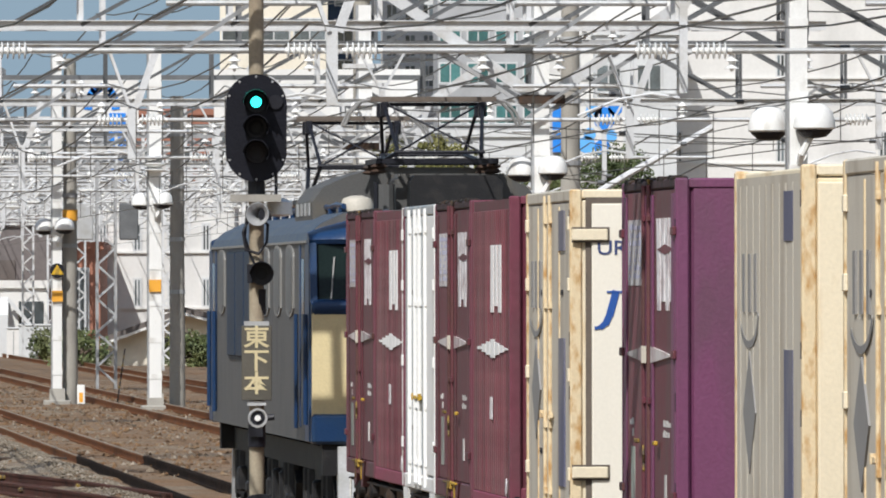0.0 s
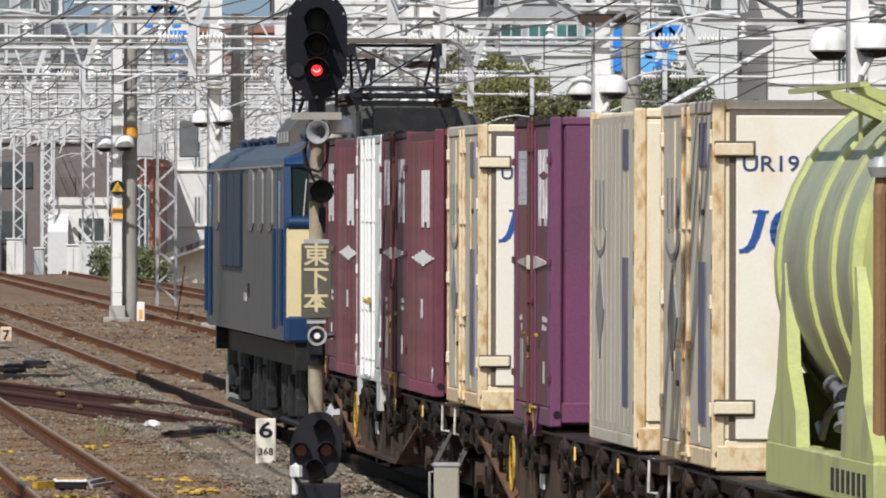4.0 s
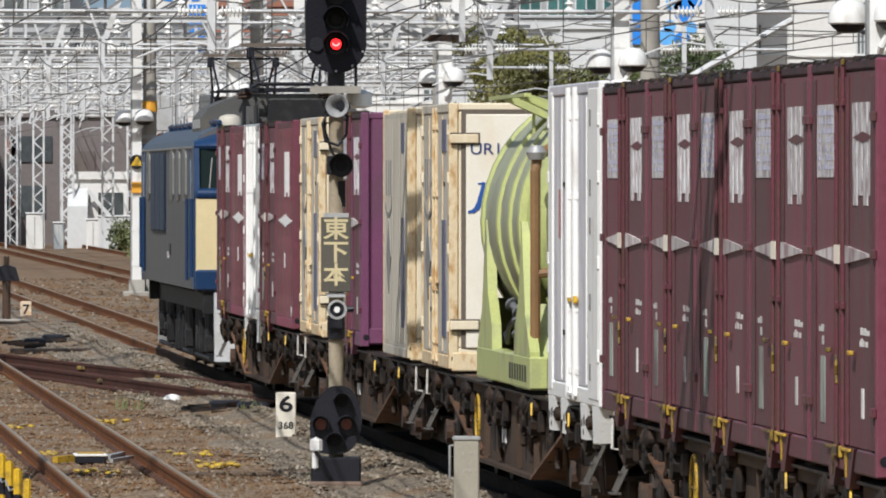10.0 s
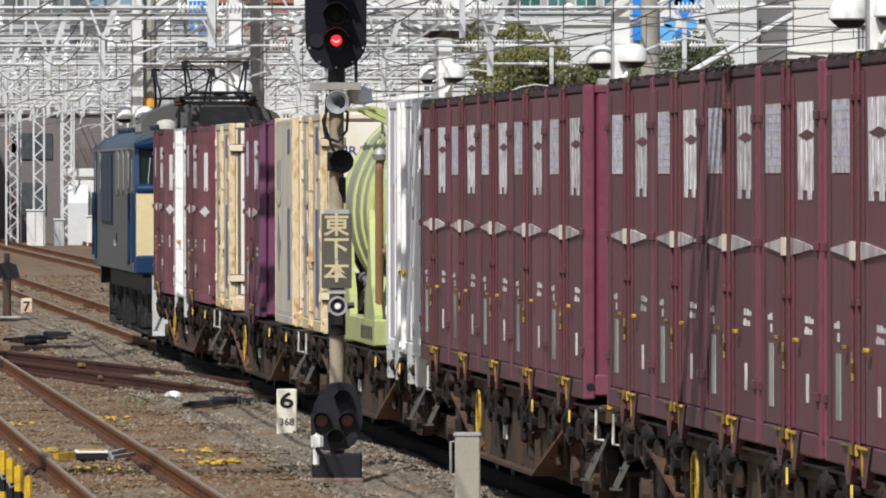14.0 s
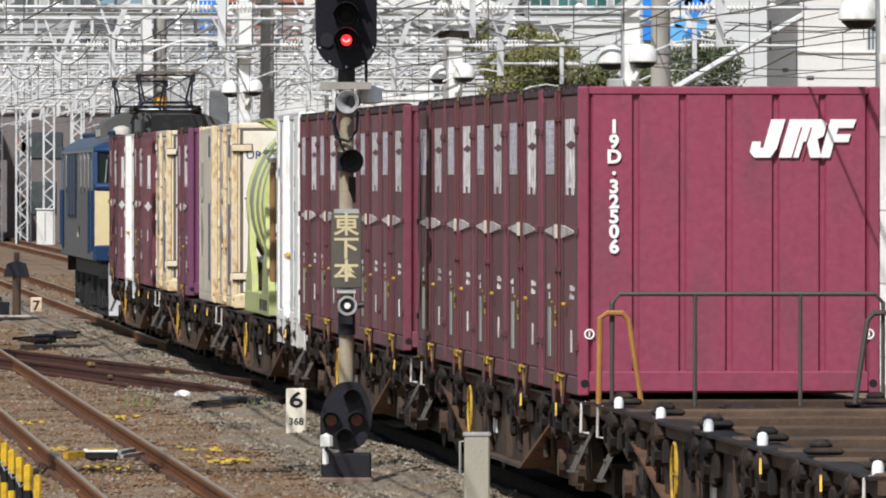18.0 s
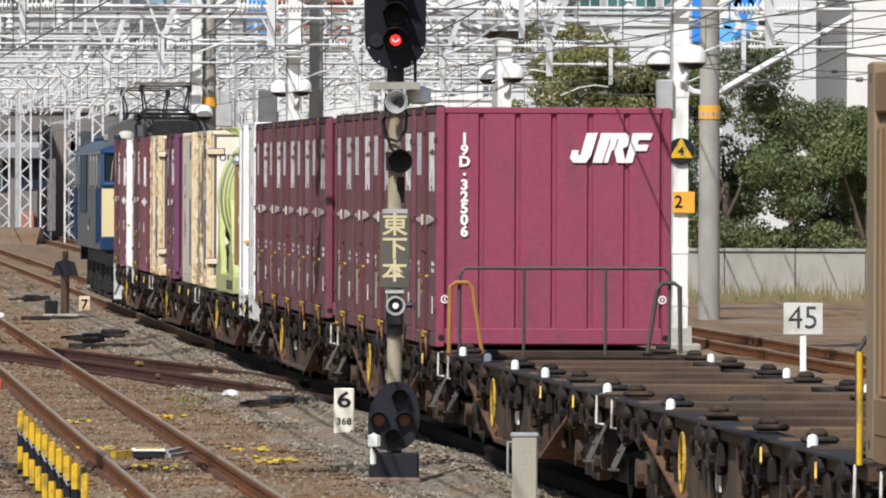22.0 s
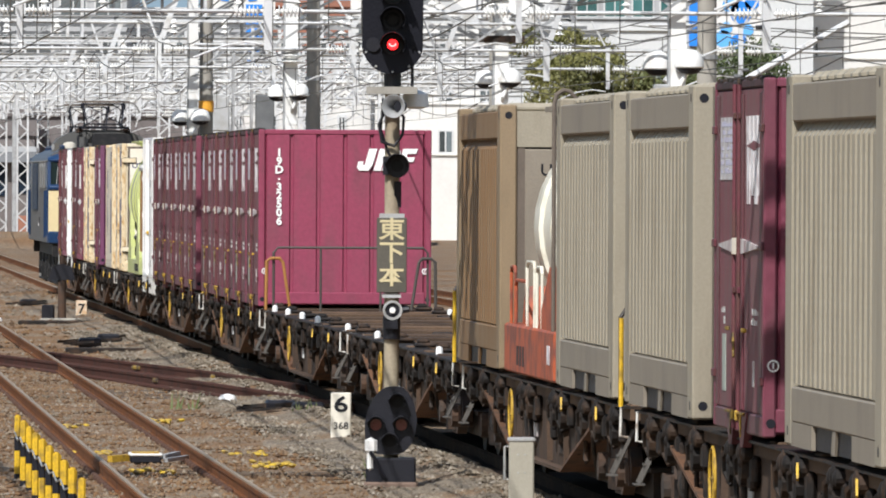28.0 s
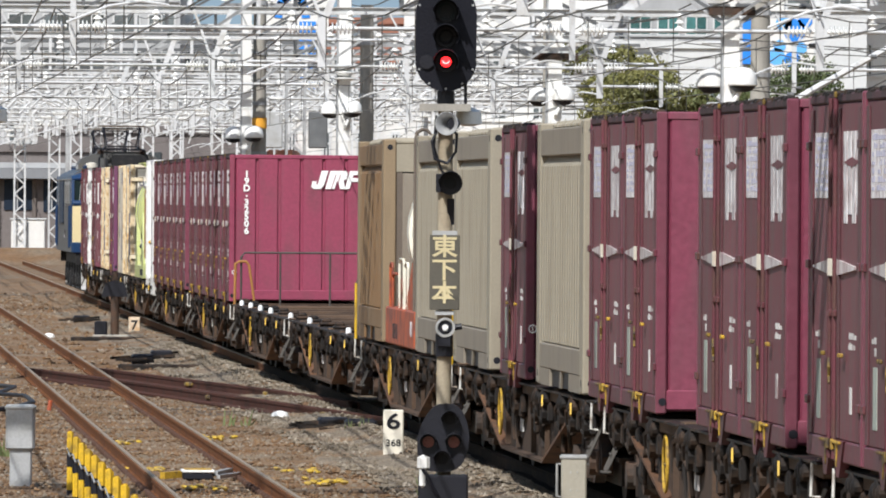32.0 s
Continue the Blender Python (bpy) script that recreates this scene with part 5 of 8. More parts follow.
def locomotive():
    c = thing("electric_locomotive", "blue-grey electric locomotive with navy trim and cream cab ends", "locomotive")
    L, x = 17.9, -1.42
    side = [(-1.42, 1.28), (-1.42, 3.27), (-1.38, 3.36), (-1.28, 3.45), (-1.05, 3.56), (0.0, 3.62), (1.05, 3.56), (1.28, 3.45), (1.38, 3.36), (1.42, 3.27), (1.42, 1.28)]
    hull(c, "body", side, -8.45, 8.45, LOCO_GREY)
    for e in (-1, 1):
        strip = Shape()
        run_ = [(-1.424, 3.285), (-1.384, 3.364), (-1.283, 3.455), (-1.05, 3.566), (-0.6, 3.596)]
        for (a, b), (a2, b2) in zip(run_, run_[1:]):
            strip.add([(-e * a, -8.43, b), (-e * a2, -8.43, b2), (-e * a2, 8.43, b2), (-e * a, 8.43, b), (-e * a, -8.43, b - 0.012), (-e * a2, -8.43, b2 - 0.012), (-e * a2, 8.43, b2 - 0.012), (-e * a, 8.43, b - 0.012)],
                      [(0, 1, 2, 3), (7, 6, 5, 4), (0, 4, 5, 1), (2, 6, 7, 3)])
        part("roof_slope", strip, ROOF_BLUE, c, "blue-grey rounded roof edge", smooth=True)
    for s in (-1, 1):
        cab = part("cab", Shape().prism([(s * 8.45, 1.30), (s * 8.90, 1.34), (s * 8.95, 2.56), (s * 8.45, 2.56)], -1.40, 1.40), LOCO_CREAM, c, "cream cab front")
        part("cab_upper", Shape().prism([(s * 8.45, 2.56), (s * 8.72, 2.56), (s * 8.62, 3.28), (s * 8.45, 3.28)], -1.36, 1.36), DARK, cab, "dark recess round the cab windows")
        part("cab_skirt", Shape().box(-1.41, s * 8.4, 1.26, 1.41, s * 8.97, 1.56, c=0.03), NAVY, cab, "navy lower band")
        part("cab_band", Shape().turn([(0.06, -1.41), (0.085, -1.38), (0.085, 1.38), (0.06, 1.41)], 12, pose(0, s * 8.90, 2.615, 0, 90, 0)), NAVY, cab, "rounded navy band under the windows", smooth=True)
        for a in (-1.385, -0.46, 0.46, 1.385):
            part("window_post", Shape().prism([(s * 8.86, 2.66), (s * 8.94, 2.66), (s * 8.80, 3.26), (s * 8.72, 3.26)], a - 0.035, a + 0.035), NAVY, cab)
        for a, b in ((-1.33, -0.52), (-0.40, 0.40), (0.52, 1.33)):
            part("window", Shape().prism([(s * 8.80, 2.70), (s * 8.885, 2.70), (s * 8.765, 3.24), (s * 8.70, 3.24)], a, b), CAB_GLASS, cab, "dark cab window")
            part("wiper", Shape().bar((a + 0.12, s * 8.905, 2.70), (a + 0.16, s * 8.80, 3.12), 0.014), FRAME_GREY, cab)
            part("sash", Shape().prism([(s * 8.87, 2.70), (s * 8.905, 2.70), (s * 8.785, 3.24), (s * 8.75, 3.24)], (a + b) / 2 - 0.02, (a + b) / 2 + 0.02), FRAME_GREY, cab)
        brow, nx_ = Shape(), 15
        for i in range(nx_):
            a = -1.42 + 2.84 * i / (nx_ - 1)
            f = abs(a / 1.42) ** 3
            brow.v += [(a, s * y, z) for y, z in ((8.40, 3.25), (8.90 - 0.16 * f, 3.25), (8.94 - 0.18 * f, 3.30 - 0.01 * f), (8.90 - 0.18 * f, 3.385 - 0.06 * f), (8.80 - 0.18 * f, 3.455 - 0.11 * f), (8.64 - 0.14 * f, 3.52 - 0.16 * f), (8.40, 3.565 - 0.20 * f))]
        brow.f = [(i * 7 + q, i * 7 + (q + 1) % 7, (i + 1) * 7 + (q + 1) % 7, (i + 1) * 7 + q) for i in range(nx_ - 1) for q in range(7)] + [tuple(range(7)), tuple(range(7 * nx_ - 1, 7 * nx_ - 8, -1))]
        part("roof_brow", brow, NAVY, cab, "rounded navy brow over the windows", smooth=True)
        for e in (-1, 1):
            part("headlamp", Shape().turn([(0.02, 0), (0.11, 0.01), (0.12, 0.06)], 14, pose(e * 0.95, s * 8.99, 1.9, -90 * s, 0, 0)), GALV, cab, smooth=True)
            part("corner_rail", Shape().rod((e * 1.445, s * 8.55, 1.45), (e * 1.445, s * 8.55, 2.55), 0.024, 6), NAVY, cab)
        part("plough", Shape().prism([(s * 8.95, 0.28), (s * 9.15, 0.28), (s * 8.95, 1.24), (s * 8.75, 1.24)], -1.15, 1.15), GALV, c, "grey snow plough")
        part("buffer_beam", Shape().box(-1.3, s * 8.6, 0.95, 1.3, s * 8.9, 1.28), LOCO_BLACK, c)
        part("coupler", Shape().box(-0.13, s * 8.8, 0.75, 0.13, s * 9.7, 1.0, c=0.03), LOCO_BLACK, c)
        for e in (-1, 1):
            part("corner_trim", Shape().box(e * 1.426, s * 8.20, 1.28, e * 1.37, s * 8.80, 3.26, c=0.01), NAVY, c, "navy corner strip")
            part("door_trim", Shape().box(e * 1.432, s * 7.35, 1.42, e * 1.41, s * 7.55, 3.24), NAVY, c, "navy door strip")
            part("cab_door", Shape().box(e * 1.424, s * 7.58, 1.34, e * 1.405, s * 8.17, 3.16), LOCO_GREY, c)
            part("door_window", Shape().box(e * 1.428, s * 7.68, 2.55, e * 1.42, s * 8.08, 3.10), GLASS_DARK, c)
            part("door_rail", Shape().rod((e * 1.455, s * 7.25, 1.4), (e * 1.455, s * 7.25, 2.55), 0.022, 6), NAVY, c)
    sx = x - 0.004
    y0, y1 = 0.1, 4.9
    part("louvre_frame", Shape().box(sx - 0.008, y0, 2.02, sx + 0.01, y1, 3.25), LOUVRE_NAVY, c, "navy louvre panel")
    for k in range(3):
        ya = y0 + 0.06 + k * (y1 - y0) / 3
        part("louvre", Shape().box(sx - 0.03, ya, 2.06, sx - 0.006, ya + (y1 - y0) / 3 - 0.16, 3.21, c=0.01), LOUVRE_SLAT, c)
    oval = [(0.46 * math.cos(a), 2.89 + (0.22 if math.sin(a) > 0 else -0.22) + 0.12 * math.sin(a)) for a in [2 * math.pi * i / 20 for i in range(20)]]
    for y in (6.2, -1.9, -3.9, -5.9):
        part("window_frame", Shape().prism([(y + a * 1.30, 2.89 + (b - 2.89) * 1.10) for a, b in oval], sx - 0.012, sx + 0.01), FRAME_GREY, c, "grey oval window frame")
        part("window", Shape().prism([(y + a, b) for a, b in oval], sx - 0.018, sx), PANE_DULL, c)
    part("number_plate", Shape().box(sx - 0.01, -0.9, 1.66, sx + 0.005, -0.4, 1.76), STICKER, c)
    part("vent", Shape().box(sx - 0.01, -1.5, 1.72, sx + 0.005, -1.1, 1.88), DARK, c)
    part("rain_gutter", Shape().box(-1.44, -8.4, 3.26, -1.38, 8.4, 3.285), FRAME_GREY, c)
    # roof: walkway rails, hoods, vents
    for e in (-1, 1):
        part("roof_cable", Shape().tube([(e * 1.02, -8.0 + k * 1.0, 3.63 + 0.02 * (k % 2)) for k in range(17)], 0.030, 6), NAVY, c)
        for k in range(11):
            part("roof_bracket", Shape().box(e * 1.06, -7.8 + k * 1.5, 3.55, e * 0.98, -7.7 + k * 1.5, 3.62), NAVY, c)
    arch = [(-1.16, 3.5), (-1.16, 3.70), (-1.05, 3.85), (-0.78, 3.97), (-0.46, 4.05), (0.46, 4.05), (0.78, 3.97), (1.05, 3.85), (1.16, 3.70), (1.16, 3.5)]
    hull(c, "roof_hood", arch, -5.4, -2.6, ROOF_GREY, "sooty grey arched roof hood", nose=0.0)
    hull(c, "roof_hood", arch, -2.6, 0.6, ROOF_GREY, "tapering front of the roof hood", nose=0.30)
    box = [(-0.40, 3.55), (-0.40, 3.90), (-0.34, 3.97), (0.70, 3.97), (0.78, 3.90), (0.78, 3.55)]
    hull(c, "roof_box", box, -6.7, -5.4, ROOF_GREY, "square sooty equipment box on the roof")
    hull(c, "roof_box", [(a * 0.8 + 0.03, b - 0.02) for a, b in box], -7.1, -6.7, LOCO_BLACK)
    for k in range(4):
        part("hood_louvre", Shape().box(-1.168, -5.0 + k * 0.6, 3.56, -1.155, -4.7 + k * 0.6, 3.69), GALV, c)
    part("roof_dome", Shape().turn([(0.17, 3.58), (0.17, 3.65), (0.14, 3.71), (0.05, 3.74)], 16, pose(-0.86, -7.6, 0)), GREY_SIDE, c, "pale roof antenna dome", smooth=True)
    part("arrester", Shape().rod((-0.52, -6.9, 3.58), (-0.52, -6.9, 3.86), 0.09, 10), ROOF_GREY, c)
    part("horn_post", Shape().rod((-0.64, -7.2, 3.58), (-0.64, -7.2, 3.88), 0.025, 6), DARK, c)
    # two half-raised pantographs
    for yp in (-6.2, 5.4):
        base = 3.97 if yp < 0 else 3.66
        foot = Shape()
        for e in (-1, 1):
            foot.box(e * 0.62, yp - 0.8, base + 0.10, e * 0.56, yp + 0.8, base + 0.15).box(-0.62, yp + e * 0.8, base + 0.10, 0.62, yp + e * 0.74, base + 0.15)
        p = part("pantograph", foot, DARK, c, "dark folding pantograph")
        low, top = 4.18, 4.68
        for e in (-1, 1):
            for s in (-1, 1):
                part("insulator", Shape().turn([(0.05, 0), (0.09, 0.02), (0.05, 0.05), (0.09, 0.07), (0.05, 0.10)], 10, pose(e * 0.58, yp + s * 0.6, base)), RUSTY, p)
                part("lower_arm", Shape().rod((e * 0.50, yp + s * 0.15, base + 0.14), (e * 0.42, yp + s * 1.05, low), 0.024, 6), DARK, p)
                part("upper_arm", Shape().rod((e * 0.42, yp + s * 1.05, low), (e * 0.50, yp + s * 0.25, top), 0.019, 6), DARK, p)
                part("spring_box", Shape().box(e * 0.46, yp + s * 0.25 - 0.06, top - 0.13, e * 0.54, yp + s * 0.25 + 0.06, top + 0.02, c=0.01), DARK, p)
            part("stay", Shape().rod((e * 0.42, yp - 1.05, low), (-e * 0.48, yp - 0.25, top), 0.011, 6), DARK, p)
            for s in (-1, 1):
                part("horn", Shape().tube([(e * 0.62, yp + s * 0.25, top + 0.05), (e * 0.74, yp + s * 0.25, top + 0.02), (e * 0.84, yp + s * 0.25, top - 0.08), (e * 0.90, yp + s * 0.25, top - 0.22)], 0.016, 6), FRAME_GREY, p)
        for s in (-1, 1):
            part("knee_bar", Shape().rod((-0.46, yp + s * 1.05, low), (0.46, yp + s * 1.05, low), 0.020, 6), DARK, p)
            part("collector_strip", Shape().box(-0.64, yp + s * 0.25 - 0.05, top + 0.03, 0.64, yp + s * 0.25 + 0.05, top + 0.075), GASKET, p)
            part("top_bar", Shape().rod((-0.52, yp + s * 0.25, top), (0.52, yp + s * 0.25, top), 0.016, 6), DARK, p)
    # running gear
    wheel = wheel_mesh(0.56, "wheel")
    # added black block that closes the bright gaps between the bogies
    part("motor_casing", Shape().box(-0.95, -8.2, 0.16, 0.95, 8.2, 0.95, c=0.05), LOCO_BLACK, c)
    part("underframe", Shape().box(-1.15, -8.6, 0.95, 1.15, 8.6, 1.2), LOCO_BLACK, c)
    rnd = random.Random(9)
    for yb in (-6.0, 0.0, 6.0):
        for s in (-1, 1):
            b = part("bogie_frame", Shape().prism([(yb - 2.1, 0.75), (yb - 1.7, 0.95), (yb + 1.7, 0.95), (yb + 2.1, 0.75), (yb + 1.9, 0.5), (yb + 0.9, 0.62), (yb + 0.4, 0.4), (yb - 0.4, 0.4), (yb - 0.9, 0.62), (yb - 1.9, 0.5)], s * 1.12, s * 1.0), LOCO_BLACK, c)
            for d in (-1.4, 1.4):
                part("axle_box", Shape().rod((s * 1.0, yb + d, 0.56), (s * 1.2, yb + d, 0.56), 0.16, 12).box(s * 1.0, yb + d - 0.22, 0.38, s * 1.15, yb + d + 0.22, 0.78, c=0.03), LOCO_BLACK, b)
                part("spring", Shape().rod((s * 1.1, yb + d - 0.35, 0.45), (s * 1.1, yb + d - 0.35, 0.95), 0.09, 10), LOCO_BLACK, b)
                part("spring", Shape().rod((s * 1.1, yb + d + 0.35, 0.45), (s * 1.1, yb + d + 0.35, 0.95), 0.09, 10), LOCO_BLACK, b)
            for k in range(4):
                y = yb + rnd.uniform(-2, 1.7)
                part("sand_box", Shape().box(s * 1.22, y, rnd.uniform(0.25, 0.5), s * 1.08, y + rnd.uniform(0.15, 0.4), rnd.uniform(0.6, 0.9), c=0.03), LOCO_BLACK, b)
            part("brake_rigging", Shape().rod((s * 1.15, yb - 2.1, 0.3), (s * 1.15, yb + 2.1, 0.3), 0.035, 6), LOCO_BLACK, b)
        for d in (-1.4, 1.4):
            ws = part("wheelset", Shape().rod((-0.75, 0, 0), (0.75, 0, 0), 0.1, 10), LOCO_BLACK, c, m=pose(0, yb + d, 0.56))
            ws["rolling"] = 0.56
            part("wheel", wheel, LOCO_BLACK, ws, m=pose(0.56, 0, 0))
            part("wheel", wheel, LOCO_BLACK, ws, m=pose(-0.56, 0, 0, 0, 0, 180))
    return rolls(c, 72.4, z=0.0)


loco = locomotive()


# ---- things beside the track ----
def spot(d, bearing, rise):
    """A point d metres off, by thousandths to the right and up from the eye's level."""
    return Vector((d * bearing / 1000, d, 2.793 + d * rise / 1000))


POST_TAN = surface("weathered_tan_post", (0.34, 0.29, 0.21), 0.75, second=(0.20, 0.15, 0.10), amount=0.35, spread=0.2, scale=3, streak=0.5)
GOLD = surface("pale_gold_lettering", (0.58, 0.50, 0.30), 0.6, spread=0.1, bump=0)
BOARD = surface("grey_brown_board", (0.085, 0.078, 0.062), 0.7, spread=0.2)
RED_GLOW = glowing("red_lamp", (1.0, 0.02, 0.025), 2.6)
RED_CORE = glowing("red_lamp_core", (1.0, 0.35, 0.35), 2.2)
GREEN_GLOW = glowing("green_lamp", (0.02, 0.75, 0.62), 5.0)
BLACK_GLASS = surface("black_lens", (0.006, 0.006, 0.009), 0.4, spread=0.1, bump=0, spec=0.2)
RED_GLASS = surface("dull_red_lens", (0.22, 0.05, 0.04), 0.3, spread=0.2, bump=0)
SHUTTERS = []


def hood_shape(r, depth):
    """An open half-tube over a lens, facing -y."""
    s = Shape()
    n = 14
    ang = [radians(-35 + 250 * i / n) for i in range(n + 1)]
    for rr in (r, r * 0.93):
        for y, cut in ((0, 1.0), (-depth, 1.0)):
            s.v += [(rr * math.cos(a), y * (1.0 if math.sin(a) > 0.2 else 0.65), rr * math.sin(a)) for a in ang]
    m = n + 1
    for i in range(n):
        s.f += [(i, i + 1, m + i + 1, m + i), (2 * m + i, 3 * m + i, 3 * m + i + 1, 2 * m + i + 1), (m + i, m + i + 1, 3 * m + i + 1, 3 * m + i)]
    return s


def signal_head(parent, y=-0.16, top=4.87, low=3.83):
    mid, half = (top + low) / 2, (top - low) / 2
    r = 0.295
    prof = [(r * math.sin(a), mid + (half - r if math.cos(a) > 0 else -(half - r)) + r * math.cos(a)) for a in [2 * math.pi * i / 40 for i in range(40)]]
    plate = part("backplate", Shape().prism(prof, -0.02, 0.02, Matrix.Translation((0, y, 0)) @ pose(0, 0, 0, 0, 0, -90)), SIGNAL_BLACK, parent, "black oval backplate")
    for k in range(10):
        a = 2 * math.pi * k / 10
        z = mid + (half - r if math.cos(a) > 0 else -(half - r)) + 0.27 * math.cos(a)
        part("rivet", Shape().turn([(0.012, 0), (0.008, 0.006)], 8, pose(-0.27 * math.sin(a), y - 0.021, z, 90, 0, 0)), GALV, plate)
    for i, z in enumerate((4.60, 4.355, 4.115)):
        glow = (GREEN_GLOW, BLACK_GLASS, RED_GLOW)[i]
        part("lens", Shape().rod((0, y - 0.026, z), (0, y - 0.034, z), 0.052, 18), glow, plate, ("green lamp", "unlit lamp", "red lamp")[i])
        if i == 2:
            part("lamp_core", Shape().ribbon([(0.030 * math.cos(math.pi * (1 + j / 6)), z + 0.008 + 0.022 * math.sin(math.pi * (1 + j / 6))) for j in range(7)], 0.013, "y", y - 0.0365, 0.002), RED_CORE, plate)
        part("lens_rim", Shape().turn([(0.075, 0.0), (0.10, 0.0), (0.10, 0.03), (0.075, 0.03)], 18, pose(0, y - 0.02, z, 90, 0, 0), caps=False), DARK, plate)
        part("hood", hood_shape(0.125, 0.34), SIGNAL_BLACK, plate, "black lamp hood", m=pose(0, y - 0.02, z))
    return plate


signal = thing("railway_signal", "tall colour light signal with a name board on a weathered post", "railway signal", group="railway signals", m=Matrix.Translation((-0.67, 98.0, 0)))
part("post", Shape().rod((0, 0, -0.2), (0, 0, 6.4), 0.072, 18), POST_TAN, signal, smooth=True)
plate = signal_head(signal)
part("platform_plate", Shape().box(-0.25, -0.3, 3.66, 0.24, 0.2, 3.70).box(-0.25, -0.3, 3.64, 0.24, -0.27, 3.71), CONCRETE, signal, "pale step plate")
part("clamp", Shape().rod((0, 0, 3.70), (0, 0, 3.84), 0.085, 12), DARK, signal)
part("stay", Shape().bar((0.19, -0.1, 3.70), (0.19, -0.1, 3.92), 0.03), DARK, signal)
part("insulator_cap", Shape().turn([(0.05, 0), (0.13, 0.02), (0.12, 0.14), (0.05, 0.18)], 12, pose(0.22, 0.15, 3.50)), WHITE, signal, smooth=True)
sp = part("loudspeaker", Shape().turn([(0.04, 0.0), (0.05, 0.16), (0.085, 0.24), (0.115, 0.28), (0.11, 0.285), (0.07, 0.24), (0.03, 0.10), (0.01, 0.10)], 20, pose(0.07, -0.05, 3.52, 90, 0, -12)), GALV, signal, "grey horn loudspeaker", smooth=True)
part("horn_throat", Shape().rod((0.075, -0.22, 3.52), (0.08, -0.285, 3.52), 0.062, 14), DARK, sp)
part("cable", Shape().tube([(-0.06, -0.1, 3.5), (-0.13, -0.12, 3.35), (-0.10, -0.12, 3.18), (0.02, -0.12, 3.14), (0.10, -0.12, 3.25), (0.11, -0.1, 3.42), (0.06, -0.09, 3.46)], 0.014, 6), DARK, signal)
part("cable", Shape().tube([(-0.09, -0.08, 3.6), (-0.11, -0.09, 3.3), (-0.05, -0.09, 3.1), (0.04, -0.09, 2.95)], 0.012, 6), DARK, signal)
sl = part("repeater_lamp", Shape().rod((0.05, -0.06, 2.95), (0.05, -0.20, 2.95), 0.115, 20), DARK, signal, "round black repeater lamp")
part("lens", Shape().rod((0.05, -0.20, 2.95), (0.05, -0.206, 2.95), 0.06, 14), BLACK_GLASS, sl)
part("hood", hood_shape(0.118, 0.2), DARK, sl, m=pose(0.05, -0.19, 2.95))
part("bracket", Shape().box(-0.09, -0.11, 2.86, 0.02, -0.06, 3.04).prism([(-0.1, 2.80), (-0.02, 2.80), (-0.04, 2.55)], 0.02, 0.09), DARK, signal)
nb = part("name_board", Shape().box(-0.145, -0.125, 1.73, 0.145, -0.095, 2.45, c=0.006), BOARD, signal, "dark board with pale gold writing")
for i, ch in enumerate("東下本"):
    letters(ch, 0.225, GOLD, nb, Matrix.Translation((0, -0.128, 2.325 - 0.222 * i)) @ BACK, spread=0.004, width=1.12)
part("board_clip", Shape().box(-0.12, -0.1, 2.45, 0.12, 0.08, 2.49), GALV, signal)
part("board_clip", Shape().box(-0.09, -0.1, 1.68, 0.09, 0.08, 1.72), GALV, signal)
ls = part("small_speaker", Shape().turn([(0.05, 0), (0.095, 0.05), (0.095, 0.10), (0.075, 0.10), (0.07, 0.07), (0.02, 0.07)], 18, pose(0.01, -0.06, 1.56, 90, 0, 0)), GALV, signal, "small grey round speaker", smooth=True)
part("speaker_cone", Shape().rod((0.01, -0.12, 1.56), (0.01, -0.135, 1.56), 0.068, 16), DARK, ls)
part("speaker_tip", Shape().rod((0.01, -0.13, 1.56), (0.01, -0.165, 1.56), 0.03, 12), WHITE, ls)
part("side_lamp", Shape().rod((0.09, -0.06, 1.56), (0.17, -0.06, 1.57), 0.03, 8), DARK, signal)
part("junction", Shape().rod((0, -0.03, 1.28), (0, -0.03, 1.50), 0.085, 14).box(-0.07, -0.15, 1.38, 0.06, -0.05, 1.46), DARK, signal)
# shunting lamp cluster at the foot
cl = part("shunting_signal", Shape().prism([(math.copysign(abs(math.cos(a)) ** 0.62, math.cos(a)) * (0.25 - 0.07 * max(0.0, math.sin(a))) + 0.03 * math.sin(a), 0.50 + 0.33 * math.copysign(abs(math.sin(a)) ** 0.8, math.sin(a))) for a in [2 * math.pi * i / 28 for i in range(28)]], 0.10, 0.24, pose(0, 0, 0, 0, 0, -90)), DARK, signal, "black four-lamp shunting signal")
for a, z, g in ((0.06, 0.68, BLACK_GLASS), (-0.145, 0.46, RED_GLASS), (0.10, 0.46, RED_GLASS), (-0.01, 0.30, BLACK_GLASS)):
    part("lens", Shape().rod((a, -0.24, z), (a, -0.25, z), 0.055, 16), g, cl)
    part("hood", hood_shape(0.085, 0.16), DARK, cl, m=pose(a, -0.24, z))
part("relay", Shape().box(-0.25, -0.27, 0.18, -0.13, -0.14, 0.34, c=0.03).box(-0.23, -0.27, 0.02, -0.17, -0.16, 0.2, c=0.02), POLE_WHITE, signal, "white weathered relay box")
part("hose", Shape().tube([(-0.2, -0.29, 0.2), (-0.14, -0.30, 0.12), (-0.10, -0.29, 0.02), (-0.05, -0.28, -0.05)], 0.018, 6), DARK, signal)
part("base_box", Shape().box(-0.24, -0.25, -0.12, 0.24, 0.2, 0.14, c=0.015), DARK, signal, "black base box")
part("plinth", Shape().box(-0.26, -0.28, -0.34, 0.26, 0.24, -0.09, c=0.02), surface("stained_brown_concrete", (0.16, 0.11, 0.085), 0.9, spread=0.2), signal)
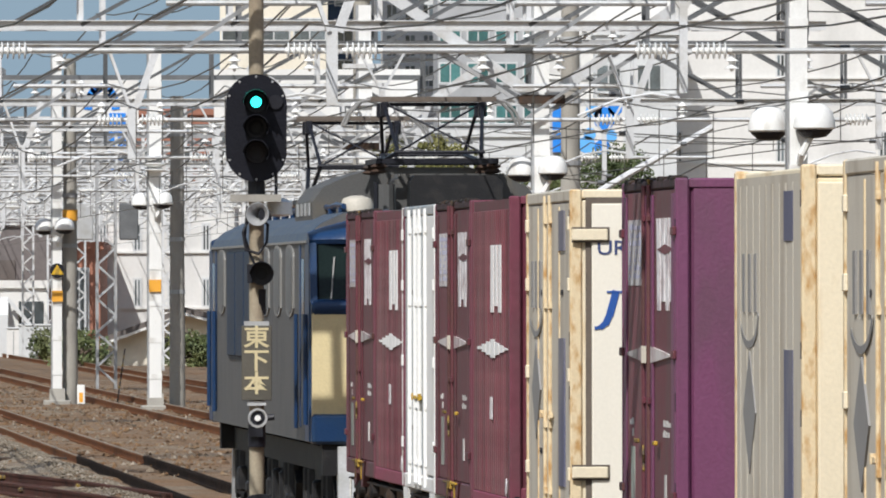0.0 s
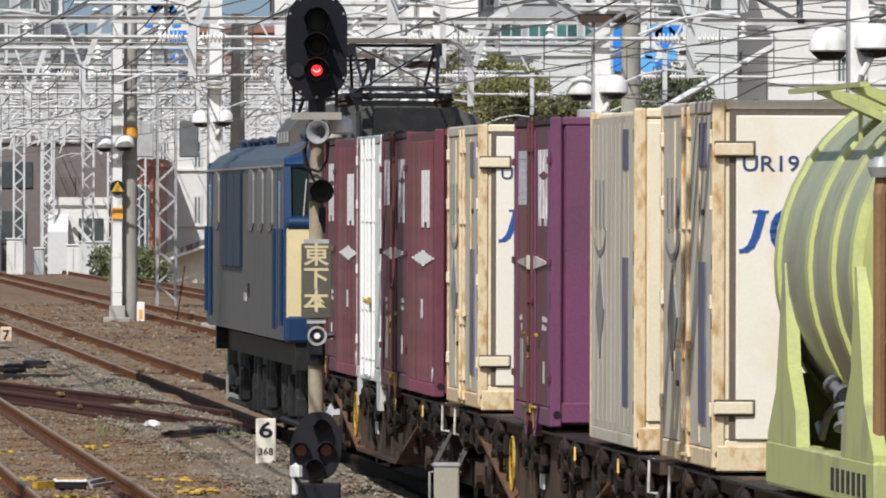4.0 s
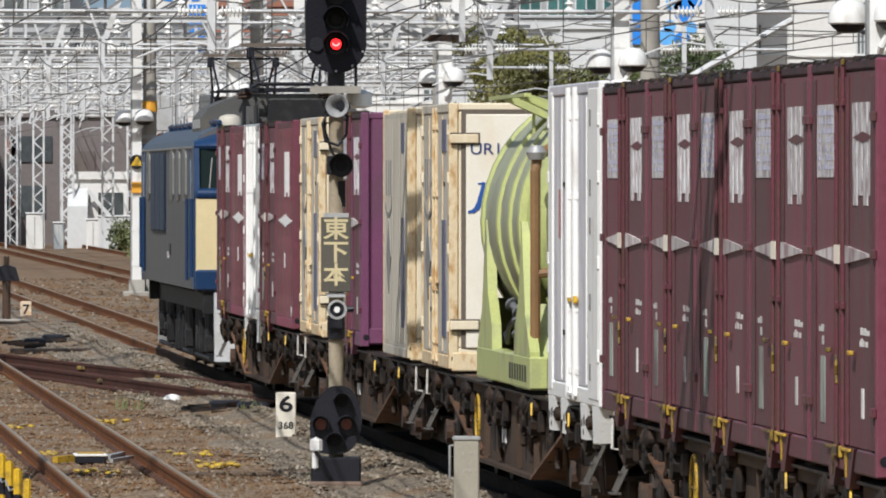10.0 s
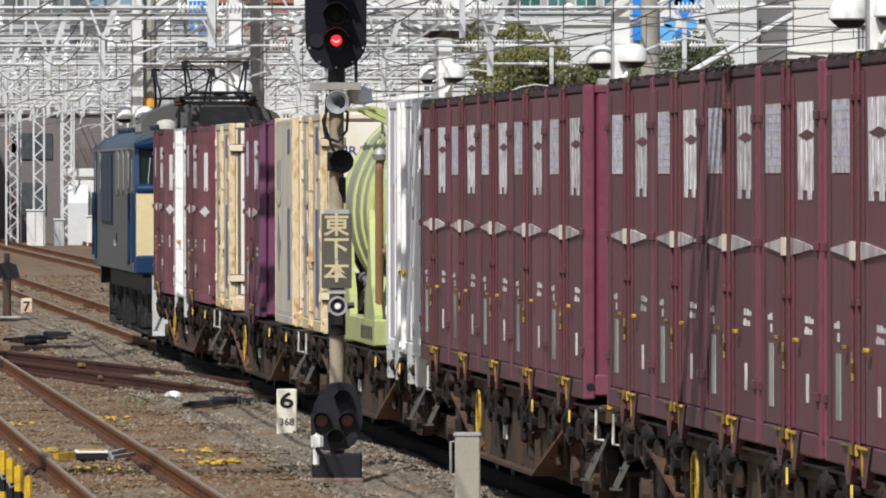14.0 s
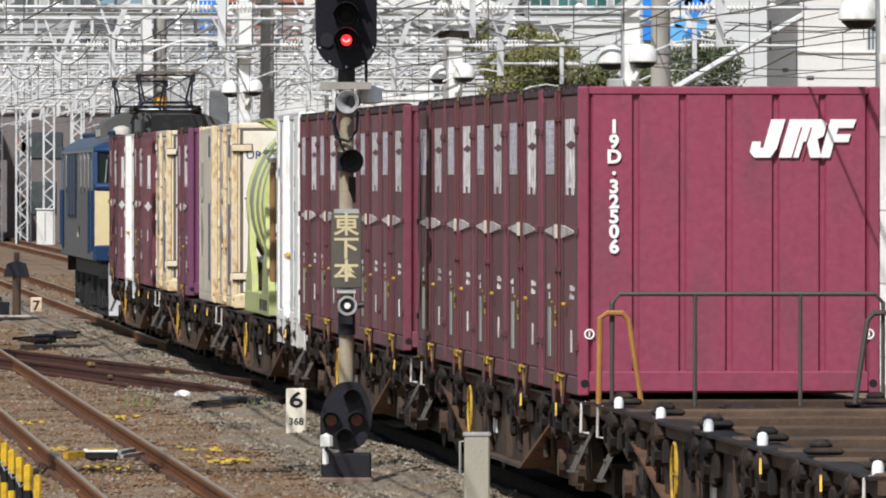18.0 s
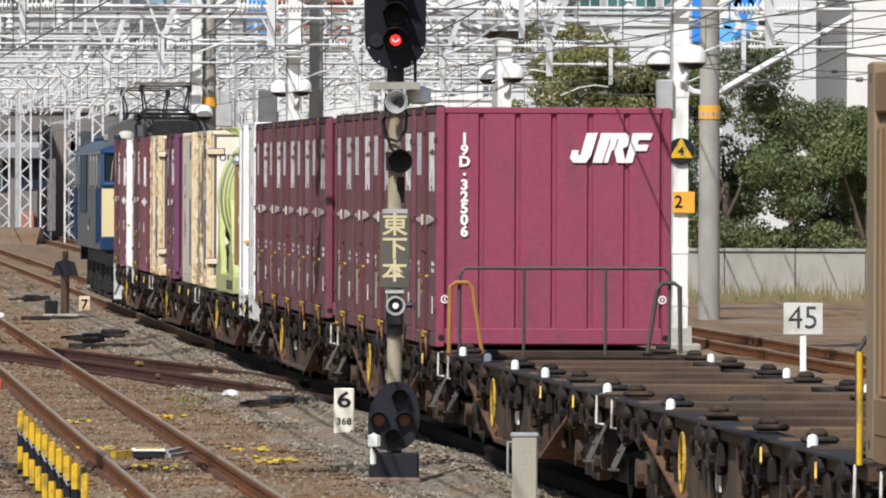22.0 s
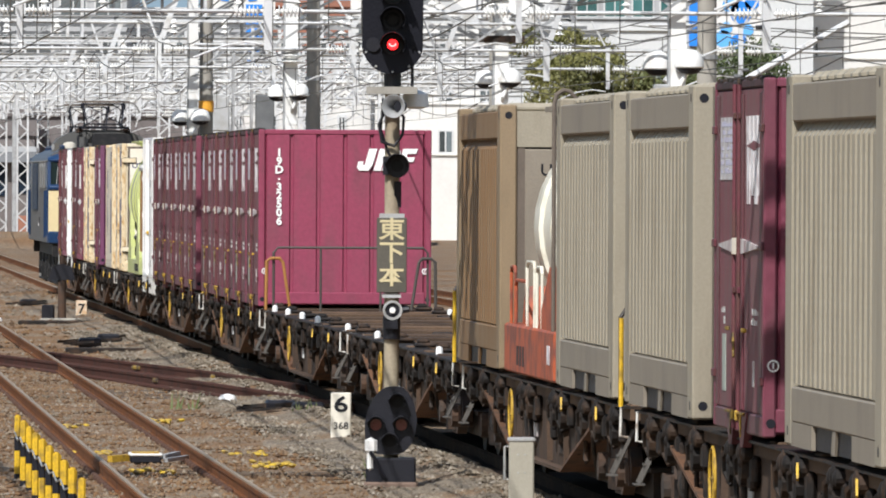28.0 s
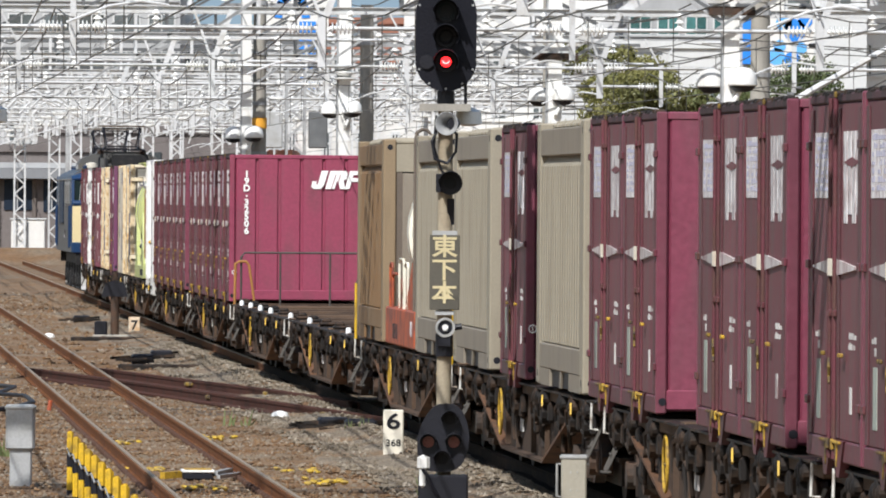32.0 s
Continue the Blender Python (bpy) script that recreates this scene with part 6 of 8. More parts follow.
# made-up vanes, slid over a glowing lens while that lamp is out of use
for name, z, open_at, rows in (("green", 4.60, 0, ((0, 0.30), (0.35, 0.30), (0.5, 0.0), (32, 0.0))), ("red", 4.115, 0, ((0, 0.0), (0.55, 0.0), (0.75, -0.30), (32, -0.30)))):
    v = part("vane", Shape().rod((0, -0.040, 0), (0, -0.046, 0), 0.07, 16), DARK, plate, "added black cover that hides a lamp's glow")
    SHUTTERS.append((v, z, rows))

second = copy_thing(signal, Matrix.Translation((-5.28, 98.6, 0)))

kp = thing("kilometre_post", "white wooden kilometre post with black figures", "kilometre post", group="kilometre posts", m=Matrix.Translation((-1.36, 115.5, 0)))
part("board", Shape().box(-0.115, -0.04, -0.25, 0.115, 0.04, 0.40, c=0.012), surface("yellowed_white_board", (0.74, 0.70, 0.60), 0.6, spread=0.08, second=(0.5, 0.44, 0.34), amount=0.2), kp)
letters("6", 0.25, DARK, kp, Matrix.Translation((0, -0.043, 0.26)) @ BACK, spread=0.005, width=1.35)
letters("368", 0.11, DARK, kp, Matrix.Translation((0, -0.043, 0.02)) @ BACK, spread=0.002, width=1.05)
kp2 = thing("kilometre_post", "orange marker post with a black figure", "kilometre post", group="kilometre posts", m=Matrix.Translation((-8.16, 218.6, 0)))
part("board", Shape().box(-0.12, -0.05, -0.25, 0.12, 0.05, 0.22, c=0.012), surface("pale_orange_board", (0.60, 0.40, 0.23), 0.7, spread=0.15, second=(0.7, 0.6, 0.48), amount=0.4, scale=8), kp2)
letters("7", 0.30, DARK, kp2, Matrix.Translation((0, -0.053, 0.03)) @ BACK, spread=0.006)
kp3 = thing("kilometre_post", "white marker post with an orange stripe", "kilometre post", group="kilometre posts", m=Matrix.Translation(spot(262, -24.1, -11.2)))
part("board", Shape().box(-0.10, -0.05, 0.0, 0.10, 0.05, 0.5, c=0.012), WHITE, kp3)
part("stripe", Shape().box(-0.05, -0.055, 0.05, 0.05, -0.05, 0.3), BAND, kp3)

ds = thing("dwarf_signal", "black dwarf shunting signal on a rusty post", "railway signal", m=Matrix.Translation((-8.40, 214.0, 0)))
part("post", Shape().rod((0, 0, -0.25), (0, 0, 0.75), 0.09, 12), RUSTY, ds)
part("head", Shape().prism([(-0.28, 0.70), (-0.2, 0.98), (0.0, 1.05), (0.2, 0.98), (0.28, 0.70)], -0.1, 0.1, pose(0, 0, 0, 0, 0, -90)), DARK, ds)
part("finial", Shape().rod((0, 0, 1.0), (0, 0, 1.22), 0.06, 10), RUSTY, ds)
part("relay_box", Shape().box(-0.42, -0.2, -0.3, -0.16, 0.2, 0.18, c=0.02), DARK, ds)
part("plinth", Shape().box(-0.45, -0.3, -0.35, 0.4, 0.3, -0.1, c=0.02), CONCRETE, ds)

gb = thing("trackside_box", "grey-beige metal trackside box with a handle", "trackside box", group="trackside boxes", m=Matrix.Translation((0.54, 90.0, 0)))
part("case", Shape().box(-0.112, -0.14, -0.3, 0.112, 0.14, 0.515, c=0.012), surface("beige_grey_enamel", (0.36, 0.335, 0.275), 0.5, spread=0.08), gb)
part("lid", Shape().box(-0.126, -0.15, 0.50, 0.126, 0.15, 0.54, c=0.012), GALV, gb)
part("handle", Shape().tube([(-0.117, -0.1, 0.46), (-0.15, -0.1, 0.46), (-0.15, -0.1, 0.17), (-0.117, -0.1, 0.17)], 0.011, 6), GALV, gb)
for z in (0.39, 0.23):
    for x in (-0.03, 0.03):
        part("screw", Shape().rod((x, -0.14, z), (x, -0.144, z), 0.008, 6), GALV, gb)
sb = thing("trackside_box", "tall grey galvanised trackside box on a slim stand", "trackside box", group="trackside boxes", m=Matrix.Translation((-5.0, 103.3, 0)))
part("stand", Shape().box(-0.11, -0.1, -0.35, 0.11, 0.1, 0.25, c=0.012), GALV, sb)
part("case", Shape().box(-0.15, -0.14, 0.22, 0.14, 0.14, 0.66, c=0.02), GALV, sb)
part("lid", Shape().box(-0.16, -0.15, 0.62, 0.15, 0.15, 0.68, c=0.02), GALV, sb)

# two rows of striped stakes along the siding
stake_shape = Shape().box(-0.031, -0.02, -0.35, 0.031, 0.02, 0.47, c=0.016)
for k in range(18):
    y, row = 21.2 - 1.15 * k, k % 2
    st = thing("striped_stake", "yellow and black striped stake beside the siding", "stake", group="striped stakes", m=on_line(-4.42 + 0.045 * row, y, -0.05 * row))
    part("stake", stake_shape.mesh("stake", YELLOW), YELLOW, st)
    for z, hh in ((0.10, 0.17), (-0.22, 0.12)):
        part("stripe", Shape().box(-0.033, -0.022, z, 0.033, 0.022, z + hh, c=0.016), DARK, st, "black stripe")
bt = thing("stake_rope", "grey cord strung along the stakes", "cord", m=LINE)
for k in range(8):
    y = 21.2 - 2.3 * k
    part("cord", Shape().tube([(-4.45, y, 0.30), (-4.45, y - 1.15, 0.25), (-4.45, y - 2.3, 0.30)], 0.008, 5), GALV, bt)

GREY_BLACK = surface("worn_black_figures", (0.035, 0.035, 0.04), 0.6, spread=0.2, bump=0)
s45 = thing("speed_sign", "white square sign with black figures on a short post", "speed sign", m=Matrix.Translation((5.0, 150, 0)))
part("board", Shape().box(-0.29, -0.02, 0.50, 0.29, 0.0, 0.97, c=0.006), surface("dulled_white_board", (0.60, 0.60, 0.57), 0.6, spread=0.08, second=(0.45, 0.43, 0.38), amount=0.25), s45)
letters("45", 0.48, GREY_BLACK, s45, Matrix.Translation((0, -0.024, 0.735)) @ BACK, spread=-0.002, width=0.95)
part("post", Shape().box(-0.045, 0.0, -0.3, 0.045, 0.04, 0.5), WHITE, s45)
sps = thing("speaker_post", "slim rusty post with a small round speaker", "post", m=Matrix.Translation((6.35, 153, 0)))
part("post", Shape().rod((0, 0, -0.3), (0.02, 0, 2.1), 0.05, 10), RUSTY, sps)
part("speaker", Shape().turn([(0.05, 0), (0.11, 0.04), (0.11, 0.1), (0.03, 0.08)], 16, pose(0, -0.05, 0.78, 90, 0, 0)), GALV, sps, smooth=True)
part("case", Shape().box(-0.09, -0.08, 0.42, 0.09, 0.05, 0.68, c=0.015), GALV, sps)
for k in range(12):
    part("chain_link", Shape().box(-0.05, -0.03, 1.0 + k * 0.1, 0.05, 0.03, 1.06 + k * 0.1), GRIME_SHADE, sps)
for k, (b, y) in enumerate(((13.9, 205), (15.5, 204.5), (17.2, 204), (19.4, 203), (-20.6, 268))):
    ch = thing("marker_stake", "leaning black and yellow striped stake", "stake", group="leaning stakes", m=Matrix.Translation((b * y / 1000, y, 0)))
    part("stake", Shape().bar((0, 0, -0.3), (0.22, 0, 1.25), 0.04), DARK, ch)
    for j in range(6):
        part("stripe", Shape().bar((0.03 + 0.03 * j, -0.005, 0.0 + 0.2 * j), (0.044 + 0.03 * j, -0.005, 0.07 + 0.2 * j), 0.042), OCHRE, ch)


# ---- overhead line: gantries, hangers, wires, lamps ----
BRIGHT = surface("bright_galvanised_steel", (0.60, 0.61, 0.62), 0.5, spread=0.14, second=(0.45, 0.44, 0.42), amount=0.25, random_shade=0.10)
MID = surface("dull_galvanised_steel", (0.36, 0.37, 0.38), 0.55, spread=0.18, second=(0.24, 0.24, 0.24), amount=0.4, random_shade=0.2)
PANEL, DEPTH, LOW, HIGH = 2.35, 0.7, 6.95, 8.25
TRACKS = (-11.2, -7.0, -2.99, 1.3, 5.6, 9.9, 14.2)

POST_MESH = Shape().bar((0, 0, LOW), (0, 0, HIGH), 0.075).mesh("vertical", BRIGHT)
POST_DARK = Shape().bar((0, 0, LOW), (0, 0, HIGH), 0.065).mesh("vertical", DARK_STEEL)
RISE = Shape().bar((0, 0, LOW), (PANEL, 0, HIGH), 0.085, 0.06).mesh("diagonal", DARK_STEEL)
FALL = Shape().bar((0, 0, HIGH), (PANEL, 0, LOW), 0.085, 0.06).mesh("diagonal", DARK_STEEL)
CROSS = Shape().bar((0, 0, 0), (0, DEPTH, 0), 0.06).bar((0, 0, 0), (PANEL, DEPTH, 0), 0.045).mesh("tie", MID)

hang = Shape().bar((-0.42, 0, 6.95), (-0.06, 0, 5.95), 0.17, 0.05).bar((0.42, 0, 6.95), (0.06, 0, 5.95), 0.07, 0.12)
hang.box(-0.09, -0.05, 5.05, 0.05, 0.05, 6.0)
HANGER = hang.mesh("hanger", BRIGHT)
HANG_SMALL = Shape().bar((-0.42, 0, 6.95), (-0.04, 0, 6.25), 0.09, 0.04).bar((0.42, 0, 6.95), (0.04, 0, 6.25), 0.09, 0.04).box(-0.05, -0.04, 5.2, 0.05, 0.04, 6.3).mesh("hanger", BRIGHT)
ins = [(0.03, -0.25)]
for i in range(6):
    z = -0.21 + i * 0.07
    ins += [(0.04, z), (0.105, z + 0.008), (0.10, z + 0.022), (0.04, z + 0.035)]
ins += [(0.03, 0.25)]
INSULATOR = Shape().turn(ins, 10).mesh("insulator", PORCELAIN, True)
BELL = Shape().turn([(0.02, 0), (0.03, 0.04), (0.13, 0.05), (0.06, 0.10), (0.05, 0.17), (0.12, 0.18), (0.055, 0.23), (0.05, 0.30), (0.10, 0.31), (0.03, 0.40)], 12).mesh("insulator", PORCELAIN, True)
PIPE = Shape().rod((0, 0, 0), (1.85, 0, 0), 0.036, 8).mesh("pipe", GALV, True)
ARM = Shape().tube([(0, 0, 0), (0.5, 0, 0.20), (0.9, 0, 0.27), (1.25, 0, 0.22)], 0.018, 6).mesh("steady_arm", BRIGHT, True)
STRUT = Shape().bar((0, 0, 0), (0.9, 0, 0.62), 0.05).mesh("strut", MID)


def gantry(y, x0, x1, turn=10.0, rich=True, tracks=TRACKS):
    """A lattice girder over the tracks, y metres along the line; the diagonals change their slope at turn."""
    g = thing("catenary_gantry", "galvanised lattice girder spanning the tracks, with hangers and porcelain insulators", "catenary gantry", group="catenary gantries", m=on_line(0, y))
    n = int((x1 - x0) / PANEL)
    for dy in (0, DEPTH):
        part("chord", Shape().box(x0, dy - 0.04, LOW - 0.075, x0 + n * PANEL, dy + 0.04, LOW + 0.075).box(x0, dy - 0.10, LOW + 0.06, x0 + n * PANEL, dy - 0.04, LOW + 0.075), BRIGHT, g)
        # upper chord: dark on the near face, bright on the far face
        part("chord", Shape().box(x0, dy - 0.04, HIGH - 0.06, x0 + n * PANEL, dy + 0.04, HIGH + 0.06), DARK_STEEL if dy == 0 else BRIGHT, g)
    joined, draw = {"rise": Shape(), "post": Shape(), "arms": Shape()}, random.Random(int(y * 10))
    for i in range(n):
        x = x0 + i * PANEL
        for dy in (0, DEPTH):
            if rich:
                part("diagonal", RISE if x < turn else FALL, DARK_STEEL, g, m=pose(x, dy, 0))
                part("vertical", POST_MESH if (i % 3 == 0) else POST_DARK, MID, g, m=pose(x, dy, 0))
            else:
                a, b = (LOW, HIGH) if x < turn else (HIGH, LOW)
                joined["rise"].bar((x, dy, a), (x + PANEL, dy, b), 0.085, 0.06)
                joined["post"].bar((x, dy, LOW), (x, dy, HIGH), 0.075)
        if rich and i % 2:
            part("tie", CROSS, MID, g, m=pose(x, 0, LOW - 0.05))
    if not rich:
        for k, tx in enumerate(tracks):
            for dx in (-2.1, -0.6, 1.2, 2.6):
                q = tx + dx + draw.uniform(-0.4, 0.4)
                up = draw.uniform(5.9, 6.8)
                joined["arms"].tube([(q, -0.15, up - 0.5), (q + 0.35, -0.15, up - 0.12), (q + 0.8, -0.15, up), (q + 1.25, -0.15, up - 0.25)], 0.045, 5)
                joined["arms"].bar((q, -0.12, up - 0.9), (q + draw.uniform(-0.5, 0.9), -0.12, LOW), 0.07)
                if draw.random() < 0.6:
                    joined["arms"].turn([(0.04, 0), (0.15, 0.03), (0.06, 0.09), (0.14, 0.12), (0.06, 0.18), (0.13, 0.21), (0.04, 0.28)], 7, pose(q + 0.5, -0.15, up + 0.05))
        # lattice beyond 200 m along the line takes the paler steel
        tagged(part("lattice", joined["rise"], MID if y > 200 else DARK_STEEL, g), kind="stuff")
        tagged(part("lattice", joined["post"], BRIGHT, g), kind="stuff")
        if joined["arms"].v:
            tagged(part("arm_lattice", joined["arms"], BRIGHT, g, "pale curved arms and insulators"), kind="stuff")
    for k, tx in enumerate(tracks):
        if not x0 < tx < x1:
            continue
        part("hanger", HANGER if k % 2 else HANG_SMALL, BRIGHT, g, m=pose(tx + 0.35, -0.1, 0))
        for s in (-1, 1):
            part("insulator", INSULATOR, PORCELAIN, g, m=pose(tx + 0.35 + s * 0.36, -0.1, 5.72, 0, 90, 0))
        part("pipe", PIPE, GALV, g, m=pose(tx - 1.85, -0.1, 5.72))
        if rich:
            part("pipe", PIPE, GALV, g, m=pose(tx + 0.95, -0.1, 5.72))
            part("pipe", PIPE, GALV, g, m=pose(tx - 1.7, -0.1, 6.3))
        part("steady_arm", ARM, BRIGHT, g, m=pose(tx - 0.95, -0.1, 4.92))
        part("strut", STRUT, MID, g, m=pose(tx - 1.5, -0.1, 5.72))
        part("insulator", BELL, PORCELAIN, g, m=pose(tx - 0.9, -0.1, 6.55))
        part("insulator", BELL, PORCELAIN, g, m=pose(tx + 2.1, -0.1, 6.55))
    return g


for i, (y, x0, x1) in enumerate(((44.5, -4, 40), (95, -20, 38), (145, -20, 38), (181, -24, 14.5), (219, -26, 18))):
    gantry(y, x0, x1)
# gantries whose shadows cross the train
for y, x0, x1 in ((-14, -12, 8), (16.5, -14, 9), (79.7, -14, 12)):
    gantry(y, x0, x1, rich=False, tracks=())
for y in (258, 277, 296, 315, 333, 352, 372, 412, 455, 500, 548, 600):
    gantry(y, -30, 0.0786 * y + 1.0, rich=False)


def dome_lamp(parent, m):
    """A white bell-shaped yard lamp on a post's side."""
    part("lamp_hood", Shape().turn([(0.24, 0.0), (0.26, 0.02), (0.255, 0.10), (0.22, 0.22), (0.15, 0.29), (0.06, 0.32)], 18), POLE_WHITE, parent, "white dome lamp hood", m=m, smooth=True)
    part("lamp_glass", Shape().turn([(0.03, -0.11), (0.14, -0.09), (0.21, -0.03), (0.235, 0.01)], 14), DARK, parent, "dark lamp underside", m=m)


def H_OUTLINE(w):
    return [(-w, -w), (w, -w), (w, -w + 0.03), (0.02, -w + 0.03), (0.02, w - 0.03), (w, w - 0.03), (w, w), (-w, w), (-w, w - 0.03), (-0.02, w - 0.03), (-0.02, -w + 0.03), (-w, -w + 0.03)]


def h_post(x, y, h, lamp_z=None, knee=True, plate=None, width=0.25, paint=None):
    """A white steel post with flanges, steps, knee braces and a lamp."""
    p = thing("catenary_post", "white painted steel post carrying a gantry and a dome lamp", "catenary post", group="catenary posts", m=on_line(x, y))
    w = width / 2
    part("post", Shape().add([(a, b, z) for z in (-0.3, h) for a, b in H_OUTLINE(w)], [tuple(range(12)), tuple(range(23, 11, -1))] + [(i, (i + 1) % 12, 12 + (i + 1) % 12, 12 + i) for i in range(12)]), paint or POLE_WHITE, p)
    part("flange", Shape().box(-w - 0.3 * w, -w, -0.3, -w + 0.0, w, h), MID, p)
    for k in range(int(h / 0.9)):
        part("batten", Shape().box(-w - 0.01, -w - 0.012, 0.6 + k * 0.9, w + 0.01, -w - 0.002, 0.72 + k * 0.9), paint or POLE_WHITE, p)
    part("footing", Shape().box(-0.35, -0.35, -0.5, 0.35, 0.35, -0.05, c=0.03).prism([(-0.2, -0.05), (0.2, -0.05), (0.12, 0.25), (-0.12, 0.25)], -0.2, 0.2), CONCRETE, p)
    if knee:
        for s in (-1, 1):
            k = Shape().bar((s * 0.1, -0.14, h - 3.1), (s * 2.6, -0.14, h - 1.35), 0.07, 0.20)
            part("knee_brace", k, BRIGHT, p)
            part("knee_tie", Shape().bar((s * 0.1, -0.10, h - 3.35), (s * 1.9, -0.10, h - 2.2), 0.05, 0.07), MID, p)
        part("bracket", Shape().box(-0.4, -0.2, h - 3.2, 0.4, 0.16, h - 3.05), RUSTY, p)
        part("bracket", Shape().box(-0.5, -0.2, h - 1.4, 0.5, 0.16, h - 1.3).box(-0.5, -0.2, h - 1.8, 0.5, 0.16, h - 1.72), BRIGHT, p)
    if lamp_z:
        dome_lamp(p, pose(0.18, -0.25, lamp_z))
        if not paint:
            dome_lamp(p, pose(-0.30, 0.5, lamp_z - 0.02))
        part("lamp_arm", Shape().tube([(0, 0, lamp_z - 0.5), (0.02, -0.25, lamp_z - 0.3), (0.18, -0.25, lamp_z)], 0.04), POLE_WHITE, p)
    return p


pr = h_post(7.37, 44.5, 9.3, 4.75, knee=False, width=0.22)
part("cable", Shape().tube([(0.10, -0.08, 9.0), (0.07, -0.1, 7.2), (0.12, -0.08, 6.0), (0.05, -0.08, 5.2)], 0.018), DARK, pr)
pm = h_post(8.72, 95.2, 9.2, 4.78, width=0.26)
part("warning_disc", Shape().rod((0.0, -0.19, 3.26), (0.0, -0.17, 3.26), 0.235, 20), DARK, pm, "black disc")
part("warning_triangle", Shape().add([(-0.2, -0.2, 3.15), (0.2, -0.2, 3.15), (0, -0.2, 3.50), (-0.2, -0.19, 3.15), (0.2, -0.19, 3.15), (0, -0.19, 3.50)], [(0, 1, 2), (3, 5, 4), (0, 3, 4, 1), (1, 4, 5, 2), (2, 5, 3, 0)]), YELLOW, pm, "yellow triangle")
letters("4", 0.2, DARK, pm, Matrix.Translation((0, -0.204, 3.26)) @ BACK, spread=0.006)
part("number_plate", Shape().box(-0.14, -0.2, 2.2, 0.24, -0.17, 2.57, c=0.006), BAND, pm, "orange plate with worn figures")
letters("2", 0.30, DARK, pm, Matrix.Translation((-0.04, -0.206, 2.385)) @ BACK, spread=0.003)
part("cabinet", Shape().box(-0.42, -0.25, 3.95, -0.14, 0.05, 4.5, c=0.02), GALV, pm, "grey metal cable box")
part("cable", Shape().tube([(-0.2, -0.15, 4.0), (-0.22, -0.15, 3.0), (-0.2, -0.15, 1.2), (-0.24, -0.15, -0.2)], 0.03), POLE_WHITE, pm)
pmid = h_post(9.25, 145.2, 9.1, 5.0, width=0.3)
part("bracket", Shape().box(-0.5, -0.2, 5.9, 0.5, 0.2, 6.05), RUSTY, pmid)
p2 = h_post(5.9, 171, 8.9, 4.9, knee=False, width=0.30)
part("number_plate", Shape().box(-0.16, -0.2, 2.75, 0.14, -0.17, 3.05), BAND, p2, "orange number plate")
part("insulator", Shape().turn([(0.1, 0), (0.3, 0.05), (0.1, 0.1), (0.3, 0.2), (0.1, 0.25), (0.3, 0.35), (0.1, 0.45)], 12), PORCELAIN, p2, m=pose(0.0, -0.25, 5.7))
p3 = h_post(4.0, 183.6, 8.9, 4.35, knee=False, width=0.24)
part("warning_disc", Shape().rod((0.0, -0.19, 3.3), (0.0, -0.17, 3.3), 0.19, 20), DARK, p3, "black disc")
part("warning_triangle", Shape().add([(-0.16, -0.2, 3.2), (0.16, -0.2, 3.2), (0, -0.2, 3.46), (-0.16, -0.19, 3.2), (0.16, -0.19, 3.2), (0, -0.19, 3.46)], [(0, 1, 2), (3, 5, 4), (0, 3, 4, 1), (1, 4, 5, 2), (2, 5, 3, 0)]), YELLOW, p3, "yellow triangle")
part("number_plate", Shape().box(-0.14, -0.2, 2.5, 0.14, -0.17, 2.78), BAND, p3, "orange number plate")


def concrete_pole(x, y, h, r=0.19, band=None, grey=CONCRETE):
    p = thing("concrete_pole", "round grey concrete utility pole", "utility pole", group="concrete poles", m=on_line(x, y))
    part("shaft", Shape().rod((0, 0, -0.3), (0, 0, h), r, 18, r * 0.8), grey, p, smooth=True)
    if band:
        part("band", Shape().rod((0, 0, band), (0, 0, band + 0.28), r * 0.99, 18), BAND, p, "orange painted band")
    for k in range(4):
        part("collar", Shape().rod((0, 0, h - 1 - k * 1.3), (0, 0, h - 0.9 - k * 1.3), r * 1.0, 14), MID, p)
    part("crossarm", Shape().bar((-1.0, 0, h - 1.0), (1.0, 0, h - 1.0), 0.09), MID, p)
    for s in (-0.9, -0.3, 0.3, 0.9):
        part("insulator", BELL, PORCELAIN, p, m=pose(s, 0, h - 0.95))
    return p


cp = concrete_pole(12.73, 133.3, 9.0, 0.235, 4.05)
part("stay_arm", Shape().tube([(-0.9, 0, 5.0), (-0.35, 0, 4.62), (0.1, 0, 4.55), (1.2, 0, 5.2), (3.0, 0, 6.2)], 0.07), BRIGHT, cp)
concrete_pole(11.1, 172, 11.0, 0.26)
concrete_pole(4.35, 183.9, 8.8, 0.2, 4.6)
concrete_pole(6.5, 172, 7.6, 0.2)
concrete_pole(-6.5, 300, 9, 0.2)


def lattice_mast(x, y, h, w=0.5, mat=BRIGHT):
    m = thing("lattice_mast", "slender lattice steel mast beside the tracks", "mast", group="lattice masts", m=on_line(x, y))
    for sx in (-1, 1):
        for sy in (-1, 1):
            part("leg", Shape().bar((sx * w / 2, sy * w / 2, -0.3), (sx * w / 2, sy * w / 2, h), 0.07), mat, m)
    n = int(h / (w * 0.9))
    s = Shape()
    for k in range(n):
        for sy in (-1, 1):
            e = 1 if k % 2 else -1
            s.bar((-e * w / 2, sy * w / 2, h * k / n), (e * w / 2, sy * w / 2, h * (k + 1) / n), 0.055)
    tagged(part("lacing", s, mat, m), kind="stuff")
    return m


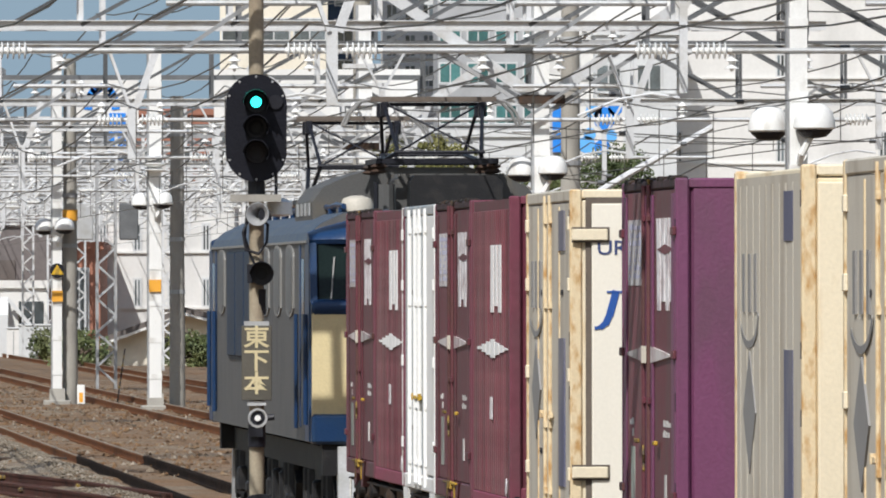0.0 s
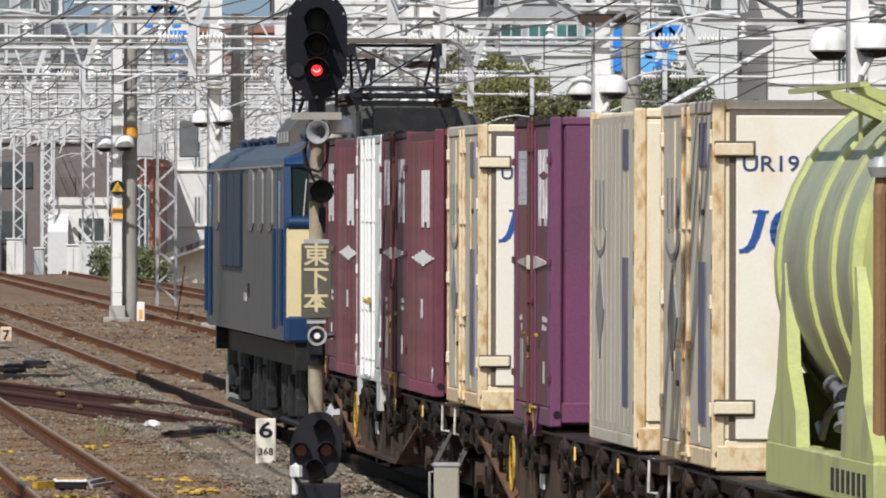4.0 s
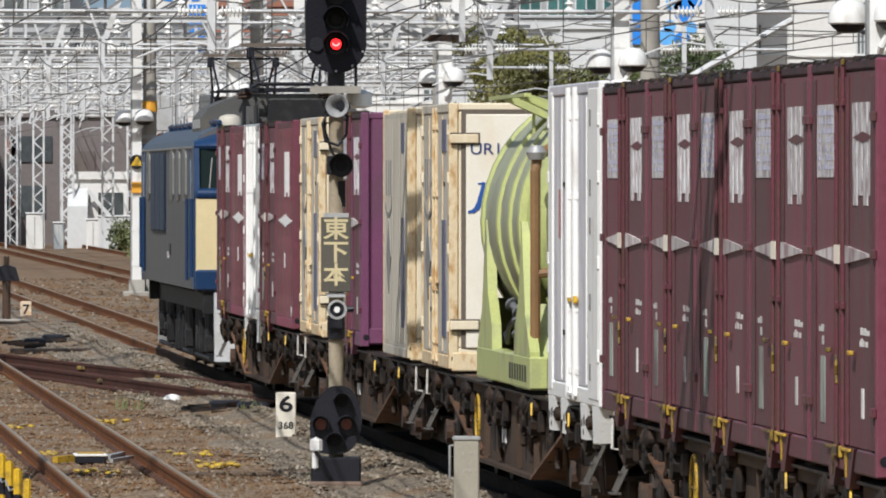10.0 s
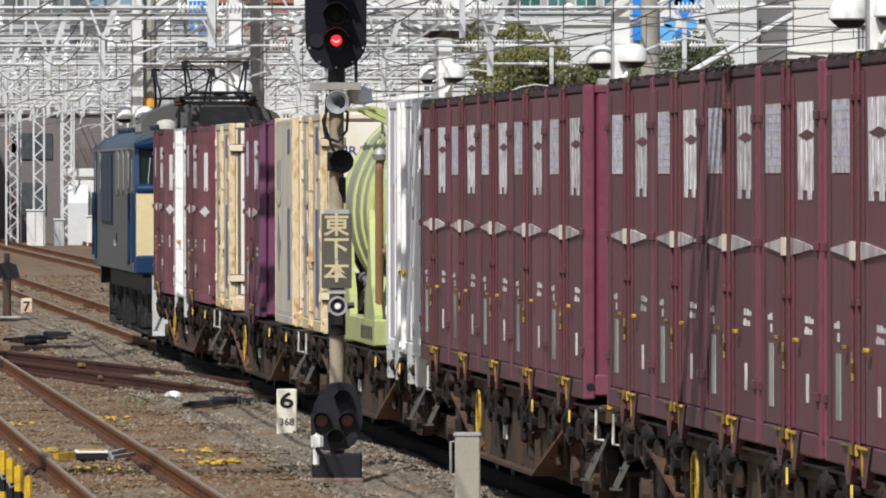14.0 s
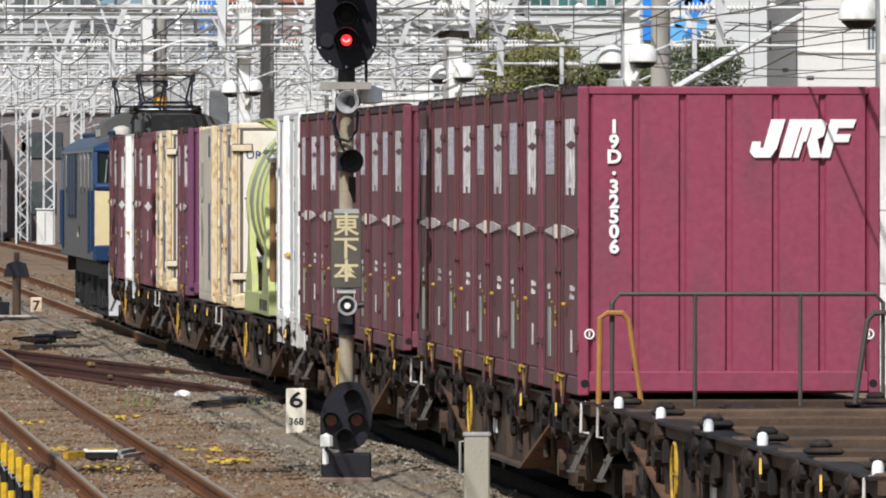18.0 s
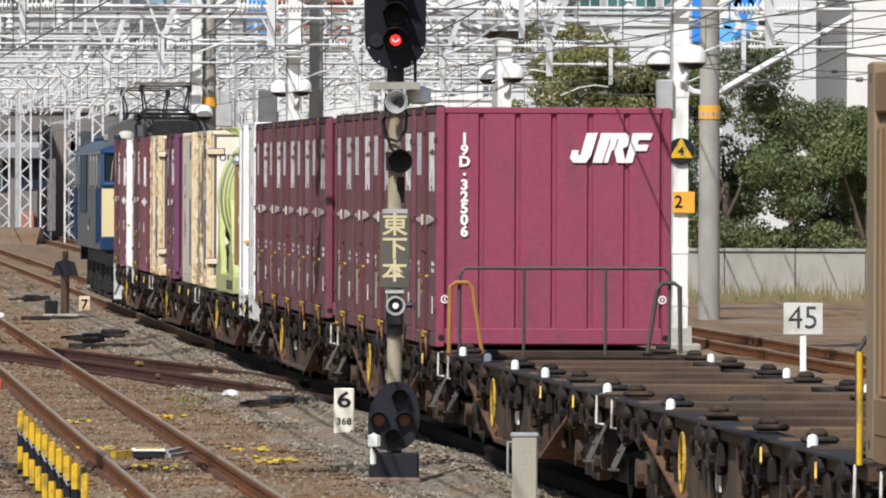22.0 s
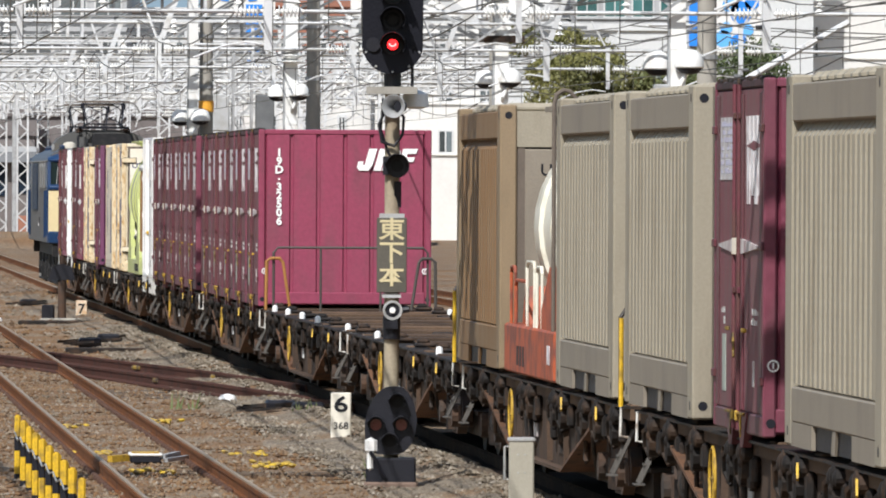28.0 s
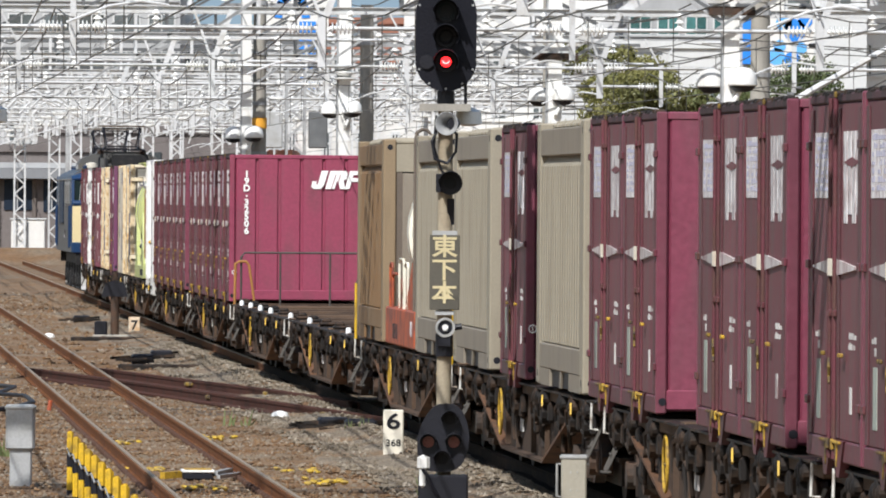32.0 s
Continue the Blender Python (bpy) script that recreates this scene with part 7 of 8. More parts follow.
lm = lattice_mast(7.2, 225.4, 6.6, 0.55, MID)
part("switch_box", Shape().box(-0.95, -0.35, 4.3, -0.4, 0.2, 5.4, c=0.03), GALV, lm)
part("switch_box", Shape().box(0.4, -0.35, 4.3, 0.95, 0.2, 5.4, c=0.03), DARK_STEEL, lm)
for x, y, h in ((11.6, 372, 9), (8.7, 372, 8.3), (6.2, 372, 8.3), (10.5, 412, 8.3), (3.0, 412, 8.3), (-1.0, 412, 8.3), (1.2, 455, 8.3), (5.5, 455, 8.3), (-3.6, 500, 8.3), (4.6, 548, 8.3), (-9.5, 372, 8.3), (-5.0, 333, 8.3), (12.8, 296, 8.3), (13.5, 258, 8.3), (-17, 219, 8.3), (-18, 145, 8.3), (-12.5, 296, 8.3), (-14, 258, 8.3), (-13, 412, 8.3), (-8.5, 455, 8.3), (-14.5, 372, 8.3)):
    lattice_mast(x, y, h)


for b, d in ((-38.4, 456), (-36.1, 452), (-33.4, 458), (-29.3, 436), (-45.3, 452), (-43.2, 450), (-48.7, 452), (-41.2, 453), (-24.2, 440)):
    q = LINE.inverted() @ Vector((d * b / 1000, d, 0))
    lattice_mast(q.x, q.y, 8.3 if b < -30 else 5.6, 0.46)


def sag_wire(x, zs, ys, r=0.012, sag=0.35, steps=6):
    pts = [(x, ys[0], zs)]
    for a, b in zip(ys, ys[1:]):
        pts += [(x, a + (b - a) * i / steps, zs - sag * 4 * (i / steps) * (1 - i / steps)) for i in range(1, steps + 1)]
    return Shape().tube(pts, r, 4)


SPANS = [-60, -10, 44.5, 95, 145, 181, 219, 258, 296, 333, 372, 412, 455, 500, 548]
for tx in TRACKS:
    w = thing("overhead_wire", "dark contact and carrier wires strung along a track", "overhead wire", group="overhead wires", m=LINE)
    part("contact_wire", sag_wire(tx, 4.84, SPANS, 0.011, 0.02, 1), WIRE, w)
    part("carrier_wire", sag_wire(tx + 0.05, 6.05, SPANS, 0.014, 0.55), WIRE, w)
    part("carrier_wire", sag_wire(tx - 0.12, 6.35, SPANS, 0.012, 0.5), WIRE, w)
    for a, b in zip(SPANS[2:8], SPANS[3:9]):
        for i in range(1, 6):
            f = i / 6
            part("dropper", Shape().rod((tx, a + (b - a) * f, 4.84), (tx, a + (b - a) * f, 6.05 - 0.55 * 4 * f * (1 - f)), 0.008, 4), WIRE, w)
for x, z in ((-4.6, 8.6), (-3.9, 8.6), (3.3, 8.9), (4.2, 8.9), (7.6, 9.1), (8.3, 8.6), (9.4, 7.9), (10.4, 8.8), (11.6, 8.2), (12.9, 7.6), (13.4, 9.2), (15.6, 6.2), (16.8, 5.6), (17.6, 7.2)):
    f = thing("feeder_wire", "thin dark feeder cable strung from gantry to gantry", "overhead wire", group="feeder wires", m=LINE)
    part("cable", sag_wire(x, z, SPANS, 0.017, 0.45), WIRE, f)
# cross-span wires with small insulators from post to post
for y, x0, x1, z in ((95.2, 8.72, 17, 4.75), (95.2, 8.72, 20, 5.6), (134, 12.7, 20, 5.3), (145, 9.3, 15, 4.9), (46, 7.3, 14, 5.4), (46, 7.3, 14, 5.9), (97, 9, 18, 6.3), (120, 10, 20, 5.9)):
    f = thing("span_wire", "cross-span wire with small insulators between two posts", "overhead wire", group="span wires", m=LINE)
    pts = [(x0 + (x1 - x0) * i / 8, y, z - 0.25 * 4 * (i / 8) * (1 - i / 8)) for i in range(9)]
    part("cable", Shape().tube(pts, 0.014, 4), WIRE, f)
    for i in (1, 3, 6):
        part("insulator", Shape().rod((pts[i][0] - 0.06, y, pts[i][2]), (pts[i][0] + 0.06, y, pts[i][2]), 0.04, 8), DARK_STEEL, f)


# ---- the town behind, trees and wall ----
def wall_paint(name, colour, spread=0.07):
    return surface(name, colour, 0.8, spread=spread, scale=0.35, grain=5, second=tuple(c * 0.8 for c in colour), amount=0.2, streak=0.8, bump=0.05)


WALL_WHITE = wall_paint("white_render", (0.70, 0.69, 0.665))
WALL_CREAM = wall_paint("cream_render", (0.76, 0.70, 0.58))
WALL_GREY = wall_paint("grey_panel_cladding", (0.42, 0.43, 0.44))
WALL_SHADE = wall_paint("slate_and_shade_cladding", (0.22, 0.23, 0.245))
WALL_LIGHT = wall_paint("light_grey_cladding", (0.60, 0.61, 0.61))
WALL_NAVY = wall_paint("navy_cladding", (0.045, 0.075, 0.13))
WALL_RED = wall_paint("brick_red_tile", (0.34, 0.15, 0.10), 0.15)
WALL_BROWN = wall_paint("dark_brown_roofing", (0.13, 0.11, 0.10), 0.2)
WALL_BEIGE = wall_paint("beige_render", (0.55, 0.49, 0.38))
PANE = surface("distant_window_glass", (0.10, 0.12, 0.13), 0.15, spread=0.4, random_shade=0.6, bump=0, spec=0.8)
TEAL_PANE = surface("teal_window_glass", (0.06, 0.17, 0.17), 0.15, spread=0.3, random_shade=0.4, bump=0)
SIGN_BLUE = surface("blue_sign_paint", (0.015, 0.22, 0.72), 0.5, spread=0.08)
SIGN_PALE = surface("pale_blue_sign_paint", (0.12, 0.42, 0.85), 0.5, spread=0.1)


def building(label, d, b0, b1, top, wall, floors=(), cols=0, depth=25.0, pane=PANE, cap=None, name="apartment_building", w=(0.25, 0.75)):
    """A building at d metres whose front spans bearings b0..b1 up to rise top. floors: rises of window rows (low, high)."""
    t = thing(name, label, "building", group="town buildings", m=Matrix.Translation((d * b0 / 1000, d, 0)))
    W, H = d * (b1 - b0) / 1000, 2.793 + d * top / 1000
    part("wall", Shape().box(0, 0, -0.5, W, depth, H), wall, t)
    part("parapet", Shape().box(-0.15, -0.15, H, W + 0.15, depth, H + 0.35), cap or wall, t)
    for lo, hi in floors:
        z0, z1 = 2.793 + d * lo / 1000, 2.793 + d * hi / 1000
        part("sill", Shape().box(0.1, -0.12, z0 - 0.18, W - 0.1, 0.0, z0 - 0.08), cap or wall, t)
        for k in range(cols):
            x0, x1 = W * (k + w[0]) / cols, W * (k + w[1]) / cols
            win = part("window", Shape().box(x0 - 0.1, -0.06, z0 - 0.1, x1 + 0.1, -0.004, z1 + 0.1), WALL_LIGHT, t)
            part("pane", Shape().box(x0, -0.075, z0, (x0 + x1) / 2 - 0.04, -0.05, z1), pane, win)
            part("pane", Shape().box((x0 + x1) / 2 + 0.04, -0.075, z0, x1, -0.05, z1), pane, win)
    return t


building("tall white apartment block with recessed dark balconies", 640, -10.4, 0.2, 45, WALL_CREAM, [(24.6 + 4.2 * k, 26.6 + 4.2 * k) for k in range(5)], 3, w=(0.08, 0.92))
building("navy clad office block", 660, 0.2, 3.4, 46, WALL_NAVY, [(12 + 4 * k, 14.5 + 4 * k) for k in range(8)], 1)
building("light grey tower with narrow windows", 690, 5.6, 11, 40, WALL_LIGHT, [(20 + 3 * k, 22 + 3 * k) for k in range(5)], 3)
building("grey office block with teal windows", 600, 11, 22, 38, WALL_GREY, [(8.4 + 4.0 * k, 10.2 + 4.0 * k) for k in range(7)], 4, pane=TEAL_PANE, w=(0.1, 0.8))
building("large plain white hall with few grey windows", 540, 21.5, 72, 42, WALL_WHITE, [(12.6, 15.4), (21, 23), (29, 31)], 5, w=(0.27, 0.33))
building("white hall wing with broad grey bands", 536, 26.5, 34.5, 25, WALL_LIGHT, [(19.5, 22.0)], 2, w=(0.05, 0.6))
building("white low commercial building", 520, -11, 9, 21, WALL_WHITE, [(13, 15), (8, 10), (3, 5)], 5, w=(0.2, 0.5))
building("white low commercial building beside the line", 500, 4, 21.5, 15, WALL_LIGHT, [(9.5, 12)], 4, w=(0.15, 0.75))
building("brick red building with a flat roof", 560, -25.5, -9, 17.2, WALL_RED, [(11.5, 13.8), (7, 9)], 5, w=(0.3, 0.7))
building("white house with small windows", 470, -22.5, -9, 9.6, WALL_WHITE, [(4.0, 6.4), (-1.5, 1.0)], 4, w=(0.1, 0.24), name="house")
building("brick red shop house", 455, -25.4, -22.2, 4.0, WALL_RED, [(-4.0, 2.0)], 1, name="house", w=(0.1, 0.6))
WALL_DUSK = wall_paint("dull_brown_grey_cladding", (0.165, 0.145, 0.14), 0.18)
shed = building("small white works shed with a dark opening", 452, -33.2, -27.4, 0.2, WALL_WHITE, [], 0, name="house", depth=6)
part("opening", Shape().box(1.35, -0.05, 0.9, 2.45, -0.004, 2.3), PANE, shed, "dark shed opening")
part("lean_to", Shape().prism([(-0.9, -0.4), (-0.05, -0.4), (-0.05, 2.5), (-0.9, 1.7)], 0.0, 0.9), WALL_LIGHT, shed)
part("ramp", Shape().bar((0.9, -0.5, 2.4), (2.6, -0.5, 0.4), 0.12, 0.16), WALL_LIGHT, shed, "sloping white chute")
ware = building("dull brown warehouse with dark openings and red awnings", 474, -47, -26, 6.3, WALL_DUSK, [], 0)
for xa, za, wd, hh, mat in ((3.9, 3.7, 1.9, 1.2, PANE), (4.2, 1.1, 1.3, 1.5, PANE), (0.5, 3.6, 1.6, 1.1, PANE), (6.6, 2.9, 1.2, 1.3, WALL_BROWN), (3.7, 4.0, 0.5, 0.7, WALL_RED), (3.8, 1.6, 0.55, 0.5, WALL_RED), (8.2, 0.9, 0.7, 1.8, WALL_RED)):
    part("opening", Shape().box(xa, -0.08, za, xa + wd, -0.004, za + hh), mat, ware)
station = building("dull brown station building with a dark glazed upper floor", 466, -66, -42, 4.4, WALL_DUSK, [], 0, depth=8)
part("roof_edge", Shape().box(-0.2, -0.5, 4.1, 11.4, 0.0, 4.35), WALL_GREY, station, "pale roof edge")
# dark band paints the shade under the station's eaves
part("eave_band", Shape().box(-0.2, -0.9, 3.62, 11.4, -0.02, 4.08), WALL_SHADE, station, "eaves band coloured dark as if in shade")
r = random.Random(77)
x0 = 0.3
while x0 < 10.4:
    wd = r.uniform(0.7, 1.5)
    part("opening", Shape().box(x0, -0.06, r.uniform(2.0, 2.2), x0 + wd, -0.004, 3.55), LOUVRE_NAVY, station, "dark glazed opening")
    part("pillar", Shape().box(x0 + wd, -0.12, 0.3, x0 + wd + r.uniform(0.15, 0.45), -0.004, 3.6), WALL_BROWN if r.random() < 0.5 else WALL_DUSK, station)
    if r.random() < 0.7:
        part("mullion", Shape().box(x0 + wd * 0.45, -0.09, 2.2, x0 + wd * 0.45 + 0.06, -0.061, 3.55), WALL_GREY, station)
    if r.random() < 0.6:
        part("bench", Shape().box(x0 + 0.1, -0.6, 0.4, x0 + 0.1 + wd * 0.5, -0.15, r.uniform(0.9, 1.5), c=0.03), r.choice((WALL_LIGHT, WALL_SHADE, WALL_RED)), station)
    x0 += wd + r.uniform(0.3, 0.7)
far_bank = Shape().prism([(440, -0.4), (449.5, -0.4), (449.5, 0.45), (446, 0.55)], -34.0, -18.6)
tagged(part("far_bank", far_bank, BALLAST), "low brown gravel bank before the station", "bank", kind="structure")
grey_post = thing("steel_post", "plain grey steel post beside a lattice mast", "post", m=Matrix.Translation((-0.0439 * 450, 450, 0)))
part("shaft", Shape().rod((0, 0, -0.3), (0, 0, 8.0), 0.14, 10), MID, grey_post)
for b, d, wd, hh, mat, lab in ((-37.3, 448, 0.75, 1.35, WALL_WHITE, "white cabinet beside the far tracks"), (-34.6, 446, 0.45, 0.95, BLUEGREY, "blue-grey cabinet beside the far tracks"), (-31.4, 444, 0.6, 1.1, WALL_WHITE, "white cabinet beside the far tracks"), (-49.5, 452, 1.5, 1.75, WALL_WHITE, "white parked van body behind the tracks"), (-30.2, 440, 1.5, 1.25, WALL_LIGHT, "pale grey container hut beside the far tracks")):
    hut = thing("relay_cabinet", lab, "cabinet", group="far cabinets", m=Matrix.Translation((d * b / 1000, d, 0)))
    part("case", Shape().box(0, 0, -0.4, wd, 0.8, hh, c=0.03), mat, hut)
    part("roof", Shape().box(-0.05, -0.05, hh, wd + 0.05, 0.85, hh + 0.08, c=0.02), WALL_LIGHT, hut)
    part("door_gap", Shape().box(wd * 0.48, -0.012, 0.0, wd * 0.52, -0.003, hh - 0.1), WALL_SHADE, hut)
building("dull grey apartment block with rows of windows", 600, -64, -33, 22, WALL_GREY, [(1.5 + 3.6 * k, 3.5 + 3.6 * k) for k in range(6)], 9, w=(0.12, 0.82))
building("white office block over the roofs", 610, -33, -24, 16.5, WALL_WHITE, [(9, 10.6), (12.6, 14.4)], 4, w=(0.2, 0.7))

# cream house with a gabled roof
gh = thing("house", "cream rendered house with a grey gabled roof", "building", group="town buildings", m=Matrix.Translation((-5.9, 400, 0)))
part("wall", Shape().prism([(-3.4, -0.5), (2.7, -0.5), (2.7, 0.85), (-0.3, 1.95), (-3.4, 1.15)], 0, 9, pose(0, 0, 0, 0, 0, 90)), WALL_CREAM, gh)
for a, b in (((-2.95, 0.80), (0.38, 2.02)), ((0.30, 2.02), (3.6, 1.18))):
    part("roof", Shape().bar((a[0], -0.3, a[1]), (b[0], -0.3, b[1]), 0.9, 0.22), WALL_BROWN, gh)
    part("bargeboard", Shape().bar((a[0], -0.80, a[1] - 0.16), (b[0], -0.80, b[1] - 0.16), 0.06, 0.10), WALL_WHITE, gh)
part("window", Shape().box(-0.5, -0.04, 0.4, 0.3, 0.01, 0.95), PANE, gh)

# billboards
bb = thing("billboard", "tall blue sign board on a building", "sign", m=Matrix.Translation(spot(480, 22.3, 13.5)))
part("board", Shape().box(0, 0, 0, 0.70, 0.3, 2.9), SIGN_BLUE, bb)
part("cap", Shape().box(0, -0.02, 2.9, 1.5, 0.3, 3.1), YELLOW, bb)
part("bracket", Shape().box(-0.1, 0.3, -12, 0.8, 0.6, 2.0), WALL_GREY, bb)
b2 = thing("billboard", "white sign board with blue abstract shapes", "sign", m=Matrix.Translation(spot(480, 24.9, 13.2)))
part("board", Shape().box(0, 0, 0, 2.1, 0.2, 2.7), WALL_WHITE, b2)
for x, z, r, mat in ((0.35, 0.5, 0.42, SIGN_PALE), (1.1, 0.35, 0.4, SIGN_BLUE), (1.5, 0.9, 0.3, SIGN_PALE), (1.2, 1.75, 0.55, SIGN_BLUE), (0.7, 2.1, 0.4, SIGN_PALE), (1.7, 2.2, 0.35, SIGN_BLUE), (0.5, 1.0, 0.3, SIGN_PALE)):
    part("shape", Shape().rod((x, -0.03, z), (x, 0.02, z), r, 9), mat, b2)
part("bracket", Shape().box(0.2, 0.3, -12, 1.8, 0.8, 2.0), WALL_GREY, b2)
b3 = thing("billboard", "white roof sign with a blue arch", "sign", m=Matrix.Translation(spot(555, -24.9, 17.4)))
part("board", Shape().box(0, 0, -1.0, 3.6, 0.2, 2.0), WALL_WHITE, b3)
arch = Shape().ribbon([(1.6 + 0.75 * math.cos(math.pi * i / 10), 0.3 + 1.1 * math.sin(math.pi * i / 10)) for i in range(11)], 0.45, "y", -0.05)
part("arch", arch, SIGN_BLUE, b3)
part("banner", Shape().box(2.0, -0.05, -4.5, 2.9, 0.0, 0.0), SIGN_BLUE, b3)
part("bracket", Shape().box(0.2, 0.3, -16, 3.3, 0.8, 1.0), WALL_GREY, b3)

# boundary wall behind the farther tracks
wl = thing("boundary_wall", "stained grey concrete wall along the line", "wall", kind="structure")
for k in range(8):
    x = 1.2 + k * 1.72
    part("panel", Shape().box(x, 248, -0.4, x + 1.70, 248.2, 1.02, c=0.015), CONCRETE, wl)
    part("coping", Shape().box(x, 247.95, 1.02, x + 1.70, 248.25, 1.10, c=0.01), CONCRETE, wl)

LEAF = surface("sunlit_foliage", (0.150, 0.165, 0.058), 0.6, spread=0.45, scale=0.8, grain=5, second=(0.07, 0.095, 0.036), amount=0.5, random_shade=0.2, bump=0.0)
LEAF_OLIVE = surface("olive_foliage", (0.21, 0.20, 0.065), 0.6, spread=0.4, scale=0.8, grain=5, second=(0.10, 0.11, 0.035), amount=0.4, random_shade=0.2, bump=0.0)
BARK = surface("grey_brown_bark", (0.12, 0.09, 0.065), 0.9, spread=0.3)


def tree(x, y, h, spread_x, seed, low=0.3, n=36000, size=0.062, leaf=None):
    rnd = random.Random(seed)
    leaf = leaf or LEAF
    t = thing("tree", "broad evergreen tree with dense dark green leaves", "tree", group="trees behind the wall", m=Matrix.Translation((x, y, 0)))
    part("trunk", Shape().rod((0, 0, -0.3), (0.1, 0, h * 0.45), 0.22, 10, 0.13), BARK, t)
    clumps = []
    for k in range(40):
        a, f = rnd.uniform(0, 2 * math.pi), rnd.uniform(0, 1)
        z = low + (h - low) * f
        r = spread_x * (0.35 + 0.65 * math.sin(math.pi * min(1, 0.18 + 0.82 * (1 - f)) * 0.62 + 0.35)) * rnd.uniform(0.3, 0.95)
        clumps.append((r * math.cos(a), 0.8 * r * math.sin(a), z, rnd.uniform(0.55, 1.0) * spread_x * 0.36))
    for k in range(7):
        c = clumps[k * 3]
        part("limb", Shape().rod((0, 0, h * (0.2 + 0.04 * k)), (c[0] * 0.8, c[1] * 0.8, c[2]), 0.08, 6, 0.03), BARK, t)
    rs = np.random.RandomState(seed)
    cl = np.array(clumps)[rs.randint(0, len(clumps), n)]
    v = rs.normal(size=(n, 3))
    v *= (cl[:, 3] * rs.uniform(0.55, 1.12, n) / np.linalg.norm(v, axis=1))[:, None]
    pos = cl[:, :3] + v * (1, 1, 0.75)
    u = rs.normal(size=(n, 3)) * (1, 1, 0.6)
    u /= np.linalg.norm(u, axis=1)[:, None]
    q = np.cross(u, rs.normal(size=(n, 3)))
    q /= np.linalg.norm(q, axis=1)[:, None]
    w = np.cross(u, q)
    e, g = (size * rs.uniform(0.6, 1.3, n))[:, None], (size * rs.uniform(0.35, 0.6, n))[:, None]
    vs = np.stack([pos - q * e, pos + w * g, pos + q * e, pos - w * g], 1).reshape(-1, 3)
    me = bpy.data.meshes.new("crown")
    me.from_pydata(vs.tolist(), [], np.arange(4 * n).reshape(-1, 4).tolist())
    me.materials.append(leaf)
    part("crown", me, leaf, t)
    return t


tree(2.6, 268, 6.9, 2.2, 1, leaf=LEAF_OLIVE)
tree(4.3, 262, 5.6, 1.5, 2, leaf=LEAF_OLIVE)
tree(6.6, 262, 6.0, 2.4, 3)
tree(8.6, 268, 4.6, 1.9, 4)
tree(10.4, 262, 4.4, 1.8, 5)
tree(11.8, 290, 4.6, 2.0, 6)
for k, (b, d) in enumerate(((-24.2, 395), (-12.8, 392), (-11.6, 392), (-26.5, 430))):
    tree(d * b / 1000, d, 1.0, 1.3, 20 + k, low=-0.1, n=2500, size=0.09)

# hazy blue sky low over the town
HAZE = bpy.data.materials.new("hazy_sky")
HAZE.use_nodes = True
hn = HAZE.node_tree
hb = hn.nodes["Principled BSDF"]
hb.inputs["Base Color"].default_value, hb.inputs["Roughness"].default_value = (0, 0, 0, 1), 1.0
hb.inputs["Emission Color"].default_value, hb.inputs["Emission Strength"].default_value = (0.26, 0.37, 0.47, 1), 1.0
hz = part("backdrop", Shape().box(-1500, 3600, -20, 1500, 3604, 420), HAZE)
tagged(hz, "hazy blue sky low over the town", "sky", kind="structure")


# ---- turnout and ground clutter ----
xo = thing("crossover_track", "rusty turnout rails with guard rails crossing to the main line", "railway track", kind="structure")
for pts in (((-2.42, 87.8, 0.0), (-1.30, 77.8, 0.0), (-0.40, 70.4, 0.0), (0.42, 61.0, 0.0)), ((-3.50, 87.0, 0.0), (-1.80, 71.8, 0.0), (-0.72, 61.3, 0.0), (0.42, 49.5, 0.0))):
    part("rail", rail_shapes(list(pts))[1], TURNOUT_RUST, xo)
    part("rail_flange", Shape().bar(at(pts[0][0], pts[0][1], -0.155), at(pts[1][0], pts[1][1], -0.155), 0.42, 0.03).bar(at(pts[1][0], pts[1][1], -0.155), at(pts[2][0], pts[2][1], -0.155), 0.42, 0.03).bar(at(pts[2][0], pts[2][1], -0.155), at(pts[3][0], pts[3][1], -0.155), 0.42, 0.03), TURNOUT_RUST, xo)
    part("guard_rail", rail_shapes([(a + 0.13, b, c - 0.01) for a, b, c in pts])[1], TURNOUT_RUST, xo, "rusted guard rail")
for k in range(22):
    y = 53 + k * 1.5
    x = -0.05 - 0.096 * (y - 56)
    part("timber", Shape().box(-1.25, -0.12, -0.28, 1.25, 0.12, -0.13, c=0.015), SLEEPER, xo, m=on_line(x, y, -0.05, random.uniform(-2, 2)))
for y, x in ((77.0, -1.2), (69.8, -0.30), (55.5, -0.15), (67.0, -1.25)):
    part("rail_chair", Shape().box(-0.12, -0.2, -0.12, 0.12, 0.2, -0.05, c=0.02), OCHRE, xo, m=on_line(x, y))

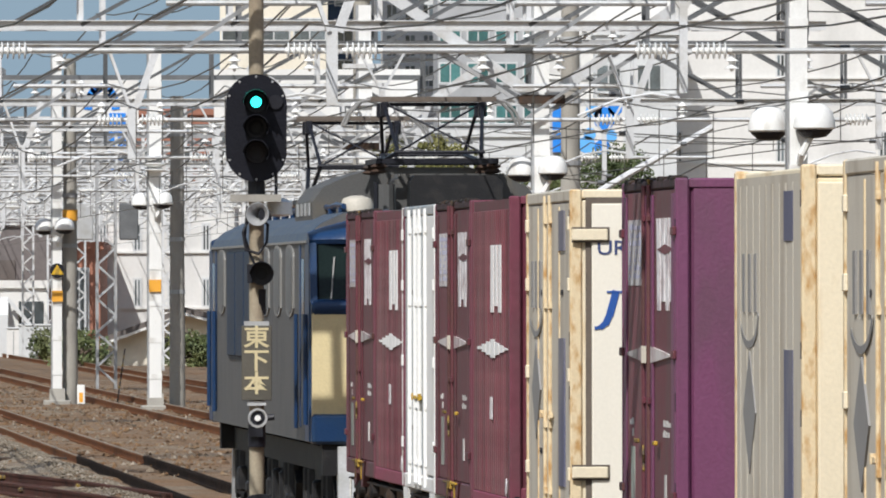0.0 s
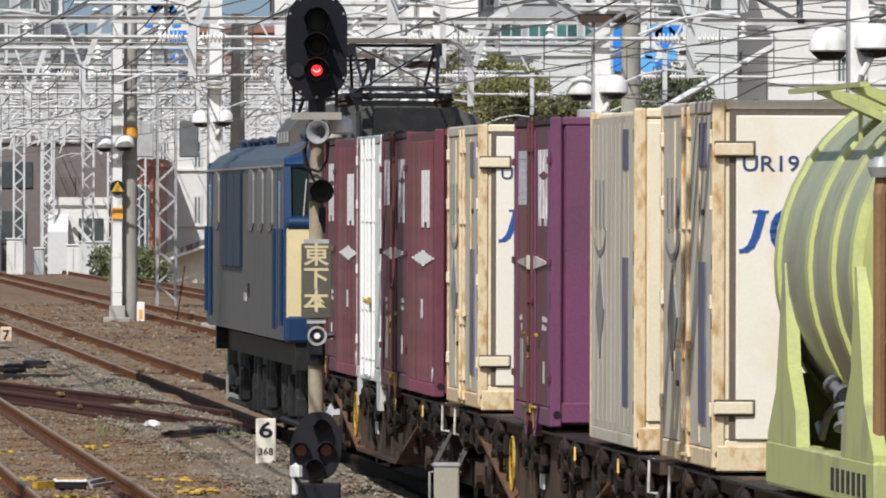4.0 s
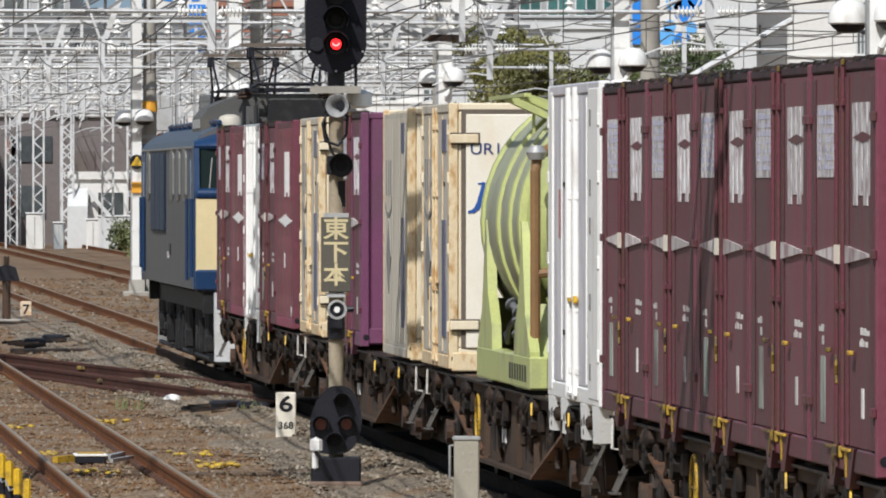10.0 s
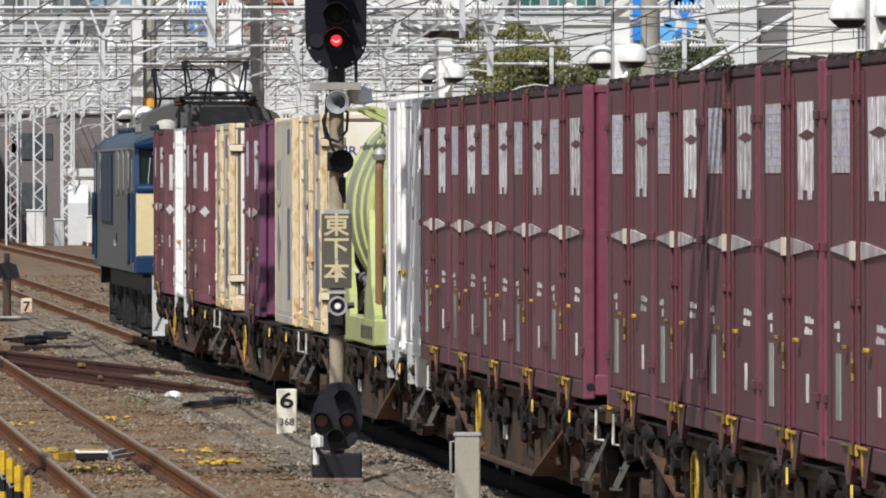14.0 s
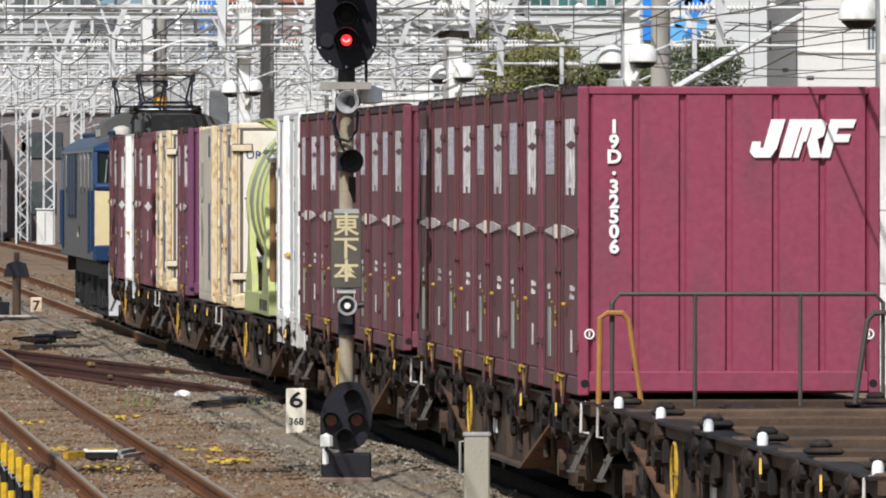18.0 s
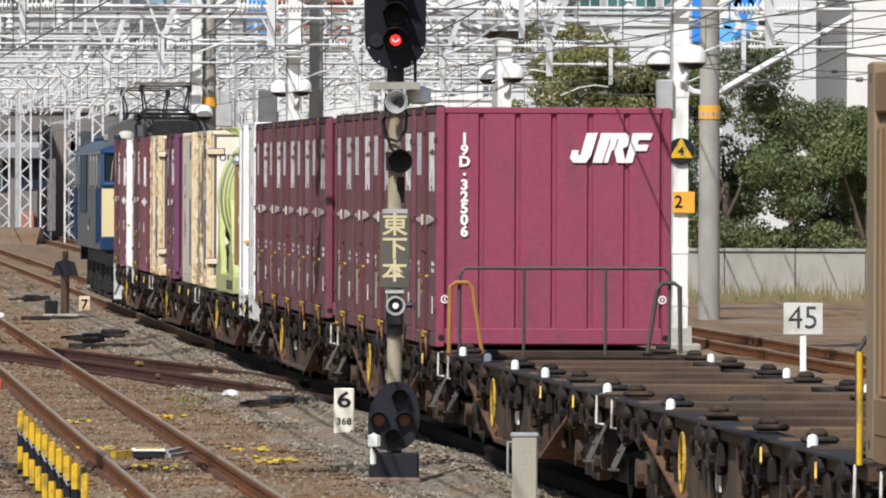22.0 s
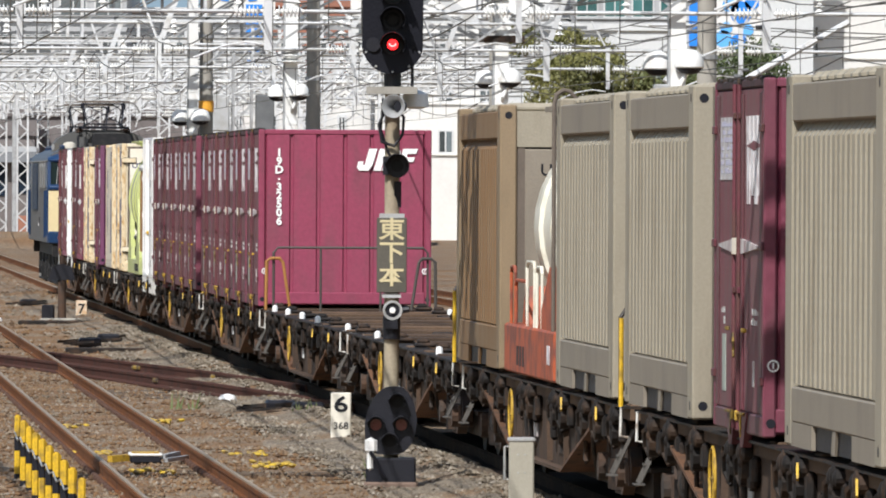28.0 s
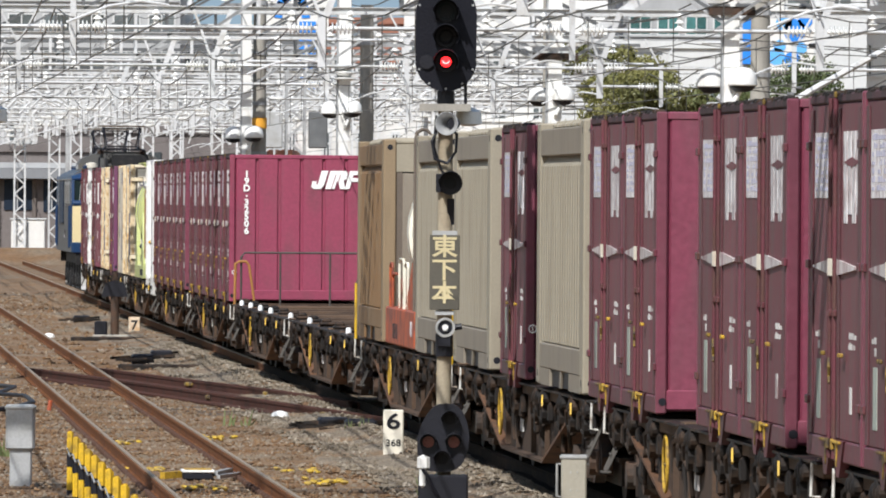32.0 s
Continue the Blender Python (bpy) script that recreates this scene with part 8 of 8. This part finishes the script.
def stone_material(name, dark, shades, pale):
    """Loose stones, each of its own shade between dark and pale, in broad lighter and darker drifts."""
    mat = bpy.data.materials.new(name)
    mat.use_nodes = True
    nt = mat.node_tree
    geo = nt.nodes.new("ShaderNodeNewGeometry")
    rmp = nt.nodes.new("ShaderNodeValToRGB")
    els = rmp.color_ramp.elements
    els[0].color, els[1].color = (*dark, 1), (*pale, 1)
    for pos, col in zip((0.30, 0.6, 0.85), shades):
        els.new(pos).color = (*col, 1)
    nt.links.new(geo.outputs["Random Per Island"], rmp.inputs[0])
    nz = nt.nodes.new("ShaderNodeTexNoise")
    nz.inputs["Scale"].default_value = 0.5
    tc = nt.nodes.new("ShaderNodeTexCoord")
    nt.links.new(tc.outputs["Object"], nz.inputs["Vector"])
    mr = nt.nodes.new("ShaderNodeMapRange")
    mr.inputs["From Min"].default_value, mr.inputs["From Max"].default_value = 0.3, 0.7
    mr.inputs["To Min"].default_value, mr.inputs["To Max"].default_value = 0.7, 1.2
    hv = nt.nodes.new("ShaderNodeHueSaturation")
    nt.links.new(nz.outputs[0], mr.inputs[0])
    nt.links.new(mr.outputs[0], hv.inputs["Value"])
    nt.links.new(rmp.outputs[0], hv.inputs["Color"])
    nt.links.new(hv.outputs[0], nt.nodes["Principled BSDF"].inputs["Base Color"])
    nt.nodes["Principled BSDF"].inputs["Roughness"].default_value = 0.95
    return mat


STONES = stone_material("loose_stones", (0.085, 0.050, 0.028), ((0.15, 0.080, 0.036), (0.19, 0.120, 0.064), (0.20, 0.165, 0.122)), (0.28, 0.235, 0.185))
GREY_STONES = stone_material("loose_grey_stones", (0.09, 0.07, 0.05), ((0.15, 0.12, 0.085), (0.21, 0.175, 0.13), (0.24, 0.205, 0.16)), (0.34, 0.30, 0.25))


def stones(name, label, x0, x1, y0, y1, n, size, seed, material=STONES):
    rnd = np.random.RandomState(seed)
    base = np.array([(1, 0, 0), (0, 1, 0), (-1, 0, 0), (0, -1, 0), (0, 0, 0.8), (0, 0, -0.8)], float)
    faces = np.array([(0, 1, 4), (1, 2, 4), (2, 3, 4), (3, 0, 4), (1, 0, 5), (2, 1, 5), (3, 2, 5), (0, 3, 5)])
    xs, ys = rnd.uniform(x0, x1, n), y0 + (y1 - y0) * rnd.uniform(0, 1, n)
    sz = size * rnd.uniform(0.45, 1.25, n)
    ang = rnd.uniform(0, 6.28, n)
    vs = base[None] * (1 + rnd.uniform(-0.35, 0.35, (n, 6, 3))) * sz[:, None, None]
    ca, sa = np.cos(ang)[:, None], np.sin(ang)[:, None]
    vx, vy, vz = vs[..., 0] * ca - vs[..., 1] * sa, vs[..., 0] * sa + vs[..., 1] * ca, vs[..., 2]
    lift = np.array([ground_lift(a, b) for a, b in zip(xs, ys)])
    pts = np.stack([vx + xs[:, None], vy + ys[:, None], vz + (lift + sz * 0.1 + (0.025 if material is not STONES else 0.0))[:, None]], -1).reshape(-1, 3)
    idx = (faces[None] + (np.arange(n) * 6)[:, None, None]).reshape(-1, 3)
    me = bpy.data.meshes.new(name)
    me.from_pydata(pts.tolist(), [], idx.tolist())
    me.materials.append(material)
    ob = new(name, me)
    ob.matrix_basis = LINE
    return tagged(ob, label, "ballast", kind="stuff")


stones("ballast_stones", "loose brown and grey ballast stones between the tracks", -7.5, -0.9, 5, 80, 26000, 0.027, 1)
stones("ballast_stones", "loose grey crushed stones on the main line shoulder", -1.2, 0.45, 5, 120, 16000, 0.027, 3, GREY_STONES)
stones("ballast_stones", "loose ballast stones along the farther line", -8, 8, 80, 230, 9000, 0.05, 2)

CLUMP = surface("white_marker_paint", (0.80, 0.80, 0.78), 0.5, spread=0.08)
for k, (x, y) in enumerate(((-0.79, 55.8), (-3.2, 190.0), (-2.2, 132))):
    wl2 = thing("white_marker", "low white painted ground marker", "marker", group="ground markers", m=on_line(x, y, -0.14))
    part("cap", Shape().turn([(0.12, 0), (0.12, 0.04), (0.09, 0.08), (0.02, 0.10)], 14), CLUMP, wl2, smooth=True)
# point machine with yellow paint, rods and cables
pmn = thing("point_machine", "pale point detector with yellow lid between the siding rails", "point machine", m=on_line(-2.95, 26.5))
part("case", Shape().box(-0.17, -0.25, -0.15, 0.15, 0.25, -0.075, c=0.015), DARK, pmn)
part("lid", Shape().box(-0.18, -0.26, -0.075, 0.16, 0.26, -0.045, c=0.008), WHITE, pmn)
part("lid_panel", Shape().box(-0.15, -0.255, -0.046, 0.13, 0.2, -0.036), OCHRE_LIGHT, pmn, "worn yellow panel")
part("arm", Shape().bar((0.18, 0, -0.09), (0.36, 0.6, -0.07), 0.05).bar((0.2, -0.2, -0.12), (0.45, 0.4, -0.10), 0.04), GALV, pmn)
part("arm", Shape().bar((-0.18, 0.1, -0.10), (-0.38, -0.1, -0.11), 0.07), OCHRE_LIGHT, pmn)
DAUB = surface("spilt_yellow_paint", (0.58, 0.38, 0.03), 0.7, second=(0.20, 0.15, 0.08), amount=0.42, spread=0.25, scale=6)
rnd = random.Random(4)
for x, y in ((-3.25, 42), (-2.0, 45), (-3.0, 23.5), (-1.75, 30), (-1.65, 26), (-3.4, 30)):
    pt = thing("paint_daub", "yellow paint daubed over ballast stones", "paint mark", group="paint marks", m=on_line(x, y, -0.16))
    for j in range(16):
        part("stone", Shape().turn([(0.02, -0.03), (0.045, -0.01), (0.04, 0.004), (0.01, 0.012)], 6), DAUB, pt, m=pose(rnd.uniform(-0.2, 0.2), rnd.uniform(-0.7, 0.7), rnd.uniform(0.0, 0.03), rnd.uniform(-20, 20), 0, rnd.uniform(0, 180)))
# rodding and dark cable heaps
for x, y, n in ((-0.45, 50.0, 9), (-0.15, 49.0, 8), (-1.3, 101, 9), (-0.8, 106, 8), (-0.9, 160, 8)):
    ro = thing("point_rodding", "dark heap of point rods and cables on the ballast", "rodding", group="point rodding", m=on_line(x, y, -0.13))
    for j in range(n):
        a = Vector((rnd.uniform(-0.5, 0.1), rnd.uniform(-0.8, 0.8), rnd.uniform(0, 0.06)))
        b = a + Vector((rnd.uniform(0.3, 0.8), rnd.uniform(-0.3, 0.3), rnd.uniform(-0.02, 0.04)))
        part("rod", Shape().bar(a, b, 0.045), GRIME_SHADE, ro)
    part("machine", Shape().box(-0.12, -0.3, -0.05, 0.28, 0.3, 0.13, c=0.03), DARK, ro)
for y in (96, 130):
    tr = thing("cable_trough", "dark concrete cable trough crossing between tracks", "cable trough", group="cable troughs", m=on_line(-0.6, y, -0.14))
    part("trough", Shape().box(-1.2, -0.2, -0.1, 1.2, 0.2, 0.05, c=0.02), GRIME_SHADE, tr)
cb = thing("cable_loop", "black cable loops with orange sleeves beside the siding", "cable", m=on_line(-4.3, 62, -0.12))
part("loop", Shape().tube([(-1.2, 6, 0.0), (-0.4, 4.5, 0.10), (0.25, 1.0, 0.12), (0.3, -2.5, 0.1), (-0.1, -4.5, 0.05), (-1.2, -5, 0.0)], 0.03, 7), DARK, cb)
part("loop", Shape().tube([(-1.2, 9, 0.0), (0.0, 8.5, 0.12), (0.2, 6.0, 0.15), (-0.2, 3.0, 0.08), (-1.2, 1.5, 0.0)], 0.03, 7), DARK, cb)
for x, y in ((-0.25, 2.0), (0.5, -3.0)):
    part("sleeve", Shape().rod((x, y, 0.0), (x + 0.02, y, 0.14), 0.03, 8), ORANGE, cb, "orange sleeve")
WEED = surface("dusty_weed", (0.13, 0.16, 0.06), 0.8, spread=0.35, random_shade=0.2)
for x, y, n, r in ((-0.75, 21.0, 60, 0.22), (-0.2, 48, 10, 0.2), (13.6, 165, 60, 1.2), (15.5, 165, 60, 1.2), (-4.9, 36, 24, 0.3), (-1.5, 52, 8, 0.2)):
    wd = thing("weed_tuft", "dusty green weeds growing from the ballast", "weeds", group="weeds", m=on_line(x, y, -0.16))
    s = Shape()
    for j in range(n):
        a = Vector((rnd.uniform(-r, r), rnd.uniform(-r, r), 0))
        b = a + Vector((rnd.uniform(-0.09, 0.09), rnd.uniform(-0.09, 0.09), rnd.uniform(0.08, 0.28)))
        q = Vector((0.018, rnd.uniform(-0.01, 0.01), 0))
        s.add([a - q, a + q, b], [(0, 1, 2)])
    part("leaves", s, WEED, wd)

# dry weeds along the boundary wall
dry = surface("dry_weed", (0.24, 0.19, 0.085), 0.8, spread=0.4, scale=0.5, second=(0.15, 0.13, 0.06), amount=0.45, bump=0.0)
strip = Shape()
for j in range(1500):
    x, y = rnd.uniform(2.5, 15.5), rnd.uniform(241.5, 247.6)
    hgt = rnd.uniform(0.12, 0.45) * (1.0 + (0.9 if rnd.random() < 0.12 else 0.0))
    b = Vector((x + rnd.uniform(-0.12, 0.12), y, -0.15 + hgt))
    strip.add([(x - 0.025, y, -0.2), (x + 0.025, y, -0.2), b], [(0, 1, 2)])
wb = part("dry_weeds", strip, dry)
tagged(wb, "dry yellow and green weeds along the foot of the wall", "weeds", kind="stuff")


def run_at(t):
    """Metres run by the train at t seconds, between the rows of RUN."""
    k = min(int(t), 31)
    f, p = t - k, [RUN[max(0, min(32, k + j))][1] for j in (-1, 0, 1, 2)]
    m0, m1 = (p[2] - p[0]) / 2, (p[3] - p[1]) / 2
    return p[1] * (1 - 3 * f * f + 2 * f ** 3) + p[2] * (3 * f * f - 2 * f ** 3) + m0 * (f - 2 * f * f + f ** 3) + m1 * (f ** 3 - f * f)


def motions():
    for ob, off, x, z in MOVING:
        walk(ob, [(t, on_line(x, off + s, z)) for t, s in RUN])
        for axle in ob.children:
            if "rolling" in axle:
                hub, r = axle.matrix_basis.translation.copy(), axle["rolling"]
                walk(axle, [(k / 16, pose(*hub, -57.29578 * run_at(k / 16) / r)) for k in range(513)])
    for vane, z, rows in SHUTTERS:
        walk(vane, [(t, pose(d * 0.62, -0.16, z)) for t, d in rows])


motions()
